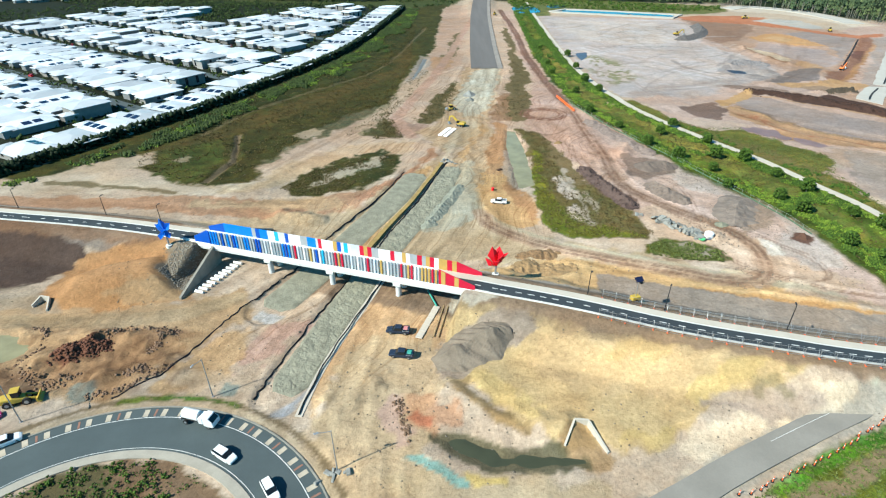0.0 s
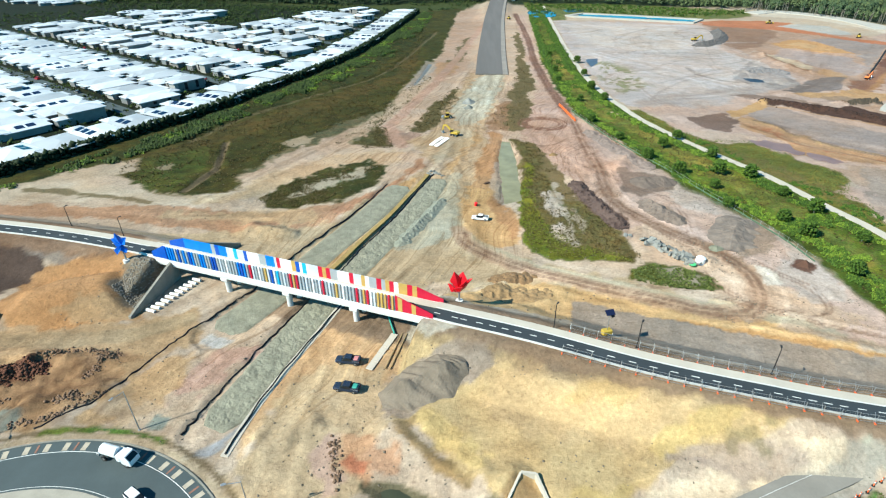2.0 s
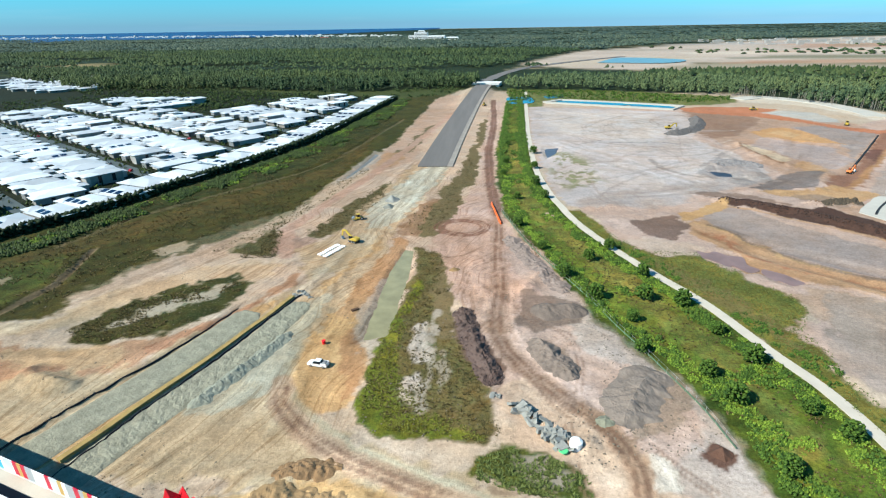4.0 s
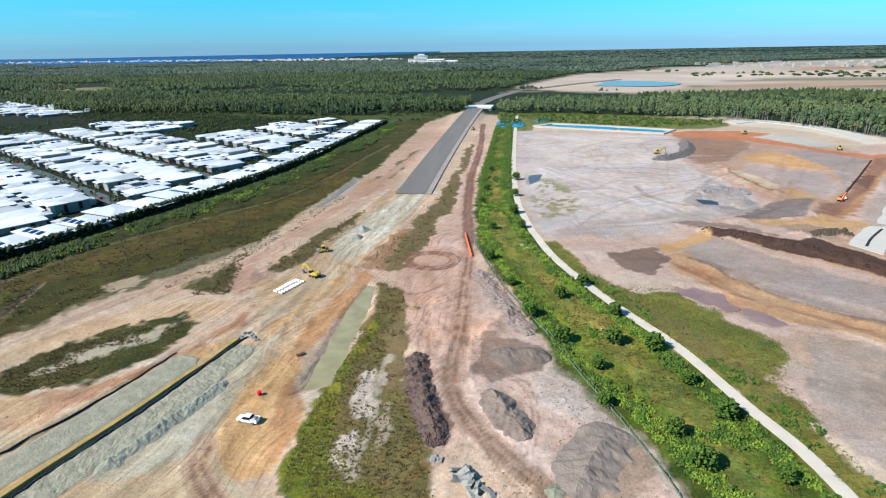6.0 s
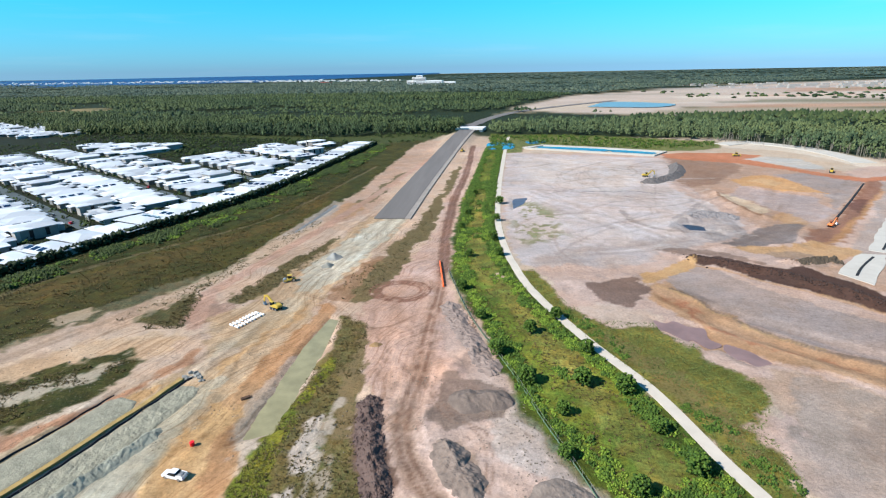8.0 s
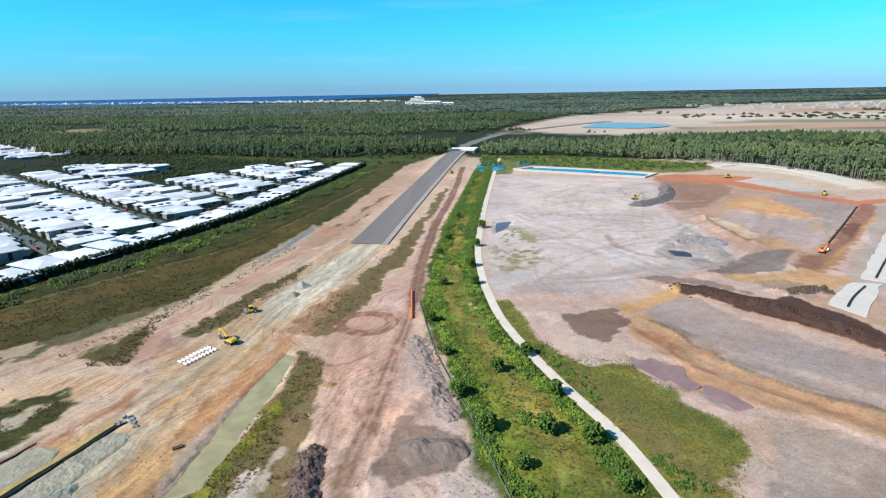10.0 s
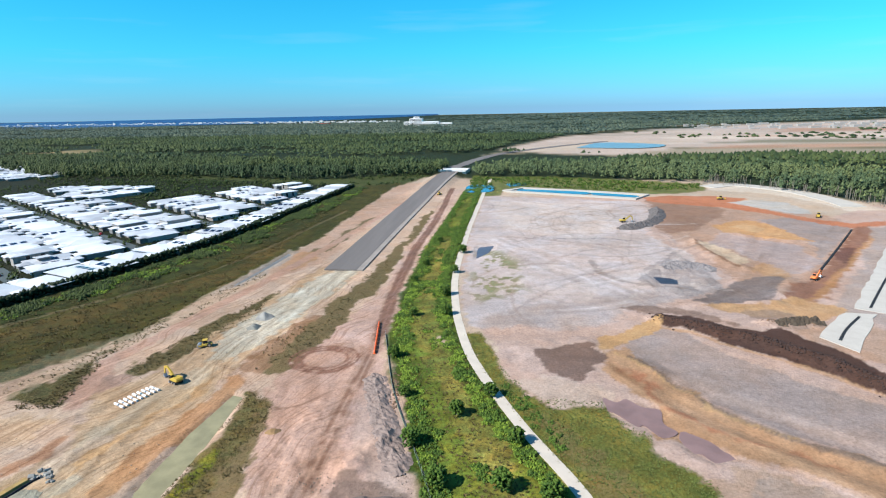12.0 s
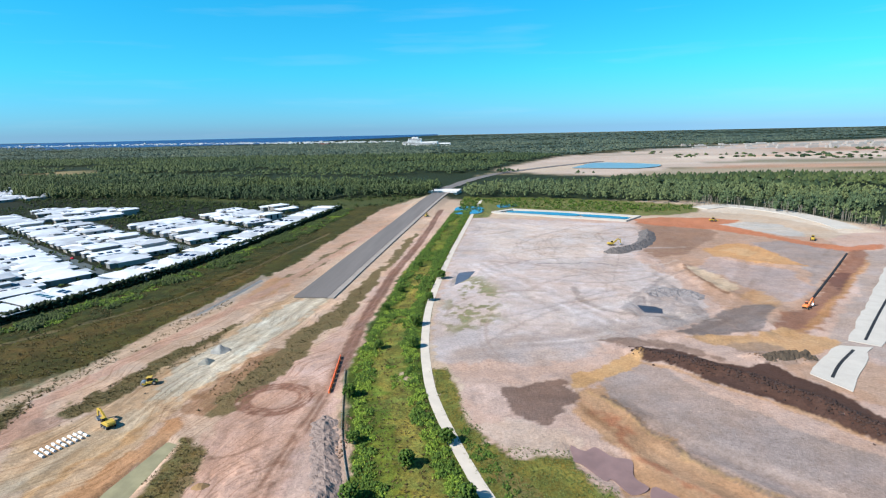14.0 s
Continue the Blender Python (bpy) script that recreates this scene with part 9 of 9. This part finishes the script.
pond("water_5", [(90, 145), (91, 147.2), (93, 147), (96, 144), (96.6, 141.6), (98.6, 139.4), (94.4, 137.6), (92.4, 140.4), (90.6, 140.6)], -0.3, M_MUD, "shallow purple puddle beside the bench")
pond("water_6", [(45, 276), (47, 284), (48, 291), (51, 295), (53, 303), (57, 299), (54, 290), (52, 280), (50, 276), (48, 268), (46, 266)], -0.5, water_mat("pale_slate_water", lin(110, 114, 130), 0.4), "blue-grey puddle at the quarry edge")
pond("water_7", [(110, 249), (114, 248), (119, 251), (120, 247), (122, 244), (124, 239), (119, 239.6), (115, 236.6), (113, 240), (111, 243)], -0.5, water_mat("slate_water", lin(70, 70, 82), 0.45), "slate pool in the spoil")
pond("water_8", [(33, 456), (53, 461), (53, 494), (34, 494)], 0.45, M_WATER_BLUE, "blue pond before the wood")
pond("water_9", [(68, 488), (82, 497), (80, 508), (66, 503)], 0.45, M_WATER_BLUE, "small blue pond")
pond("water_10", [(-42.6, 231.5), (-41, 252), (-39.2, 281), (-34.6, 278), (-36, 260), (-38.4, 238), (-40.8, 227)], -0.3, water_mat("grey_ditch_water", lin(150, 146, 138), 0.5), "narrow grey ditch water")
pond("water_11", [(185, 915), (246, 1030), (329, 960), (280, 890)], 1.2, water_mat("pale_lake_water", lin(150, 190, 205), 0.35), "pale blue lake beyond the wood")
M_LINER = surface("white_liner", lin(236, 230, 218), 0.8, big=0.2, fine=2, vary=0.12, bump=0.1)
structure("pool_bank", ribbon([(64, 461), (105, 443), (151, 423), (164, 440), (120, 461), (78, 477), (63, 462)], 2.2, -2.2, 0.9, 1.4), M_LINER, "white lined bank of the settling pools", "bank")
pond("water_12", [(72, 464), (118, 445), (122, 455), (80, 470)], 0.6, M_WATER_BLUE, "long turquoise settling pool")
pond("water_13", [(126, 443), (150, 431), (155, 437), (128, 451)], 0.6, M_WATER_BLUE, "short turquoise settling pool")
structure("white_bank", ribbon(smooth_line([(219, 480), (244, 490), (268, 458), (274, 420), (272, 392)], 5), 7, -7, 0.4, 0.9), M_LINER, "broad white sand bank before the wood", "bank")
# quarry slabs and drain trench
for pts, lab in (([(142, 194), (160, 213), (168, 211), (147, 185)], "short white concrete apron with a dark channel"), ([(165, 217), (232, 302), (244, 296), (171, 212)], "long white concrete apron along the trench")):
    z = max(ground_z(*p) for p in pts) + 0.2
    ragged = random.Random(len(lab))
    rim = []
    for k in range(4):
        (ax, ay), (bx, by) = pts[k], pts[(k + 1) % 4]
        n = max(2, int(math.dist((ax, ay), (bx, by)) / 4))
        rim += [(ax + (bx - ax) * q / n + ragged.uniform(-0.5, 0.5), ay + (by - ay) * q / n + ragged.uniform(-0.5, 0.5)) for q in range(n)]
    structure("apron", Shape().prism(rim[::-1], z - 0.8, z), M_LINER, lab, "apron")
    a, b = (np.array(pts[0]) + np.array(pts[3])) / 2, (np.array(pts[1]) + np.array(pts[2])) / 2
    q = (b - a) / np.linalg.norm(b - a)
    n = np.array((-q[1], q[0]))
    a, b = a + q * 3, b - q * 3
    run_ = [tuple(a + (b - a) * t + n * 0.4 * math.sin(t * 4)) for t in np.linspace(0, 1, 16)]
    structure("channel", ribbon(run_, 0.38, -0.38, 0.03, 0.3, lambda t, z=z: z), M_BLACK, "dark channel along the apron", "channel")
structure("trench_pipe", ribbon([(177, 256), (204, 291), (232, 328)], 0.35, -0.35, 0.3, 0.6), M_BLACK, "black pipe along the quarry trench", "pipe")
old = smooth_line([(-14, 6), (3.7, 14.8), (9, 17.6), (15.5, 20.8), (25.5, 25.4), (35, 29.6), (41, 33)], 6)
structure("road", ribbon(old, 1.9, -2.0, 0.06, 0.5, lambda a: 0.3), surface("worn_asphalt", lin(182, 176, 166), 0.9, big=0.2, fine=4, vary=0.15, bump=0.15), "pale worn asphalt road behind a verge", "road")
structure("edge_line", ribbon(old[20:], 0.8, 0.76, 0.085, 0.05, lambda a: 0.3), M_LINE, "white line on the worn road", "road marking")

# ---- far things ----
ub = thing("underpass_bridge", "pale concrete bridge over a dark underpass", "bridge", Matrix.Translation((14, 585, -2.3)) @ Matrix.Rotation(radians(-7), 4, "Z"))
part("deck", Shape().box(-14, 14, -5, 22, 4.2, 5.6, bevel=0.1), M_CONCRETE, ub)
for x in (-12, 12):
    part("abutment", Shape().box(x - 2, x + 2, -4, 21, -1, 4.2, bevel=0.1), M_CONCRETE, ub)
part("parapet", Shape().box(-14, 14, -5.3, -4.9, 4.6, 6.6), M_CONCRETE, ub)


def far_block(name, x, y, boxes, label, category, mat=M_WHITE):
    ob = thing(name, label, category, Matrix.Translation((x, y, ground_z(x, y))))
    for k, (a, b, c, d, h) in enumerate(boxes):
        w = part("wing", Shape().box(a, b, c, d, -3, h, bevel=0.6), mat, ob)
        for z in np.arange(4, h - 2, 5.5):
            part("window_band", Shape().box(a + 1.5, b - 1.5, c - 0.3, c, z, z + 2.2), M_GLASS, w)
    return ob


far_block("hospital", -270, 2350, [(-30, 25, 0, 30, 30), (-55, -25, 5, 35, 18), (25, 95, 0, 30, 17), (95, 150, 4, 30, 11), (-14, 12, 4, 22, 37)], "large white stepped hospital building far off", "building")
town = Shape()
r = random.Random(4)
for k in range(620):
    t = r.random()
    x = -2750 + 2250 * t + r.uniform(-60, 60)
    y = 2950 + 260 * math.sin(t * 2.6) + r.uniform(-120, 120)
    w, h = r.uniform(2.5, 7), r.uniform(3, 6) if r.random() < 0.96 else r.uniform(8, 12)
    town.box(x - w, x + w, y - 6, y + 6, ground_z(x, y) - 3, ground_z(x, y) + h)
far_block("hall", -780, 2700, [(-26, 26, 0, 16, 9)], "long low red-roofed hall far off", "building", plain("brick_red_wall", (0.4, 0.07, 0.06), 0.7))
tagged(part("distant_town", town, M_CONCRETE), "pale houses of a coastal town at the horizon", "town", kind="stuff")
secs = []
sea = Shape()
for k in range(25):
    a = radians(95 + 47 * k / 24)
    near = 4650 - 1300 * min(1.0, k / 9) ** 0.6
    secs.append([(q * math.cos(a), q * math.sin(a), h) for q, h in ((near, ground_z(near * math.cos(a), near * math.sin(a)) + 1.5), (4700, 32), (4700, 27), (near, 2))])
structure("sea", sea.loft(secs), M_SEA, "blue sea along the horizon", "water")
farsite = Shape()
for k in range(160):
    x, y = r.uniform(600, 2400), r.uniform(1500, 1900)
    w, h = r.uniform(4, 16), r.uniform(2, 7)
    farsite.box(x - w, x + w, y - 5, y + 5, -1, h)
tagged(part("distant_sheds", farsite, M_WALL), "low pale sheds on the far building site", "sheds", kind="stuff")
dots = [(p[0], p[1], ground_z(*p) + 1.5, rs.uniform(3, 8), rs.uniform(1.5, 3)) for p in zip(rs.uniform(400, 2800, 2600), rs.uniform(780, 2100, 2600)) if fbm(np.array([p[0]]), np.array([p[1]]), 200, 2)[0] > 0.05]
stuff("distant_scrub", dots, M_FOREST, "scattered dark scrub on the far site", "scrub", TUFTS)

# estate cars and fences
est_car = [build_car(M_CAR_GREY, "grey car parked on an estate street"), build_car(M_CAR_WHITE, "white car parked on an estate street"), build_car(plain("red_car_paint", (0.5, 0.02, 0.03), 0.3), "red car parked on an estate street")]
spots2 = []
for row in range(0, 6):
    for q in range(-20, 420, 23):
        p = SN * (68.5 + 51 * row + rng.choice([-1.7, 1.7])) + SD * (q + rng.uniform(-6, 6))
        if est_in(p, 0) and rng.random() < 0.6:
            spots2.append(p)
for k, p in enumerate(spots2):
    m = Matrix.Translation((p[0], p[1], 0.12)) @ Matrix.Rotation(math.atan2(SD[1], SD[0]), 4, "Z") @ CAR_SIZE
    if k < 3:
        est_car[k].matrix_basis = m
    else:
        ob = copy_thing(est_car[k % 3], m)
